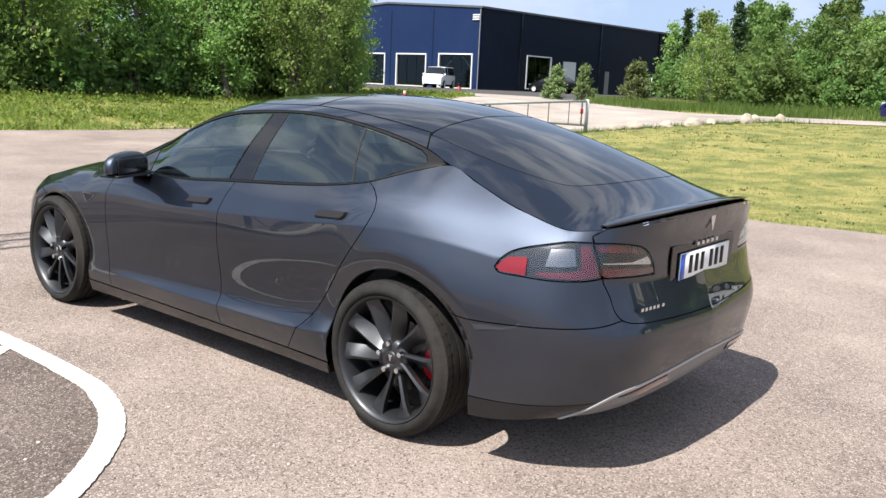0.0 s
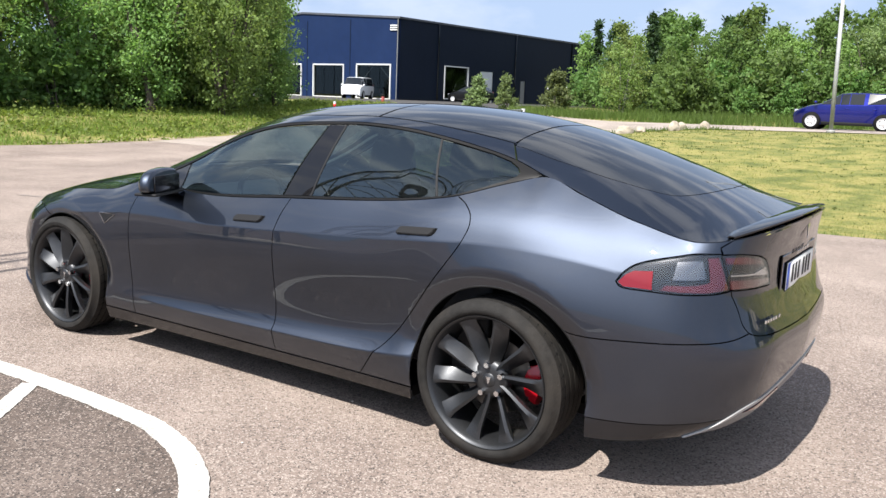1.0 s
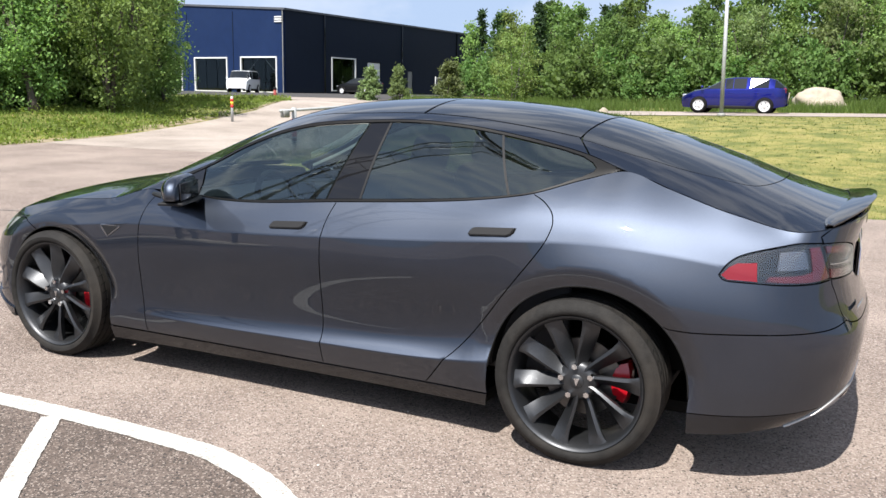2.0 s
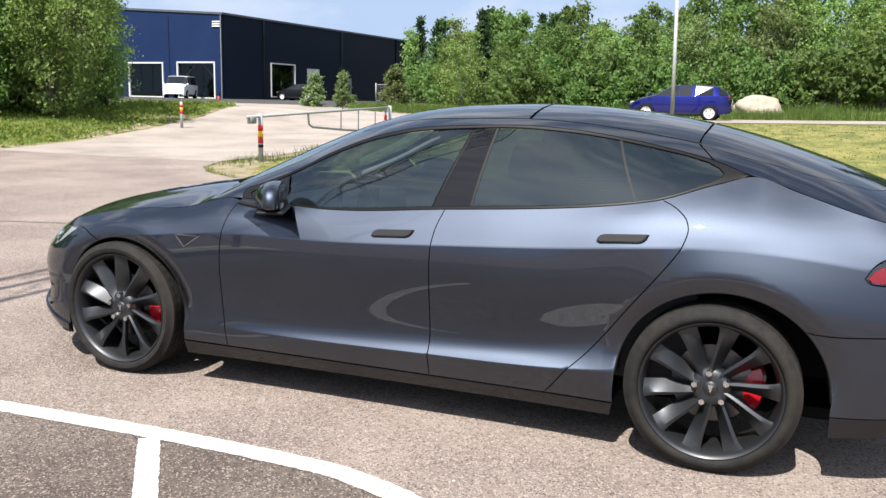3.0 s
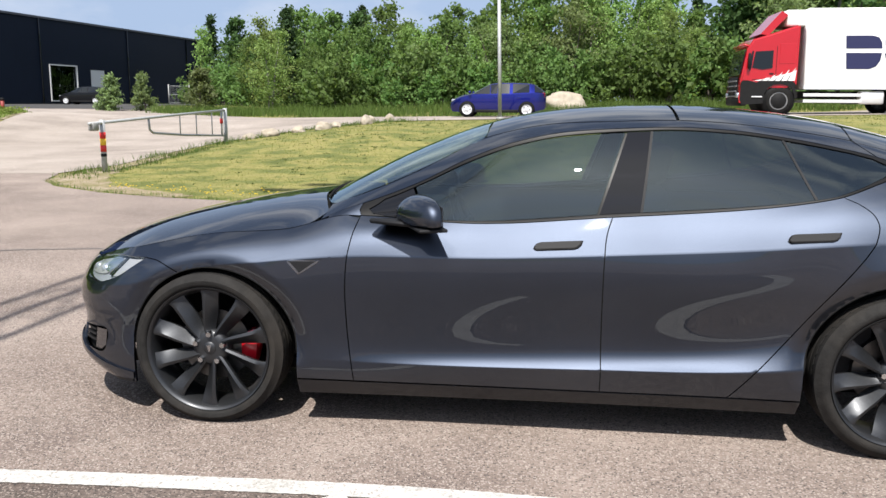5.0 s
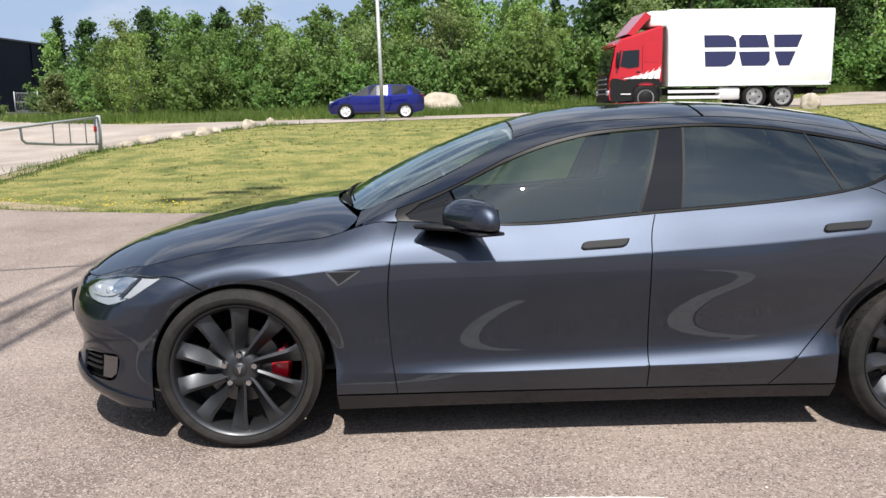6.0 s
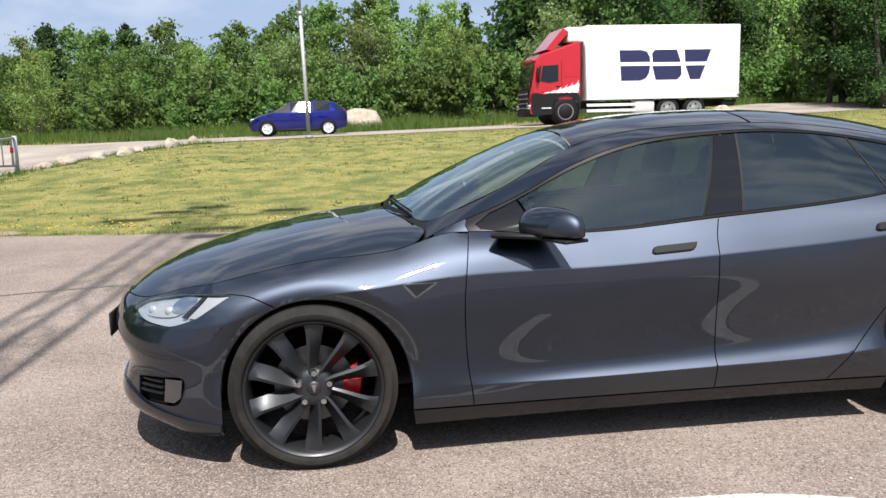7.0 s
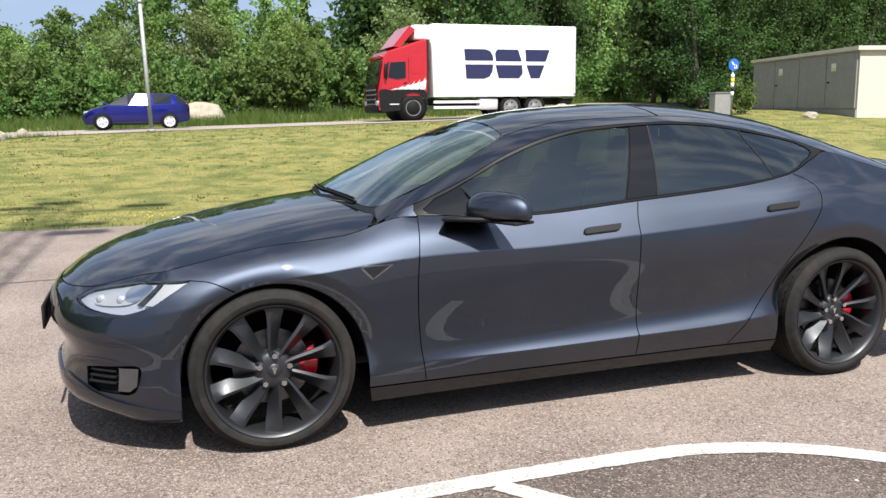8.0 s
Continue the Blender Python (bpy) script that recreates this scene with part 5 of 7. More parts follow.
def strip(name, pts, width, mat, lift, label, category):
    """A painted or dark line on the ground."""
    bm = bmesh.new()
    p = []
    for a, b in zip(pts, pts[1:]):
        k = max(1, int(math.dist(a, b) / .012)) if width > .06 else 1
        p += [Vector((a[0] + (b[0] - a[0]) * i / k, a[1] + (b[1] - a[1]) * i / k, 0)) for i in range(k)]
    p.append(Vector((*pts[-1], 0)))
    prev = None
    for i, q in enumerate(p):
        d = (p[min(i + 1, len(p) - 1)] - p[max(i - 1, 0)]).normalized()
        s = Vector((-d.y, d.x, 0)) * width / 2
        wa, wb = (.10 * noise.noise(q * 30 + Vector((k_, 0, 0))) + .05 * noise.noise(q * 70 + Vector((k_, 3, 0))) for k_ in (0, 9))
        a, b = (bm.verts.new((*(q + s * (1 + wa)).xy, land(q.x, q.y) + lift)), bm.verts.new((*(q - s * (1 + wb)).xy, land(q.x, q.y) + lift)))
        if prev:
            bm.faces.new((prev[1], b, a, prev[0]))
        prev = (a, b)
    bmesh.ops.recalc_face_normals(bm, faces=bm.faces)
    for f in bm.faces:
        if f.normal.z < 0:
            f.normal_flip()
    return tagged(part(name, bm, mat), label, category, kind="structure")


arc = curve([(-7.5, -1.95), (-4.0, -1.74), (-2.1, -1.61), (-1.5, -1.575), (-.7, -1.545), (0, -1.555), (.30, -1.61), (.55, -1.71), (.80, -1.89), (1.06, -2.18), (1.30, -2.55), (1.52, -3.1), (1.68, -3.8), (1.72, -4.6)], 8)
sheet("asphalt_patch", [*arc, (1.60, -5.2), (.6, -5.9), (-3, -6.1), (-7.6, -6.3)], M_LOTDARK, .004, .6, "older darker asphalt inside the painted curve", "asphalt")
strip("road_marking", arc, .112, M_MARK, .008, "curved white painted line on the asphalt", "road marking")
strip("road_marking", curve([(-.745, -1.60), (-.385, -2.05), (-.10, -2.40)], 6), .092, M_MARK, .0084, "straight white painted line branching off a curve", "road marking")
strip("road_marking", [(-9, -6.6), (0, -6.1), (9, -5.9)], .112, M_MARK, .004, "long white painted line across the asphalt", "road marking")
strip("road_marking", [(-9, -9.4), (9, -8.6)], .112, M_MARK, .004, "long white painted line across the asphalt", "road marking")
# thin bent strip, darker than the asphalt round it
strip("tar_seam", curve([(-7.6, 2.3), (-5.7, 2.85), (-5.1, 3.12), (-4.4, 3.3), (-3.5, 3.52), (-2.6, 3.6)], 8), .035, M_DARKLINE, .004, "thin dark line on the asphalt", "tar seam")


# ---- plants ----
def leaf_material(name, color, shine=.12):
    m = bpy.data.materials.new(name)
    m.use_nodes = True
    n, l = m.node_tree.nodes, m.node_tree.links
    b = n["Principled BSDF"]
    b.inputs["Roughness"].default_value = .55
    b.inputs["Specular IOR Level"].default_value = shine
    geo, obi = n.new("ShaderNodeNewGeometry"), n.new("ShaderNodeObjectInfo")
    r1, r2, mul, s1, hue = n.new("ShaderNodeMapRange"), n.new("ShaderNodeMapRange"), n.new("ShaderNodeMath"), n.new("ShaderNodeVectorMath"), n.new("ShaderNodeHueSaturation")
    r1.inputs[3].default_value, r1.inputs[4].default_value = .66, 1.36
    r2.inputs[3].default_value, r2.inputs[4].default_value = .78, 1.25
    mul.operation = "MULTIPLY"
    l.new(geo.outputs["Random Per Island"], r1.inputs[0])
    l.new(obi.outputs["Random"], r2.inputs[0])
    l.new(r1.outputs[0], mul.inputs[0])
    l.new(r2.outputs[0], mul.inputs[1])
    s1.operation = "SCALE"
    s1.inputs[0].default_value = color
    l.new(mul.outputs[0], s1.inputs["Scale"])
    h = n.new("ShaderNodeMapRange")
    h.inputs[3].default_value, h.inputs[4].default_value = .49, .525
    l.new(obi.outputs["Random"], h.inputs[0])
    l.new(h.outputs[0], hue.inputs["Hue"])
    l.new(s1.outputs[0], hue.inputs["Color"])
    l.new(hue.outputs[0], b.inputs["Base Color"])
    tr, mix = n.new("ShaderNodeBsdfTranslucent"), n.new("ShaderNodeMixShader")
    gain = n.new("ShaderNodeVectorMath")
    gain.operation = "MULTIPLY"
    gain.inputs[1].default_value = (1.15, 1.15, .75)
    l.new(hue.outputs[0], gain.inputs[0])
    l.new(gain.outputs[0], tr.inputs[0])
    mix.inputs[0].default_value = .5
    l.new(b.outputs[0], mix.inputs[1])
    l.new(tr.outputs[0], mix.inputs[2])
    l.new(mix.outputs[0], n["Material Output"].inputs[0])
    return m


M_LEAF_BIRCH = leaf_material("birch_leaf", (.205, .280, .090))
M_LEAF_GROVE = leaf_material("aspen_leaf", (.190, .275, .090))
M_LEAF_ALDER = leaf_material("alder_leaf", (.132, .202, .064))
# the alder leaf again, darkened so that its colour holds the wood's shade
M_LEAF_SHADED = leaf_material("shade_toned_alder_leaf", (.074, .124, .044))
M_LEAF_WILLOW = leaf_material("willow_leaf", (.195, .250, .105))
M_NEEDLE = leaf_material("spruce_needles", (.045, .075, .032), .2)
M_PINE = leaf_material("young_pine_needles", (.165, .205, .090), .2)
M_BARK = material("bark", (.075, .062, .050), rough=.9, vary=.35, scale=14, bump=.5, bump_scale=30)
M_BIRCHBARK = material("pale_bark", (.20, .185, .165), rough=.85, vary=.4, scale=9, bump=.3, bump_scale=20)
M_BLADE = leaf_material("grass_blade", (.150, .156, .038), .2)
M_BANK = leaf_material("bank_grass_blade", (.185, .255, .058), .2)
M_WEED = leaf_material("weed_leaf", (.075, .110, .030), .25)
M_TALL = leaf_material("tall_grass_blade", (.105, .155, .038), .2)


def leaf_mesh(name, centres, sizes, rnd, per, mat, long=1.7, droop=.3):
    """Many small leaves in clumps round the centres."""
    total = sum(per)
    v, f = np.zeros((total * 4, 3)), []
    k = 0
    rs = np.random.RandomState(rnd.randrange(1 << 30))
    for c, (rad, leaf), cnt in zip(centres, sizes, per):
        d = rs.normal(size=(cnt, 3))
        d /= np.linalg.norm(d, axis=1, keepdims=True)
        p = np.array(c) + rs.normal(size=(cnt, 3)) * (rad * .56) * np.array((1, 1, .8))
        a = rs.normal(size=(cnt, 3)) + d * .6
        a[:, 2] -= droop
        a /= np.linalg.norm(a, axis=1, keepdims=True)
        up = rs.normal(size=(cnt, 3)) * .8 + d * 1.1 + np.array((0, -.25, .8))
        b = np.cross(a, up)
        b /= np.linalg.norm(b, axis=1, keepdims=True) + 1e-9
        s = leaf * rs.uniform(.6, 1.3, (cnt, 1))
        q = np.stack([p - a * s * long / 2, p + b * s / 2, p + a * s * long / 2, p - b * s / 2], axis=1).reshape(-1, 3)
        v[k * 4:(k + cnt) * 4] = q
        k += cnt
    f = np.arange(total * 4).reshape(-1, 4)
    me = bpy.data.meshes.new(name)
    me.from_pydata(v.tolist(), [], f.tolist())
    me.materials.append(mat)
    return me


def make_tree(name, label, seed, height, spread, leaf_mat, bark, leaves, leaf=.15, kind="round", base=.12, stems=1, category="tree"):
    """A tapered, bent trunk with limbs, and leaf clumps at the limbs' ends."""
    rnd = random.Random(seed)
    root = thing(name, label, category)
    bm = bmesh.new()
    ends = []
    for st in range(stems):
        lean = Vector((rnd.uniform(-.12, .12), rnd.uniform(-.12, .12), 0)) * (1 if stems == 1 else 2.4)
        pts, p = [], Vector((rnd.uniform(-.15, .15) * (stems > 1), rnd.uniform(-.15, .15) * (stems > 1), -.15))
        hgt = height * (1 if st == 0 else rnd.uniform(.65, .95))
        nseg = 9
        for i in range(nseg + 1):
            pts.append(p.copy())
            p = p + Vector((lean.x + rnd.uniform(-.09, .09), lean.y + rnd.uniform(-.09, .09), 1)) * (hgt / nseg)
        r0 = .018 * hgt + .02
        tube_bm(pts, r0, 6, bm, [max(.008, r0 * (1 - .93 * i / nseg)) for i in range(nseg + 1)])
        limbs = int(hgt * (7.5 if kind != "spire" else 10) / stems ** .5)
        for k in range(limbs):
            t = base + (1 - base) * (k + rnd.random()) / limbs
            i = min(nseg - 1, int(t * nseg))
            o = pts[i].lerp(pts[i + 1], t * nseg - i)
            if kind == "round":
                reach = spread * (math.sin(math.pi * min(1, .18 + .80 * t)) ** .7) * rnd.uniform(.55, 1.15)
            elif kind == "spire":
                reach = spread * (1.02 - t) * rnd.uniform(.75, 1.1) + .12
            else:
                reach = spread * (1 - .45 * t) * rnd.uniform(.5, 1.2)
            a = rnd.uniform(0, 2 * math.pi)
            rise = {"round": rnd.uniform(.15, .9), "spire": rnd.uniform(-.35, .05), "bush": rnd.uniform(.4, 1.3)}[kind]
            d = Vector((math.cos(a), math.sin(a), rise))
            e = o + d * reach
            m = o.lerp(e, .55) + Vector((0, 0, .08 * reach))
            if k % 5 < 3:
                tube_bm([o, m, e], .01, 3, bm, [max(.006, .013 * hgt * .35 * (1 - .8 * t)), .008, .004])
            for q_, w in ((.38, .75), (.62, .9), (.84, .95), (1.04, .7)):
                c = o.lerp(e, q_) + Vector((rnd.uniform(-.3, .3), rnd.uniform(-.3, .3), rnd.uniform(-.22, .32))) * reach * .55
                ends.append((tuple(c), w))
        ends.append((tuple(pts[-1]), .6))
        ends.append((tuple(pts[-2]), .8))
    part("trunk", bm, bark, root)
    rad0 = (.22 + .040 * height) if kind != "spire" else .24 + .02 * height
    sizes = [(rad0 * w * rnd.uniform(.7, 1.2), leaf) for _, w in ends]
    each = max(6, leaves // len(ends))
    crown_me = leaf_mesh("crown", [c for c, _ in ends], sizes, rnd, [max(4, int(each * w * rnd.uniform(.5, 1.5))) for _, w in ends], leaf_mat, long=1.6 if kind != "spire" else 2.6, droop=.35)
    o = new("crown", crown_me)
    o.parent = root
    return root


KINDS = []
for seed, (nm, lab, hgt, spr, mt, bk, lv, lf, kd, bs, sm) in enumerate((
        ("birch_tree", "slender young birch tree with light green leaves", 7.2, 1.35, M_LEAF_BIRCH, M_BIRCHBARK, 5300, .122, "round", .05, 1),
        ("birch_tree", "bushy young birch tree with light green leaves", 6.3, 1.6, M_LEAF_BIRCH, M_BIRCHBARK, 5300, .124, "round", .04, 2),
        ("alder_tree", "dense dark green alder tree at the wood's edge", 6.8, 1.9, M_LEAF_ALDER, M_BARK, 5000, .148, "round", .04, 2),
        ("alder_tree", "broad dark green alder tree with low limbs", 5.6, 2.0, M_LEAF_ALDER, M_BARK, 5000, .148, "round", .02, 3),
        ("willow_tree", "grey-green bushy willow tree at the wood's edge", 5.6, 1.8, M_LEAF_WILLOW, M_BARK, 5300, .118, "round", .02, 3),
        ("spruce_tree", "tall dark spruce tree behind the leafy edge", 11.5, 1.9, M_NEEDLE, M_BARK, 5200, .15, "spire", .10, 1),
        ("alder_tree", "tall alder tree with green leaves darkened as if shaded", 7.4, 1.9, M_LEAF_SHADED, M_BARK, 7600, .125, "round", .03, 3))):
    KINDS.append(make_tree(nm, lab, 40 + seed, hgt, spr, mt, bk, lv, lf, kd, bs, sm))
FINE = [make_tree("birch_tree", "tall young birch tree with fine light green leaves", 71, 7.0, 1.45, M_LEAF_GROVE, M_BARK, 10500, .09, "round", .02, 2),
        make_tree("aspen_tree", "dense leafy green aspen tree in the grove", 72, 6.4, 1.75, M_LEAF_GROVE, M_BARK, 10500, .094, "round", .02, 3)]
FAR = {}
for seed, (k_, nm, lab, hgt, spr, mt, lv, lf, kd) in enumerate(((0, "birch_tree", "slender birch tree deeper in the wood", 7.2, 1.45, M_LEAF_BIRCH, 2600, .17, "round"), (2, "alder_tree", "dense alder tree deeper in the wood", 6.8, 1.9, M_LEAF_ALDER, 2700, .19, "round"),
                                                            (5, "spruce_tree", "dark spruce tree rising behind the wood", 11.5, 1.9, M_NEEDLE, 2600, .22, "spire"), (6, "alder_tree", "tall alder tree with shade-darkened leaves deeper in the wood", 7.4, 1.9, M_LEAF_SHADED, 3400, .21, "round"))):
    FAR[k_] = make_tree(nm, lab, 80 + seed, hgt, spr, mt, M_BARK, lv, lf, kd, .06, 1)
NEAR = make_tree("alder_tree", "tall dense green alder tree behind the kiosk", 77, 7.6, 2.0, M_LEAF_SHADED, M_BARK, 13000, .088, "round", .02, 3)
BUSH = make_tree("bush", "low green leafy bush in the verge", 61, 1.9, 1.1, M_LEAF_ALDER, M_BARK, 1900, .125, "bush", .02, 4, "bush")
PINE = make_tree("young_pine", "small young pine tree beside the yard", 62, 2.7, 1.05, M_PINE, M_BARK, 3600, .10, "spire", .04, 1)

plant_rnd = random.Random(5)
used = set()


def plant(src, x, y, scale, group="", sink=.05):
    m = Matrix.Translation((x, y, land(x, y) - sink)) @ Matrix.Rotation(plant_rnd.uniform(0, 6.28), 4, "Z") @ Matrix.Diagonal((*(Vector((1, 1, plant_rnd.uniform(.9, 1.12))) * scale), 1))
    if src not in used:
        used.add(src)
        src.matrix_basis = m
        ob = src
    else:
        ob = copy_thing(src, Matrix.Identity(4))
        ob.matrix_basis = m
    if group:
        tagged(ob, group=group)


# wood's edge beyond the road, lower to the north-west, taller to the east
x = -33.0
while x < 62:
    for row, dy in enumerate((0, 3.4, 7.2)):
        px = x + plant_rnd.uniform(-.9, .9)
        bend = max(0, px - 14) * .55
        py = 46.5 + dy + plant_rnd.uniform(-1.2, 1.2) + bend + max(0, -px - 20) * 1.6
        grow = (.70 if px < -4 else .84 if px < 12 else 1.25) * (1 + .10 * row) * plant_rnd.uniform(.82, 1.18)
        pick = plant_rnd.choice((0, 1, 2, 3, 4, 1, 2)) if px < 13 else plant_rnd.choice((2, 2, 3, 0, 5, 2))
        if row == 2:
            pick = plant_rnd.choice((0, 2, 0, 2, 2, 5)) if px < 13 else plant_rnd.choice((5, 2, 2))
        if (px - .4) / (py + 4.5) < -.365:
            continue
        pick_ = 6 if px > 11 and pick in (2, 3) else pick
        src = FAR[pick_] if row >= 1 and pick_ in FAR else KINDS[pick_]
        if pick == 5:
            grow *= .66 if px < 13 else .85
        plant(src, px, py, grow, "trees at the wood's edge")
    x += plant_rnd.uniform(1.5, 2.3)
for k in range(64):
    px = -13.2 + 46 * k / 63 + plant_rnd.uniform(-.7, .7)
    plant(BUSH, px, 44.3 + plant_rnd.uniform(-.9, 1.4) + max(0, px - 14) * .50, plant_rnd.uniform(.7, 1.7), "bushes along the road")
for k in range(24):
    px = -21 + 48 * k / 23 + plant_rnd.uniform(-.5, .5)
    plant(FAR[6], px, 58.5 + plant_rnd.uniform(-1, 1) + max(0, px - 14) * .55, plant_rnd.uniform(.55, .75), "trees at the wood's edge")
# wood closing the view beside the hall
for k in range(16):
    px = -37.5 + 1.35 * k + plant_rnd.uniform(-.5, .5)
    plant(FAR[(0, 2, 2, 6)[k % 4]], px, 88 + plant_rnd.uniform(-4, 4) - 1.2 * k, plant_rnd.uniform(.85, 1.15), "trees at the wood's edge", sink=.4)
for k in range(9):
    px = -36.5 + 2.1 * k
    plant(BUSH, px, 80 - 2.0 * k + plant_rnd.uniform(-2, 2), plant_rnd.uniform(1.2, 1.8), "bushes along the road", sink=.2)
# tall wood behind the kiosk, its shade carried by the darker leaf colour
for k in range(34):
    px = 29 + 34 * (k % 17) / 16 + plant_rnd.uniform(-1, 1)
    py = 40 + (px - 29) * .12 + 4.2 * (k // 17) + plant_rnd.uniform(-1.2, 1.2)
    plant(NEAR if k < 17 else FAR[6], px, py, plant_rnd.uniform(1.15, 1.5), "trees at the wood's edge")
# dark spruces far behind
for k in range(14):
    plant(FAR[5], -40 + 7 * k + plant_rnd.uniform(-3, 3), 100 + plant_rnd.uniform(-6, 14), plant_rnd.uniform(.75, 1.1), "far spruces")
# grove west of the drive
for k in range(28):
    py = -3 + 28 * (k % 14) / 13 + plant_rnd.uniform(-1.0, 1.0)
    row = k // 14
    px = -25.2 - 3.4 * row + plant_rnd.uniform(-.9, .9) - max(0, 8 - py) * .12
    if (px - 1.3) / (py + 4.4) < -.96 or py < 0:
        plant(FINE[plant_rnd.choice((0, 1))], px, py, plant_rnd.uniform(.95, 1.3), "grove west of the drive")
for px, py, sc, k in ((-21.6, 18.4, .95, 1), (-23.2, 20.1, .98, 0), (-22.3, 15.8, .92, 0), (-24.4, 17.8, 1.0, 2), (-26.5, 21.5, 1.0, 2), (-24.6, 24.4, .72, 0), (-26.3, 26.2, .74, 0), (-28.2, 27.4, .80, 1)):
    plant(FINE[k % 2], px, py, sc, "grove west of the drive")
for k in range(22):
    py = 1 + 18 * k / 21
    plant(BUSH, -23.9 + plant_rnd.uniform(-.6, .5) - max(0, 8 - py) * .12, py + plant_rnd.uniform(-.4, .4), plant_rnd.uniform(.7, 1.2), "bushes below the grove")
for px, py, sc in ((-26.7, 45, .90), (-24.6, 45.5, .80), (-20.8, 44.6, 1.12)):
    plant(PINE, px, py, sc, "young pines by the yard")


# grasses
def grass(name, spots, height, width, mat, label, seed):
    rs = np.random.RandomState(seed)
    n = len(spots)
    p = np.array([(x, y, land(x, y) - .03) for x, y in spots])
    a = rs.uniform(0, 2 * np.pi, n)
    h = height * rs.uniform(.45, 1.25, n)
    side_v = np.stack([np.cos(a), np.sin(a), np.zeros(n)], 1) * (width * rs.uniform(.6, 1.3, n))[:, None]
    tip = np.stack([rs.normal(0, .28, n) * h, rs.normal(0, .28, n) * h, h], 1)
    v = np.stack([p - side_v, p + side_v, p + tip], 1).reshape(-1, 3)
    me = bpy.data.meshes.new(name)
    me.from_pydata(v.tolist(), [], np.arange(3 * n).reshape(-1, 3).tolist())
    tagged(mesh_part(name, me, mat, smooth=False), label, "grass", kind="stuff")


rs_ = np.random.RandomState(3)


def spots_in(poly, n, clump=0.0):
    lo, hi = np.min(poly, axis=0), np.max(poly, axis=0)
    out = []
    while len(out) < n:
        q = rs_.uniform(lo, hi, (n, 2))
        if clump:
            q = q[[noise.noise(Vector((a * clump, b * clump, 0))) > rs_.uniform(-.5, .5) for a, b in q]]
        out += [tuple(r) for r in q[inside(poly, q)]]
    return out[:n]


lawn_near = [(12, 9.8), (5, 8.35), (2.0, 7.6), (.5, 7.28), (-2.4, 7.28), (-4, 7.36), (-5.57, 7.76), (-7.06, 8.26), (-8.3, 9.06), (-9.0, 10.0), (-9.4, 13), (-9.5, 15), (12, 15)]
grass("lawn_grass", spots_in(lawn_near, 52000), .036, .006, M_BLADE, "short mown lawn grass near the asphalt", 1)
edge_line = np.array(lot_edge[2:13])
edge_spots = []
for a, b in zip(edge_line, edge_line[1:]):
    for k in range(int(np.hypot(*(b - a)) * 90)):
        t = rs_.rand()
        edge_spots.append(tuple(a + (b - a) * t + np.array((rs_.normal(0, .03), abs(rs_.normal(0, .12)) - .03))))
grass("lawn_edge_grass", edge_spots, .085, .006, M_TALL, "uncut grass along the asphalt's edge", 2)
lawn_far = [(14, 15), (-9.4, 15), (-9.4, 19.6), (-8.4, 22.4), (-6.3, 24.7), (-3.8, 26.8), (-1, 27.9), (8, 28.4), (16, 30.2), (24, 34), (24, 15)]
grass("lawn_grass", spots_in(lawn_far, 22000), .045, .014, M_BLADE, "short mown lawn grass before the road", 4)
weed_spots = []
for x_, y_ in spots_in([(14, 10.4), (5, 8.6), (-2.4, 7.6), (-7, 8.6), (-9.2, 11), (-9.2, 19), (-6, 24), (6, 27), (14, 27)], 700, .35):
    n_ = rs_.randint(5, 15)
    weed_spots += [(x_ + a_, y_ + b_) for a_, b_ in rs_.normal(0, .045, (n_, 2))]
grass("lawn_weeds", weed_spots, .042, .017, M_WEED, "dark broad-leaved weed rosettes in the lawn", 8)
bloom = spots_in([(-1.5, 7.35), (-1.5, 8.0), (-7.5, 9.2), (-7.0, 8.35), (-4, 7.45)], 90, 1.2)
bm = bmesh.new()
for x_, y_ in bloom:
    bmesh.ops.create_cone(bm, cap_ends=True, segments=6, radius1=.004, radius2=.017, depth=.012, matrix=Matrix.Translation((x_, y_, land(x_, y_) + .055 + .03 * rs_.rand())))
tagged(part("dandelion_flowers", bm, material("dandelion_yellow", (.75, .52, .03), rough=.8, island_vary=.2)), "small yellow dandelion flowers along the lawn's edge", "flowers", kind="stuff")
verge_w = [(-16.4, 4), (-16, 8), (-16.4, 11.2), (-18, 16.4), (-20.6, 25), (-23, 31), (-28, 38), (-34, 38), (-30, 26), (-27, 14), (-26, 2), (-22, -3)]
grass("rough_grass", spots_in(verge_w, 62000, .5), .15, .013, M_BANK, "tall rough grass on the bank below the grove", 5)
weed_c = [(x_, y_, land(x_, y_) + .05) for x_, y_ in spots_in(verge_w, 1900, .6)]
weeds_me = leaf_mesh("bank_weeds", weed_c, [(rs_.uniform(.12, .30), rs_.uniform(.05, .085)) for _ in weed_c], random.Random(31), [18] * len(weed_c), M_BANK, long=1.5, droop=0)
tagged(new("bank_weeds", weeds_me), "low broad-leaved green weeds on the bank", "weeds", kind="stuff")
verge_n = [(-22, 40), (-14, 38.3), (-1, 36.4), (4, 36.6), (12, 38.2), (22, 43.6), (54, 66.6), (50, 72), (20, 49), (10, 45), (-12, 46), (-24, 47)]
grass("rough_grass", spots_in(verge_n, 42000, .4), .50, .02, M_TALL, "tall rough grass between road and wood", 6)
gate_edge = [(-9.2, 10.2), (-8.4, 10.2), (-8.6, 14), (-8.9, 19), (-8, 22), (-6, 24.2), (-4, 26), (-4, 27), (-6.6, 25), (-8.8, 22.6), (-9.8, 19.6), (-9.7, 15)]
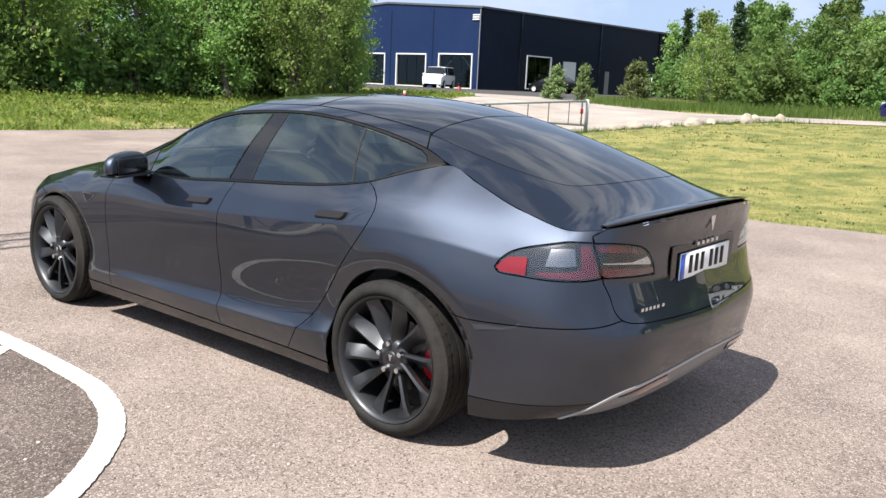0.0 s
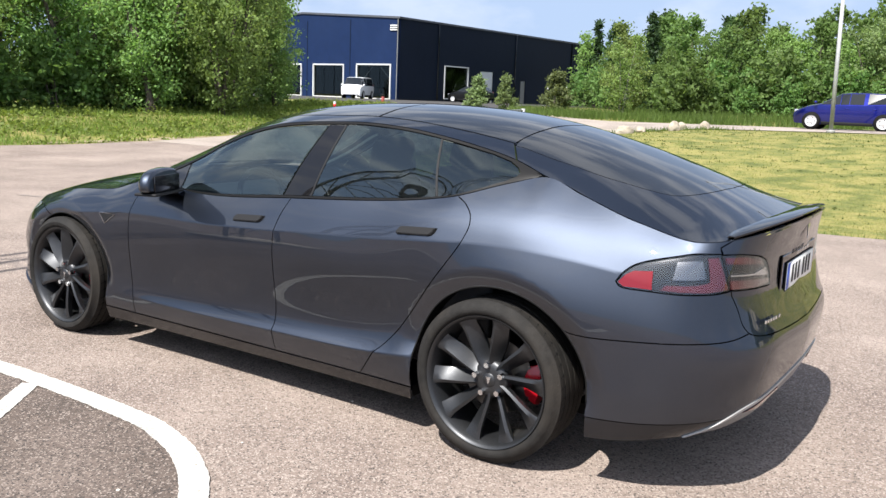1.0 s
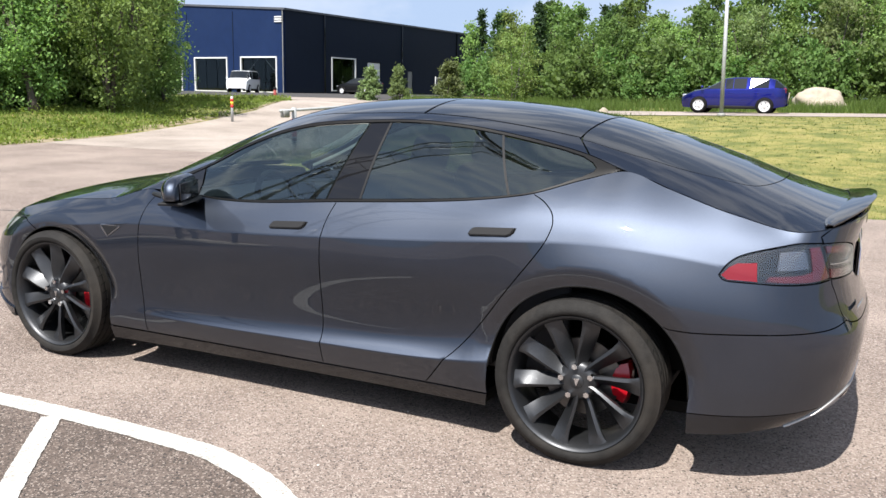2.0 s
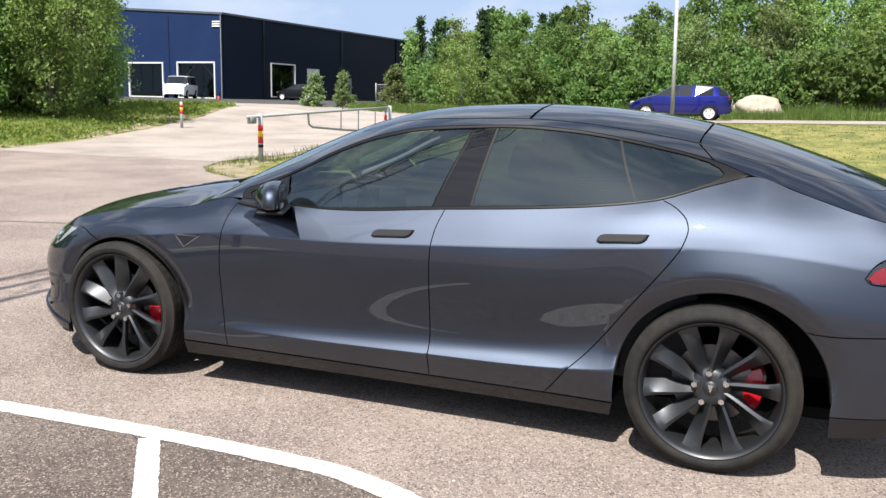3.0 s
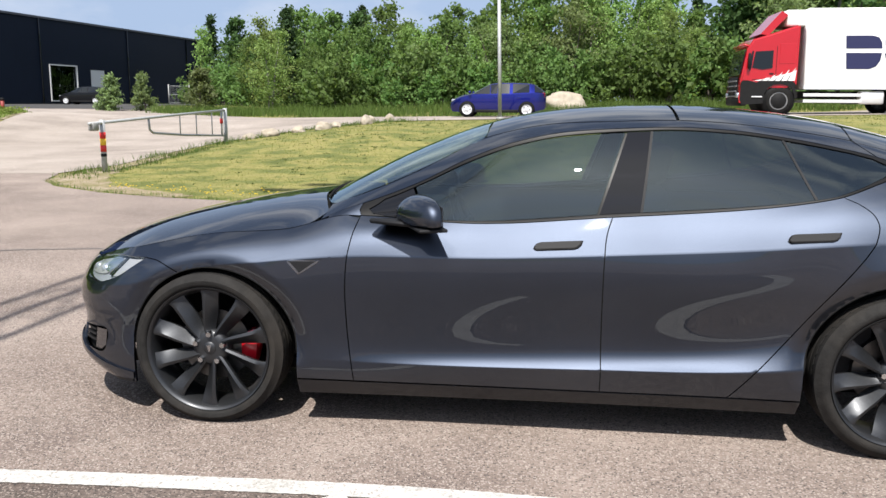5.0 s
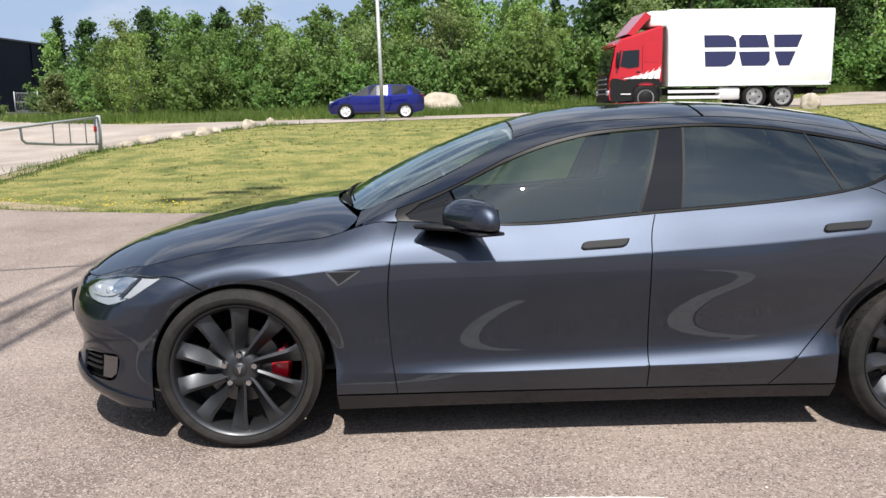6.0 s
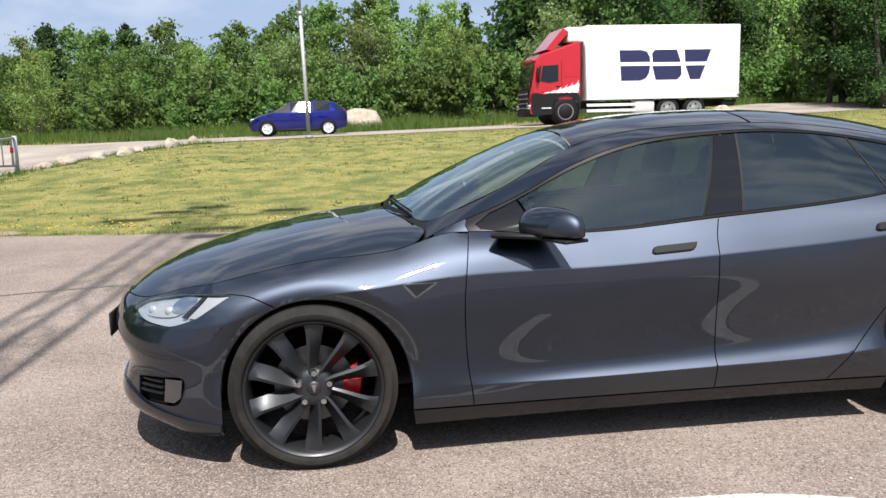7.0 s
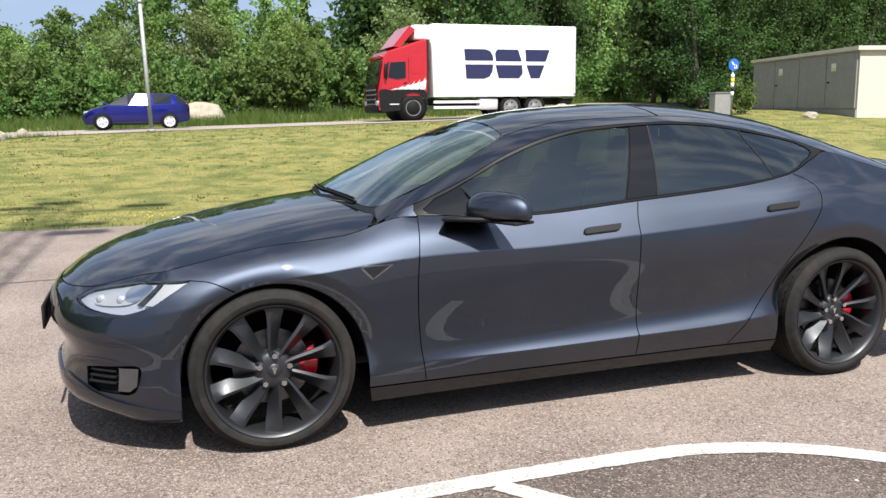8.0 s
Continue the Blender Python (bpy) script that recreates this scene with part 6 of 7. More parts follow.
grass("weeds", spots_in(gate_edge, 2200, .9), .16, .010, M_TALL, "weeds along the gate and stones", 7)

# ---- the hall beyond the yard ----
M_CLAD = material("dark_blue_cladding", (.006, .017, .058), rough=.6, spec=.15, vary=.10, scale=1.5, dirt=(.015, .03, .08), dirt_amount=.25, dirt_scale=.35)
# same cladding, with the shade of the walls off the sun put into its colour
M_CLADDARK = material("shade_darkened_cladding", (.0045, .009, .021), rough=.6, spec=.15, vary=.10, scale=1.5)
M_HALLDARK = material("dark_hall_inside", (.02, .022, .024), rough=.9)
M_ROOFFELT = material("roof_sheet", (.06, .065, .08), rough=.6, vary=.2, scale=2)
M_FRAMEWHITE = material("white_frame", (.62, .62, .61), rough=.4)
M_PANE = glass("hall_glass", (.45, .47, .47), f0=.025)
M_GALV = material("galvanised_steel", (.34, .35, .35), rough=.6, metal=.3, vary=.18, scale=12)
M_GREYPAINT = material("grey_painted_sheet", (.225, .224, .214), rough=.55, vary=.12, scale=5, dirt=(.18, .165, .145), dirt_amount=.4, dirt_scale=1.3)
M_RENDERWALL = material("pale_render", (.50, .455, .385), rough=.9, vary=.08, scale=20, bump=.3, bump_scale=80)
M_SHEETROOF = material("pale_roof_edge", (.50, .47, .40), rough=.7, vary=.1, scale=5)


def wall_with_openings(name, length, height, openings, thick, mat, parent, m):
    """A wall along local x, with holes (x0, x1, z0, z1)."""
    xs = sorted({0, length, *[v for o in openings for v in o[:2]]})
    zs = sorted({0, height, *[v for o in openings for v in o[2:]]})
    bm = bmesh.new()
    for x0, x1 in zip(xs, xs[1:]):
        for z0, z1 in zip(zs, zs[1:]):
            cx, cz = (x0 + x1) / 2, (z0 + z1) / 2
            if any(o[0] < cx < o[1] and o[2] < cz < o[3] for o in openings):
                continue
            box_bm(x1 - x0, thick, z1 - z0, (cx, thick / 2, cz), bm=bm)
    bmesh.ops.remove_doubles(bm, verts=bm.verts, dist=.001)
    bm.transform(m)
    return part(name, bm, mat, parent, smooth=False)


hall = thing("industrial_hall", "dark blue metal-clad industrial hall with white-framed glazed doors", "building", pose(-45.2, 61, 1.06, 0, 0, -4.75))
H_EAVE, H_LEN, H_WID = 7.45, 37.0, 26.0
front_open = [(.9, 5.3, .02, 3.25), (7.1, 11.4, .02, 3.2), (13.2, 17.5, .02, 3.2)]
side_open = [(7.0, 10.9, .25, 3.5), (13.1, 15.5, .02, 3.3), (20.9, 21.9, .05, 2.6)]
turn_front = Matrix.Diagonal((-1, 1, 1, 1))
turn_side = Matrix(((0, -1, 0, 0), (1, 0, 0, 0), (0, 0, 1, 0), (0, 0, 0, 1)))
wall_with_openings("gable_wall", H_WID, H_EAVE, front_open, .25, M_CLAD, hall, turn_front)
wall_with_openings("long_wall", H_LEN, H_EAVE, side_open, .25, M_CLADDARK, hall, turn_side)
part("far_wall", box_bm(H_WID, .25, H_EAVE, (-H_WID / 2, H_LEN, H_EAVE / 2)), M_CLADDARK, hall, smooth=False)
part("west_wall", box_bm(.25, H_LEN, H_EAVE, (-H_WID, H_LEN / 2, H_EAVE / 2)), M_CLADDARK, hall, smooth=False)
bm = prism_bm([(0, H_EAVE), (-H_WID / 2, H_EAVE + .75), (-H_WID, H_EAVE)], .25)
part("gable", bm, M_CLAD, hall, smooth=False)
bm = prism_bm([(.15, H_EAVE - .02), (.15, H_EAVE + .16), (-H_WID / 2, H_EAVE + .92), (-H_WID - .15, H_EAVE + .16), (-H_WID - .15, H_EAVE - .02), (-H_WID / 2, H_EAVE + .74)], H_LEN + .3)
bm.transform(Matrix.Translation((0, -.1, 0)))
part("roof", bm, M_ROOFFELT, hall, smooth=False)
part("floor_slab", box_bm(H_WID - .6, H_LEN - .6, .04, (-H_WID / 2, H_LEN / 2, .02)), M_HALLDARK, hall, smooth=False)
part("inner_partition", box_bm(H_WID - .6, .2, H_EAVE - .3, (-H_WID / 2, 9, H_EAVE / 2)), M_HALLDARK, hall, smooth=False)
for lx in (-.06, -6.2, -12.3):
    part("cladding_joint", box_bm(.07, .03, H_EAVE, (lx - .08, -.018, H_EAVE / 2)), M_CLADDARK if lx < -1 else M_GREYPAINT, hall, smooth=False)
for ly in (5.9, 19.6, 31.8):
    part("downpipe", box_bm(.09, .14, H_EAVE, (.05, ly, H_EAVE / 2), bevel=.02), M_GLOSSBLACK, hall, smooth=False)


def frame_parts(parent, x0, x1, z0, z1, wdt, m, braces=False):
    for nm, at, dims in (("frame_top", ((x0 + x1) / 2, z1), (x1 - x0 + wdt, wdt)), ("frame_jamb", (x0, (z0 + z1) / 2), (wdt, z1 - z0)), ("frame_jamb", (x1, (z0 + z1) / 2), (wdt, z1 - z0)),
                         ("frame_sill", ((x0 + x1) / 2, z0 + .04), (x1 - x0, .08))):
        bm = box_bm(dims[0], .16, dims[1], (at[0], -.02, at[1]))
        bm.transform(m)
        part(nm, bm, M_FRAMEWHITE, parent, smooth=False)
    for k in range(3):
        a, b = x0 + (x1 - x0) * k / 3, x0 + (x1 - x0) * (k + 1) / 3
        bm = box_bm(b - a - .06, .02, z1 - z0 - .1, ((a + b) / 2, .10, (z0 + z1) / 2))
        bm.transform(m)
        part("pane", bm, M_PANE, parent, smooth=False)
    if braces:
        for sgn in (-1, 1):
            bm = box_bm(1.9, .05, .07, (0, 0, 0), turn=pose(0, 0, 0, 0, sgn * 42, 0))
            bm.transform(Matrix.Translation(((x0 + x1) / 2 + sgn * 1.2, .42, z1 - .85)))
            bm.transform(m)
            part("brace", bm, M_FRAMEWHITE, parent, smooth=False)


for i, o in enumerate(front_open):
    frame_parts(hall, *o, .12, turn_front, braces=i == 0)
frame_parts(hall, *side_open[0], .10, turn_side)
bm = box_bm(2.3, .06, 3.2, (14.3, .1, 1.65))
bm.transform(turn_side)
part("white_side_door", bm, M_FRAMEWHITE, hall, smooth=False)
bm = box_bm(.95, .06, 2.5, (21.4, .1, 1.3))
bm.transform(turn_side)
part("grey_side_door", bm, M_GREYPAINT, hall, smooth=False)
for k in range(3):
    part("louvre_slat", box_bm(.85, .10, .11, (-.62, -.06, 6.42 + .20 * k), bevel=.01), M_FRAMEWHITE, hall, smooth=False)

# mesh fence at the yard's end
for px, py in ((-38.6, 79), (-33.0, 79)):
    f = thing("mesh_fence", "galvanised wire mesh fence panel by the yard", "fence", pose(px, py, land(px, py)), group="fence panels")
    for x_ in (0, 2.2):
        part("post", cyl_bm(.05, .05, 2.0, Matrix.Translation((x_, 0, 1.0)), 8), M_GALV, f)
    for z_ in (.15, 1.0, 1.85):
        part("rail", box_bm(2.2, .03, .04, (1.1, 0, z_)), M_GALV, f, smooth=False)
    for k in range(14):
        part("wire", box_bm(.012, .012, 1.7, (.08 + .155 * k, 0, 1.0)), M_GALV, f, smooth=False)

# ---- vehicles far off ----
M_BLUECAR = metallic_paint("blue_car_paint", (.009, .013, .15), flake=.6)
M_WHITEVAN = material("white_van_paint", (.74, .75, .76), rough=.35, coat=.6, vary=.03, scale=3)
M_BLACKCAR = material("black_car_paint", (.004, .004, .005), rough=.3, spec=.3, coat=.3)
M_TRUCKRED = material("red_cab_paint", (.36, .003, .008), rough=.3, coat=.8, vary=.05, scale=3)
M_BOXWHITE = material("white_box_panel", (.80, .80, .80), rough=.45, vary=.03, scale=2, dirt=(.6, .58, .54), dirt_amount=.18, dirt_scale=.7)
M_LOGO = material("navy_graphic", (.007, .009, .055), rough=.6)
M_DARKGLASS = material("dark_vehicle_glass", (.008, .010, .012), rough=.04, spec=.5)
M_CHASSIS = material("chassis_black", (.007, .007, .0075), rough=.7, spec=.2, vary=.2, scale=8)
M_FARTYRE = material("dark_road_tyre", (.009, .0088, .0085), rough=.85, spec=.15, vary=.3, scale=12)
M_ALLOY = material("pale_alloy", (.62, .62, .63), rough=.35, metal=.25)


def road_wheel(parent, x, y, r, wdt, out, rim=M_ALLOY):
    w = new("wheel")
    w.parent = parent
    w.matrix_basis = Matrix.Translation((x, y, r))
    part("tyre", lathe_bm([(r * .70, -wdt / 2), (r * .93, -wdt / 2), (r, -wdt / 2 + .03), (r, wdt / 2 - .03), (r * .93, wdt / 2), (r * .70, wdt / 2)], 28), M_FARTYRE, w)
    bm = lathe_bm([(0, out * (wdt / 2 - .04)), (r * .22, out * (wdt / 2 - .03)), (r * .26, out * (wdt / 2 - .05)), (r * .6, out * (wdt / 2 - .03)), (r * .71, out * (wdt / 2 - .003)), (r * .71, 0)], 24)
    part("rim", bm, rim, w)
    for k in range(5):
        a = 2 * math.pi * k / 5
        part("slot", box_bm(r * .13, .01, r * .13, (r * .43 * math.cos(a), out * (wdt / 2 - .032), r * .43 * math.sin(a)), bevel=.01), M_LINER, w, smooth=False)


def small_car(name, label, m, paint, stations, wheels, r, lamps, door_x, category="car"):
    """A vehicle lofted from sections (x, half width, floor, belt, roof, roof half width); glass where both neighbours are tall."""
    root = thing(name, label, category, m)
    rows = []
    for x, hw, zf, zb, zr, wr in stations:
        rows.append([(x, -hw * .94, zf), (x, -hw, zf + (zb - zf) * .45), (x, -hw * .985, zb - .03), (x, -hw * .93, zb), (x, -wr, zr), (x, -wr * .8, zr + .035), (x, 0, zr + .05),
                     (x, wr * .8, zr + .035), (x, wr, zr), (x, hw * .93, zb), (x, hw * .985, zb - .03), (x, hw, zf + (zb - zf) * .45), (x, hw * .94, zf)])
    body, panes = bmesh.new(), []
    bv = [[body.verts.new(p) for p in row] for row in rows]
    for i in range(len(rows) - 1):
        tall0, tall1 = stations[i][4] - stations[i][3] > .12, stations[i + 1][4] - stations[i + 1][3] > .12
        for j in range(12):
            q = (rows[i][j], rows[i + 1][j], rows[i + 1][j + 1], rows[i][j + 1])
            is_side = j in (3, 8)
            is_top = j in (4, 5, 6, 7)
            wide = stations[i + 1][0] - stations[i][0] > .25
            glassy = (is_side and ((tall0 and tall1 and wide) or tall0 != tall1)) or (is_top and tall0 != tall1)
            body.faces.new((bv[i][j], bv[i + 1][j], bv[i + 1][j + 1], bv[i][j + 1]))
            if glassy:
                c = sum((Vector(p) for p in q), Vector()) / 4
                n = (Vector(q[1]) - Vector(q[0])).cross(Vector(q[3]) - Vector(q[0])).normalized()
                panes.append((is_top, i, j, [c + (Vector(p) - c) * (.95 if is_side else 1.0) for p in q], n))
    body.faces.new(bv[0])
    body.faces.new(bv[-1][::-1])
    bmesh.ops.recalc_face_normals(body, faces=body.faces)
    sharp(part("body", body, paint, root), 50)
    tops = {}
    for is_top, i, j, q, n in panes:
        mid = sum(q, Vector()) / 4
        out = n if n.dot(mid - Vector((mid.x, 0, .6))) > 0 else -n
        key = ("screen", i) if is_top else ("side", i, j)
        bm = tops.setdefault(key, bmesh.new())
        bm.faces.new([bm.verts.new(p + out * .006) for p in q])
    for key, bm in tops.items():
        part("windscreen" if key[0] == "screen" else "side_window", bm, M_DARKGLASS, root, smooth=False)
    for x, y in wheels:
        hw = y
        for s in (-1, 1):
            part("wheel_arch", cyl_bm(r * 1.10, r * 1.10, .25, Matrix.Translation((x, s * (hw - .13), r * 1.02)) @ Matrix.Rotation(radians(90), 4, "X"), 28), M_LINER, root)
            road_wheel(root, x, s * (hw - .055), r, .2, s)
    for nm, at, dims, mt in lamps:
        for s in (-1, 1):
            part(nm, box_bm(*dims, (at[0], s * at[1], at[2]), bevel=.03), mt, root)
    x_in = [x for x, _ in wheels]
    for s in (-1, 1):
        hw = max(st[1] for st in stations)
        part("sill_strip", box_bm(x_in[1] - x_in[0] - 2.3 * r, .05, .13, ((x_in[0] + x_in[1]) / 2, s * (hw - .035), stations[3][2] + .05), bevel=.015), M_CHASSIS, root)
    for dx in door_x:
        for s in (-1, 1):
            hw = max(st[1] for st in stations)
            part("door_handle", box_bm(.16, .03, .03, (dx, s * (hw - .005), stations[3][3] - .13), bevel=.01), paint, root)
    for s in (-1, 1):
        part("side_mirror", box_bm(.12, .2, .13, (stations[2][0] + .35, s * (max(st[1] for st in stations) + .06), stations[3][3] + .08), bevel=.04), paint, root)
    return root


hatch_st = [(-2.10, .58, .38, .60, .62, .40), (-1.98, .76, .22, .70, .74, .55), (-1.55, .87, .20, .88, .90, .66), (-1.02, .90, .20, .98, 1.01, .70), (-.30, .90, .20, .98, 1.40, .60),
            (.02, .90, .20, .99, 1.44, .60), (.55, .90, .20, 1.00, 1.45, .60), (.66, .90, .20, 1.01, 1.45, .60), (1.42, .90, .22, 1.05, 1.42, .58), (1.62, .88, .24, 1.06, 1.38, .57), (2.04, .82, .32, 1.05, 1.08, .62), (2.13, .72, .42, .92, .94, .54)]
small_car("blue_hatchback", "glossy blue five-door hatchback on the road", pose(-2.3, 34.1, land(-2.3, 33.4)), M_BLUECAR, hatch_st, ((-1.32, .91), (1.30, .91)), .32,
          (("head_lamp", (-1.86, .62, .70), (.35, .22, .13), M_LAMPGREY), ("tail_lamp", (2.02, .70, .95), (.14, .2, .22), M_RED)), (-.05, .95))
van_st = [(-2.45, .72, .35, .75, .78, .60), (-2.36, .88, .22, .95, .98, .74), (-2.0, .94, .22, 1.08, 1.12, .78), (-1.75, .95, .22, 1.12, 1.18, .80), (-1.05, .95, .22, 1.14, 1.80, .76), (-.95, .95, .22, 1.14, 1.83, .76),
          (-.15, .95, .22, 1.14, 1.86, .77), (2.2, .95, .24, 1.14, 1.86, .77), (2.35, .92, .28, 1.12, 1.80, .74)]
small_car("white_van", "small white delivery van parked before the hall", pose(-47.2, 57.6, land(-47.2, 57) + .02, 0, 0, 114), M_WHITEVAN, van_st, ((-1.55, .96), (1.5, .96)), .34,
          (("head_lamp", (-2.25, .70, .85), (.25, .28, .22), M_LAMPGREY), ("tail_lamp", (2.33, .82, 1.1), (.1, .14, .5), M_RED)), (-.3, .5), "van")
small_car("black_hatchback", "black car parked by the hall's long wall", pose(-39.0, 64.0, land(-39.0, 64) + .02), M_BLACKCAR, hatch_st, ((-1.32, .91), (1.30, .91)), .32,
          (("head_lamp", (-1.86, .62, .70), (.35, .22, .13), M_LAMPGREY), ("tail_lamp", (2.02, .70, .95), (.14, .2, .22), M_RED)), (-.05, .95))
small_car("dark_red_hatchback", "dark red car standing inside the glazed door", pose(-52.6, 65.5, 1.09, 0, 0, 80), material("dark_red_car_paint", (.12, .01, .014), rough=.3, coat=1.0), hatch_st, ((-1.32, .91), (1.30, .91)), .32,
          (("head_lamp", (-1.86, .62, .70), (.35, .22, .13), M_LAMPGREY),), (-.05,))

# lorry: red cab, white box body
TX, TY = 7.5, 31.0
lorry = thing("box_lorry", "red-cabbed lorry with a white box body on the road", "lorry", pose(TX, TY + 1.27, land(TX + 4, TY + 1)))
# local x runs from the bumper to the tail, y from -1.27 (seen side) to 1.27
cab_side = [(.08, .55), (.0, .95), (.02, 1.35), (.22, 2.55), (.42, 2.90), (.75, 3.00), (2.05, 3.42), (2.18, 3.38), (2.18, 1.15), (1.95, 1.1), (1.85, .95), (.55, .95), (.45, .55)]
bm = prism_bm(cab_side, 2.46)
bm.transform(Matrix.Translation((0, -1.23, 0)))
bmesh.ops.bevel(bm, geom=[e for e in bm.edges if abs(e.verts[0].co.y - e.verts[1].co.y) < .01], offset=.07, segments=3, affect="EDGES", clamp_overlap=True)
sharp(part("cab", bm, M_TRUCKRED, lorry, "red painted driver's cab"), 40)
for s in (-1, 1):
    bm = prism_bm([(.42, 1.80), (.52, 2.42), (1.20, 2.46), (1.20, 1.78), (.80, 1.72)], .02)
    bm.transform(Matrix.Translation((0, s * 1.245 - .01, 0)))
    part("side_window", bm, M_DARKGLASS, lorry, smooth=False)
    bm = box_bm(.10, .12, .62, (.28, s * 1.36, 2.05), bevel=.03)
    part("cab_mirror", bm, M_CHASSIS, lorry)
    bm = prism_bm([(.0, .42), (-.04, .62), (0, .95), (.55, .98), (.62, .80), (.62, .42)], .05)
    bm.transform(Matrix.Translation((0, s * 1.24 - .025, 0)))
    part("bumper_corner", bm, M_TRUCKRED, lorry, smooth=False)
    bm = prism_bm([(.02, 1.22), (.10, 1.30), (.30, 1.30), (.62, 1.22), (.78, 1.28), (1.98, 1.28), (2.10, 1.20), (2.14, .60), (2.10, .60), (2.07, .78), (1.97, 1.00), (1.76, 1.12), (1.52, 1.15), (1.28, 1.12), (1.06, 1.00), (.95, .78), (.92, .40), (.10, .34), (.0, .55)], .05)
    bm.transform(Matrix.Translation((0, s * 1.25 - .025, 0)))
    part("mudguard", bm, M_CHASSIS, lorry, "black plastic wheel arch and lower cab", smooth=False)
    bm = prism_bm([(.34, 1.66), (.28, 1.86), (.40, 2.44), (.46, 2.44), (.40, 1.80)], .02)
    bm.transform(Matrix.Translation((0, s * 1.245 - .01, 0)))
    part("quarter_window", bm, M_DARKGLASS, lorry, smooth=False)
    for k in range(6):
        x_, up_ = .62 + .25 * k, .04 + .075 * k
        fl = [(x_, 1.29), (x_ + .10, 1.29 + up_ * .45), (x_ + .34, 1.30 + up_ * 1.25), (x_ + .24, 1.29 + up_ * .75), (x_ + .46, 1.31 + up_ * .95), (x_ + .30, 1.29)]
        bm = prism_bm([(min(p[0], 2.22), p[1]) for p in fl], .006)
        bm.transform(Matrix.Translation((-.1, s * 1.236 - (.006 if s < 0 else 0), 0)))
        part("flame_graphic", bm, M_BOXWHITE, lorry, smooth=False)
bm = prism_bm([(.02, 1.50), (.215, 2.52), (.195, 2.52), (-.0, 1.50)], 2.2)
bm.transform(Matrix.Translation((-.03, -1.1, 0)))
part("windscreen", bm, M_DARKGLASS, lorry, smooth=False)
part("sun_visor", box_bm(.22, 2.2, .10, (.20, 0, 2.66), bevel=.03, turn=pose(0, 0, 0, 0, 18, 0)), M_TRUCKRED, lorry)
for s in (-1, 1):
    part("door_seam", box_bm(.02, .012, 1.30, (1.34, s * 1.232, 1.98)), M_CHASSIS, lorry, smooth=False)
    part("door_seam", box_bm(.90, .012, .02, (.90, s * 1.232, 1.33)), M_CHASSIS, lorry, smooth=False)
    part("door_handle", box_bm(.16, .03, .06, (1.18, s * 1.238, 1.56), bevel=.01), M_CHASSIS, lorry)
    part("locker_panel", box_bm(.62, .014, .78, (1.76, s * 1.233, 2.34), bevel=.006), M_TRUCKRED, lorry, smooth=False)
    part("entry_step", box_bm(.42, .05, .05, (.66, s * 1.285, .66), bevel=.01), M_ALLOY, lorry, smooth=False)
part("grille", box_bm(.08, 1.7, .92, (.0, 0, 1.0), bevel=.03), M_CHASSIS, lorry)
for k in range(4):
    part("grille_bar", box_bm(.04, 1.66, .05, (-.055, 0, .68 + .2 * k), bevel=.01), M_VALANCE, lorry, smooth=False)
part("bumper", box_bm(.35, 2.46, .36, (.14, 0, .48), bevel=.06), M_CHASSIS, lorry)
for s in (-1, 1):
    part("head_lamp", box_bm(.12, .4, .2, (-.02, s * .98, .72), bevel=.03), M_LAMPGREY, lorry)
bm = prism_bm([(.70, 3.10), (1.46, 3.98), (1.72, 3.82), (1.02, 3.06)], 2.1)
bm.transform(Matrix.Translation((0, -1.05, 0)))
sharp(part("roof_deflector", bm, M_TRUCKRED, lorry), 30)
part("cooling_unit", box_bm(.75, 1.9, .62, (2.06, 0, 3.72), bevel=.05), M_BOXWHITE, lorry)
BX0, BX1, BZ0, BZ1 = 2.42, 9.30, .98, 4.06
part("box_body", box_bm(BX1 - BX0, 2.54, BZ1 - BZ0, ((BX0 + BX1) / 2, 0, (BZ0 + BZ1) / 2), bevel=.03), M_BOXWHITE, lorry, "white refrigerated box body")
for s in (-1, 1):
    part("box_edge", box_bm(BX1 - BX0, .03, .12, ((BX0 + BX1) / 2, s * 1.28, BZ0 + .04)), M_ALLOY, lorry, smooth=False)
    part("box_edge", box_bm(.08, .03, BZ1 - BZ0 - .05, (BX1 - .04, s * 1.28, (BZ0 + BZ1) / 2)), M_ALLOY, lorry, smooth=False)
    # plain slanted navy shapes on the box's side
    half_round = [(3.86, 3.02), (4.86, 3.02), (5.10, 2.94), (5.22, 2.74), (5.24, 2.52), (3.90, 2.52)]
    half_low = [(3.91, 2.36), (5.24, 2.36), (5.20, 2.06), (5.06, 1.84), (4.82, 1.74), (3.96, 1.74)]
    for shape in (half_round, half_low, [(5.44, 3.02), (6.44, 3.02), (6.62, 2.50), (5.36, 2.50), (5.32, 2.86)], [(5.34, 2.34), (6.64, 2.34), (6.66, 1.96), (6.48, 1.76), (5.50, 1.76)],
                  [(6.78, 3.02), (8.00, 3.02), (7.80, 2.50), (6.82, 2.50)], [(6.84, 2.34), (7.74, 2.34), (7.50, 1.76), (7.06, 1.76)]):
        bm = prism_bm(shape, .008)
        bm.transform(Matrix.Translation((0, s * 1.272 - (.008 if s < 0 else 0), 0)))
        part("graphic_shape", bm, M_LOGO, lorry, "plain navy shape", smooth=False)
part("chassis", box_bm(8.4, .9, .3, (4.9, 0, .75)), M_CHASSIS, lorry, smooth=False)
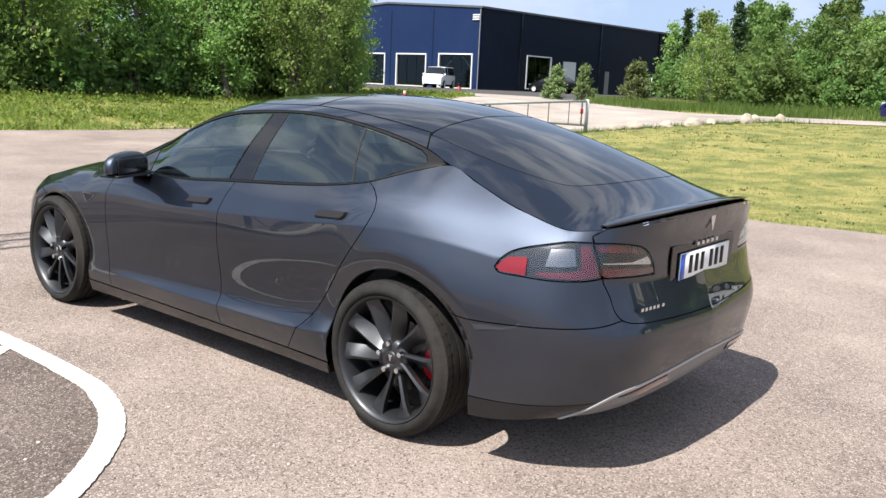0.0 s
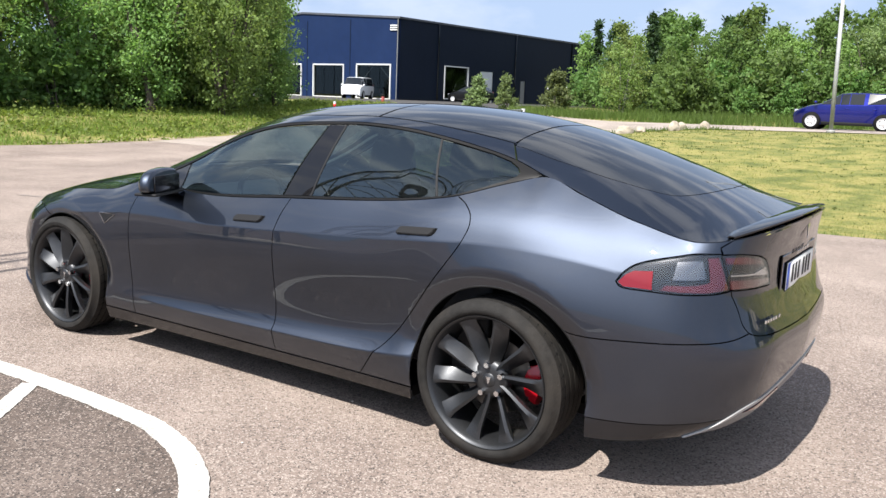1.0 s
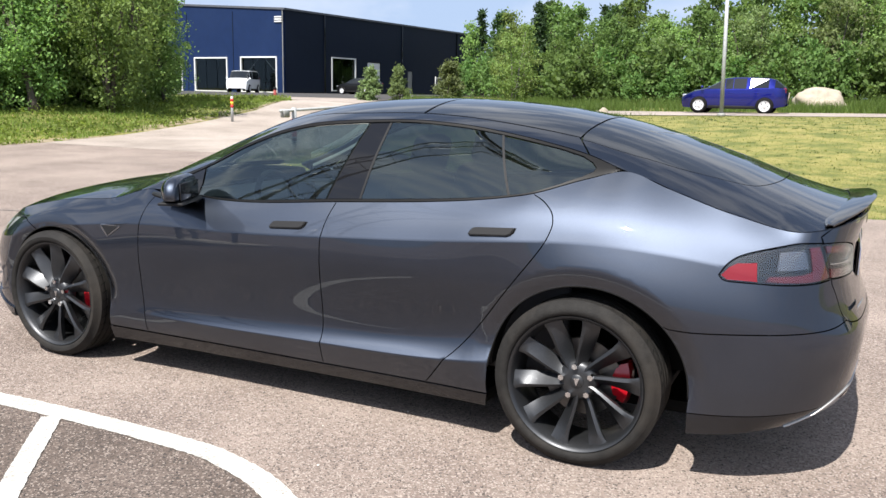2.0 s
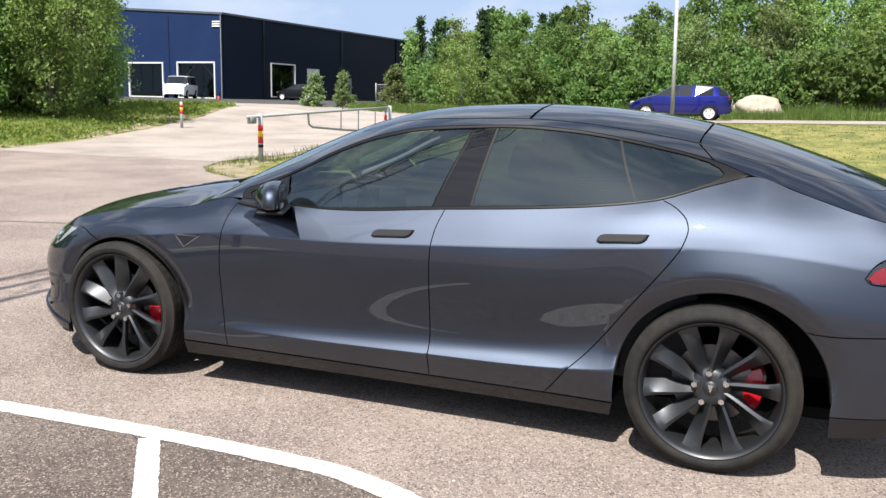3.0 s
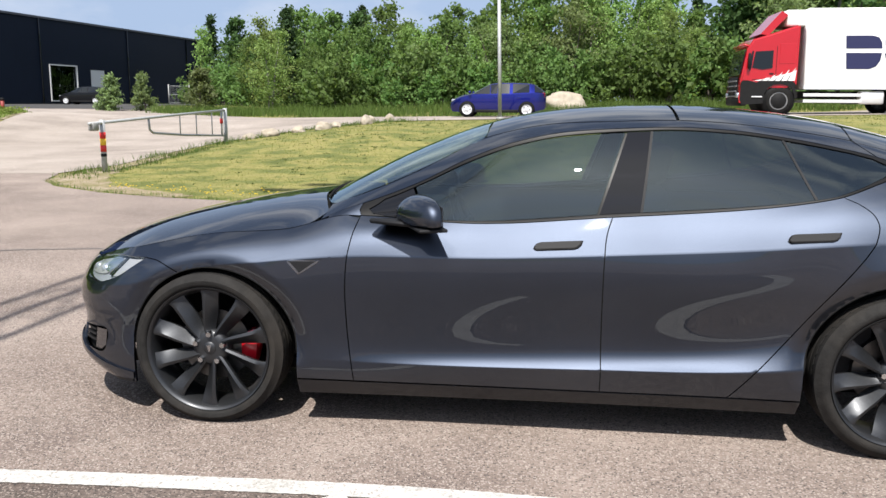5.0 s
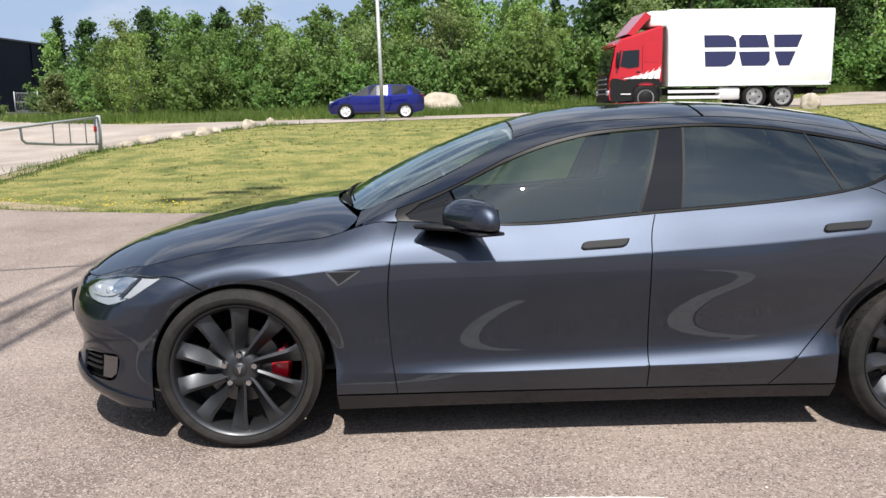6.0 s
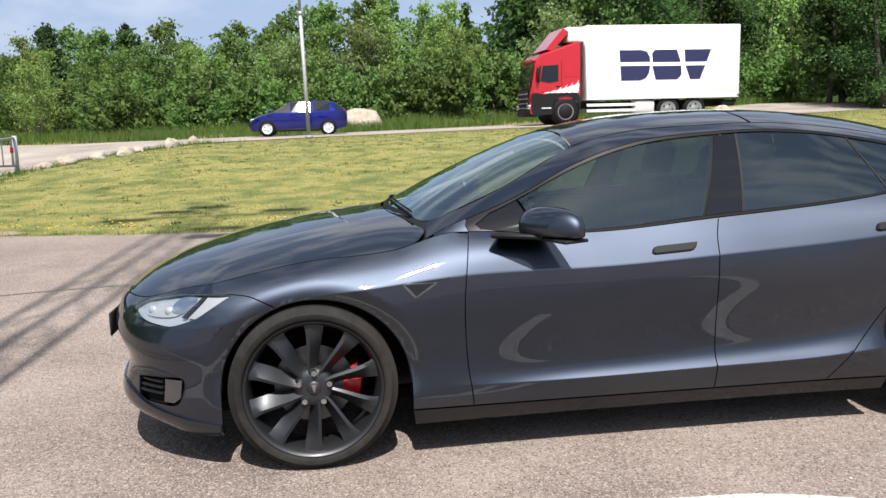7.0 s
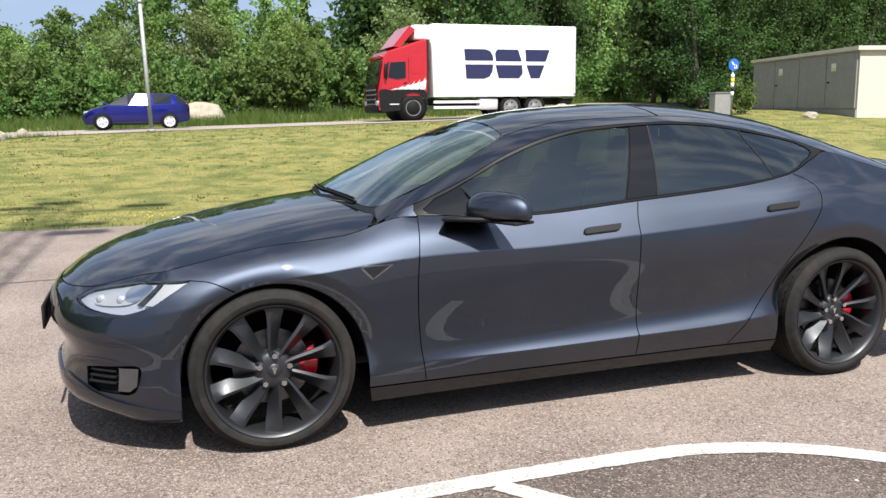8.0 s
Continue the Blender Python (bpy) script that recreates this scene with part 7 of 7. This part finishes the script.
for s in (-1, 1):
    for z_ in (.50, .74):
        part("side_guard", box_bm(2.2, .05, .12, (3.55, s * 1.2, z_), bevel=.01), M_ALLOY, lorry, smooth=False)
    part("tank", box_bm(.9, .45, .5, (5.05, s * .98, .64), bevel=.05), M_ALLOY, lorry)
    part("rear_mudguard", box_bm(2.5, .42, .06, (6.7, s * 1.0, 1.05), bevel=.02), M_CHASSIS, lorry)
    for x_ in (1.52, 6.10, 7.30):
        road_wheel(lorry, x_, s * 1.08, .50, .32, s, M_VALANCE)
    part("tail_lamp", box_bm(.06, .4, .14, (9.28, s * .9, .8), bevel=.02), M_RED, lorry)
part("tail_lift", box_bm(.6, 2.3, .25, (8.9, 0, .72), bevel=.03), M_CHASSIS, lorry)
bm = cyl_bm(.52, .52, .3, Matrix.Translation((1.52, 0, .5)) @ Matrix.Rotation(radians(90), 4, "X") @ Matrix.Diagonal((1.18, 1.18, 8.1, 1)), 24)
part("front_wheel_arch", bm, M_CHASSIS, lorry)

# ---- transformer kiosk, sign, cabinet ----
KX, KY = 24.4, 22.0
kiosk = thing("transformer_kiosk", "grey sheet-metal transformer kiosk with a pale rendered end", "kiosk", pose(KX, KY, land(KX, KY) - .05, 0, 0, math.degrees(math.atan2(8.6, 2.0))))
K_L, K_W, K_H = 8.7, 4.0, 2.62
part("body", box_bm(K_L, K_W, K_H, (K_L / 2, -K_W / 2, K_H / 2)), M_RENDERWALL, kiosk, smooth=False)
part("plinth", box_bm(K_L, .08, .35, (K_L / 2, .03, .17)), M_GREYPAINT, kiosk, smooth=False)
bm = prism_bm([(-.15, K_H), (K_L + .15, K_H), (K_L + .15, K_H + .12), (-.15, K_H + .16)], K_W + .3)
bm.transform(Matrix.Translation((0, -K_W - .12, 0)))
part("roof", bm, M_SHEETROOF, kiosk, smooth=False)
for k in range(4):
    x0 = .06 + K_L / 4 * k
    d = part("door", box_bm(K_L / 4 - .05, .06, K_H - .45, (x0 + K_L / 8, .045, .37 + (K_H - .42) / 2), bevel=.01), M_GREYPAINT, kiosk, smooth=False)
    if k % 2 == 0:
        part("door_handle", box_bm(.16, .05, .06, (x0 + K_L / 4 - .2, .09, 1.45), bevel=.01), M_BLACK, d)
        part("warning_label", box_bm(.34, .006, .30, (x0 + K_L / 4 - .55, .079, 2.05)), M_FRAMEWHITE, d, smooth=False)
        part("label_bar", box_bm(.26, .006, .09, (x0 + K_L / 4 - .55, .084, 1.97)), material("label_yellow", (.7, .5, .05), rough=.5), d, smooth=False)
bm = box_bm(.06, .9, 1.9, (-.02, -2.2, 1.2))
part("end_door", bm, M_GREYPAINT, kiosk, smooth=False)

M_SIGNBLUE = material("sign_blue", (.02, .12, .55), rough=.4)
sign = thing("road_sign", "round blue sign with a white arrow on a banded post", "road sign", pose(20.2, 24.2, land(20.2, 24.2)))
part("post", cyl_bm(.035, .035, 2.2, Matrix.Translation((0, 0, 1.1)), 10), M_GALV, sign)
for k in range(5):
    part("band", cyl_bm(.065, .065, .17, Matrix.Translation((0, -.01, .85 + .17 * k)), 12), material("sign_band", (.75, .62, .05) if k % 2 else (.8, .8, .78), rough=.5) if k != 1 else M_BLACK, sign)
disc = part("disc", cyl_bm(.24, .24, .02, Matrix.Translation((0, -.05, 1.98)) @ Matrix.Rotation(radians(90), 4, "X"), 28), M_SIGNBLUE, sign, smooth=False)
part("arrow", box_bm(.30, .006, .05, (0, -.064, 1.98), turn=pose(0, 0, 0, 0, 45, 0)), M_WHITE, disc, smooth=False)
part("arrow_head", box_bm(.13, .006, .13, (.075, -.064, 1.905), bevel=.0), M_WHITE, disc, smooth=False)
cab_ = thing("cable_cabinet", "grey sheet-metal cable cabinet in the grass", "cabinet", pose(19.8, 24.4, land(19.8, 24.4)))
part("body", box_bm(.75, .4, .85, (0, 0, .43), bevel=.02), M_GREYPAINT, cab_, smooth=False)
part("lid", box_bm(.80, .45, .05, (0, 0, .88), bevel=.01), M_VALANCE, cab_, smooth=False)
plant(BUSH, 21.2, 24.8, .62, "bushes by the kiosk")

# ---- lamp post, gate, posts ----
lp = thing("street_lamp", "slightly leaning galvanised street lamp post", "street lamp", pose(-1.78, 26.7, land(-1.78, 26.7), 0, -1.4, 0))
part("post", cyl_bm(.068, .060, 4.4, Matrix.Translation((0, 0, 2.2)), 16), M_GALV, lp)
part("upper_post", cyl_bm(.050, .040, 4.2, Matrix.Translation((0, 0, 6.4)), 16), M_GALV, lp)
part("collar", cyl_bm(.078, .06, .12, Matrix.Translation((0, 0, 4.36)), 16), M_GALV, lp)
part("base_plate", cyl_bm(.16, .12, .1, Matrix.Translation((0, 0, .05)), 16), M_GREYPAINT, lp)
part("lamp_head", box_bm(.7, .28, .14, (.3, 0, 8.5), bevel=.05), M_VALANCE, lp)

M_BANDRED = material("reflective_red", (.55, .02, .02), rough=.5)
M_BANDYELLOW = material("reflective_yellow", (.75, .45, .03), rough=.5)
GL, GR = Vector((-8.83, 11.58, 0)), Vector((-9.26, 19.13, 0))
gl_z, gr_z = land(GL.x, GL.y) + .06, land(GR.x, GR.y) + .0
gate = thing("barrier_gate", "galvanised swing barrier gate standing open beside the drive", "gate", pose(GL.x, GL.y, land(GL.x, GL.y)))
gd = (GR - GL)
gl = gd.length
gdir = gd.normalized()


def gpt(s, z):
    """A point along the gate: metres from the hinge post, height over the hinge's ground."""
    return (gdir.x * s, gdir.y * s, z)


top0, top1 = .98, 1.185 - land(GL.x, GL.y)
post = part("hinge_post", cyl_bm(.055, .055, 1.10, Matrix.Translation((0, 0, .48)), 14), M_GALV, gate)
for k, mt in ((0, M_BANDRED), (1, M_BANDYELLOW), (2, M_BANDRED), (3, M_BLACK)):
    part("band", cyl_bm(.058, .058, .13 if k < 3 else .06, Matrix.Translation((0, 0, .72 - .13 * k)), 14), mt, post)
part("top_rail", tube_bm([gpt(-.55, top0 - .02), gpt(gl * .5, (top0 + top1) / 2), gpt(gl, top1)], .032, 8), M_GALV, gate)
part("counterweight", box_bm(.12, .22, .16, gpt(-.36, top0 - .08), bevel=.02), M_GREYPAINT, gate)
low = top1 - .72
part("lower_rail", tube_bm([gpt(gl * .30, top0 + .03), gpt(gl * .305, top0 - .22), gpt(gl * .33, top0 - .30), gpt(gl * .6, (low + top0 - .3) / 2), gpt(gl, low)], .028, 8), M_GALV, gate)
for q in (.55, .70, .86):
    zt, zl = top0 + (top1 - top0) * q, (top0 - .3) + (low - top0 + .3) * (q - .33) / .67
    part("gate_bar", tube_bm([gpt(gl * q, zl), gpt(gl * q, zt)], .017, 6), M_GALV, gate)
part("end_bar", tube_bm([gpt(gl - .25, low), gpt(gl - .25, top1)], .028, 8), M_GALV, gate)
rp = part("catch_post", cyl_bm(.06, .06, 1.15, Matrix.Translation(gpt(gl + .08, top1 - .52)), 14), M_GALV, gate)
part("band", cyl_bm(.045, .045, .14, Matrix.Translation(gpt(gl - .25, top1 - .3)), 12), M_BANDRED, gate)
sp = thing("marker_post", "short post with red and yellow reflective bands", "post", pose(-18.5, 21.2, land(-18.5, 21.2)))
pst = part("post", cyl_bm(.05, .05, 1.0, Matrix.Translation((0, 0, .45)), 12), M_GALV, sp)
for k, mt in ((0, M_BANDRED), (1, M_BANDYELLOW), (2, M_BANDRED)):
    part("band", cyl_bm(.054, .054, .11, Matrix.Translation((0, 0, .80 - .11 * k)), 12), mt, pst)

hydrant = thing("yard_post", "short dark red post on the yard asphalt", "post", pose(-27.6, 36.0, land(-27.6, 36.0)))
pst = part("post", cyl_bm(.10, .09, .62, Matrix.Translation((0, 0, .29)), 14), material("dark_red_post_paint", (.22, .03, .025), rough=.6, vary=.2, scale=9), hydrant)
part("cap", cyl_bm(.12, .07, .12, Matrix.Translation((0, 0, .66)), 14), M_CHASSIS, pst)

# ---- stones ----
M_STONE = material("pale_granite", (.31, .265, .205), rough=.9, vary=.25, scale=5, bump=.6, bump_scale=12, dirt=(.30, .27, .22), dirt_amount=.5, dirt_scale=2)


def stone(label, x, y, sx, sy, sz, seed, group=""):
    bm = bmesh.new()
    bmesh.ops.create_icosphere(bm, subdivisions=4, radius=1)
    off = Vector((seed * 3.7, seed * 1.3, 0))
    for v in bm.verts:
        d = 1 + .22 * noise.noise(v.co * 1.3 + off) + .09 * noise.noise(v.co * 3.1 + off) + .03 * noise.noise(v.co * 8 + off)
        c = v.co * d
        v.co = (c.x * sx, c.y * sy, max(c.z, -.35) * sz)
    ob = part("boulder", bm, M_STONE)
    ob.location = (x, y, land(x, y) + (.25 if sz > .3 else .12) * sz)
    ob.rotation_euler = (0, 0, seed)
    return tagged(ob, label, "stone", group)


stone("large pale granite boulder before the wood", .85, 41.0, 1.20, .9, .78, 0)
stone("rounded pinkish granite boulder beside the road", 14.2, 27.2, .36, .34, .46, 5)
stone("small pale stone in the grass by the kiosk", 22.6, 22.5, .3, .25, .2, 8)
srnd = random.Random(12)
for k in range(8):
    t = k / 7
    stone("pale granite stone in a row along the drive", -8.9 + 3.4 * t + srnd.uniform(-.3, .3), 20.2 + 5.6 * t + srnd.uniform(-.3, .3), srnd.uniform(.18, .36), srnd.uniform(.16, .3), srnd.uniform(.14, .26), 20 + k, "stones along the drive")

# ---- lattice floodlight mast standing beside the camera's way ----
mast = thing("floodlight_mast", "tall galvanised lattice mast with floodlights", "mast", pose(-3.78, -4.6, 0))
MH, MW = 22.1, .30
legs = [(-MW, -.17), (MW, -.17), (0, .35)]
for lx, ly in legs:
    part("leg", cyl_bm(.035, .03, MH, Matrix.Translation((lx, ly, MH / 2)), 8), M_GALV, mast)
bm = bmesh.new()
for k in range(36):
    z0, z1 = .3 + .60 * k, .3 + .60 * (k + 1)
    for i in range(3):
        a, b = legs[i], legs[(i + 1) % 3]
        a, b = (a, b) if k % 2 else (b, a)
        tube_bm([(*a, z0), (*b, z1)], .012, 4, bm)
tagged(part("lattice", bm, M_GALV, mast), kind="stuff")
for dx, hz in ((-1.15, 20.4), (.45, 18.3), (.55, 16.9), (-.1, 22.5), (1.25, 21.3), (-.6, 21.7)):
    part("floodlight", box_bm(.75, .30, .5, (dx, .1, hz), bevel=.06, turn=pose(0, 0, 0, 25, 0, 0)), M_VALANCE, mast)
part("cross_arm", tube_bm([(-1.3, 0, 20.8), (1.4, 0, 20.8)], .05, 8), M_GALV, mast)
part("cross_arm", tube_bm([(-.3, 0, 17.7), (.8, 0, 17.7)], .05, 8), M_GALV, mast)
part("footing", box_bm(1.1, 1.1, .2, (0, 0, .08), bevel=.03), M_RENDERWALL, mast)

# ---- litter on the asphalt ----
M_PEB = material("pale_pebble", (.5, .47, .42), rough=.9)
prnd = random.Random(9)
for k in range(26):
    x_, y_ = prnd.uniform(-3.5, 3.5), prnd.uniform(-2.4, -.3)
    bm = bmesh.new()
    bmesh.ops.create_icosphere(bm, subdivisions=1, radius=prnd.uniform(.004, .010))
    ob = part("pebble", bm, M_PEB)
    ob.matrix_basis = Matrix.Translation((x_, y_, .004)) @ Matrix.Diagonal((1, prnd.uniform(.6, 1.2), .6, 1))
    tagged(ob, "small pale pebble on the asphalt", "pebble", "pebbles on the asphalt")
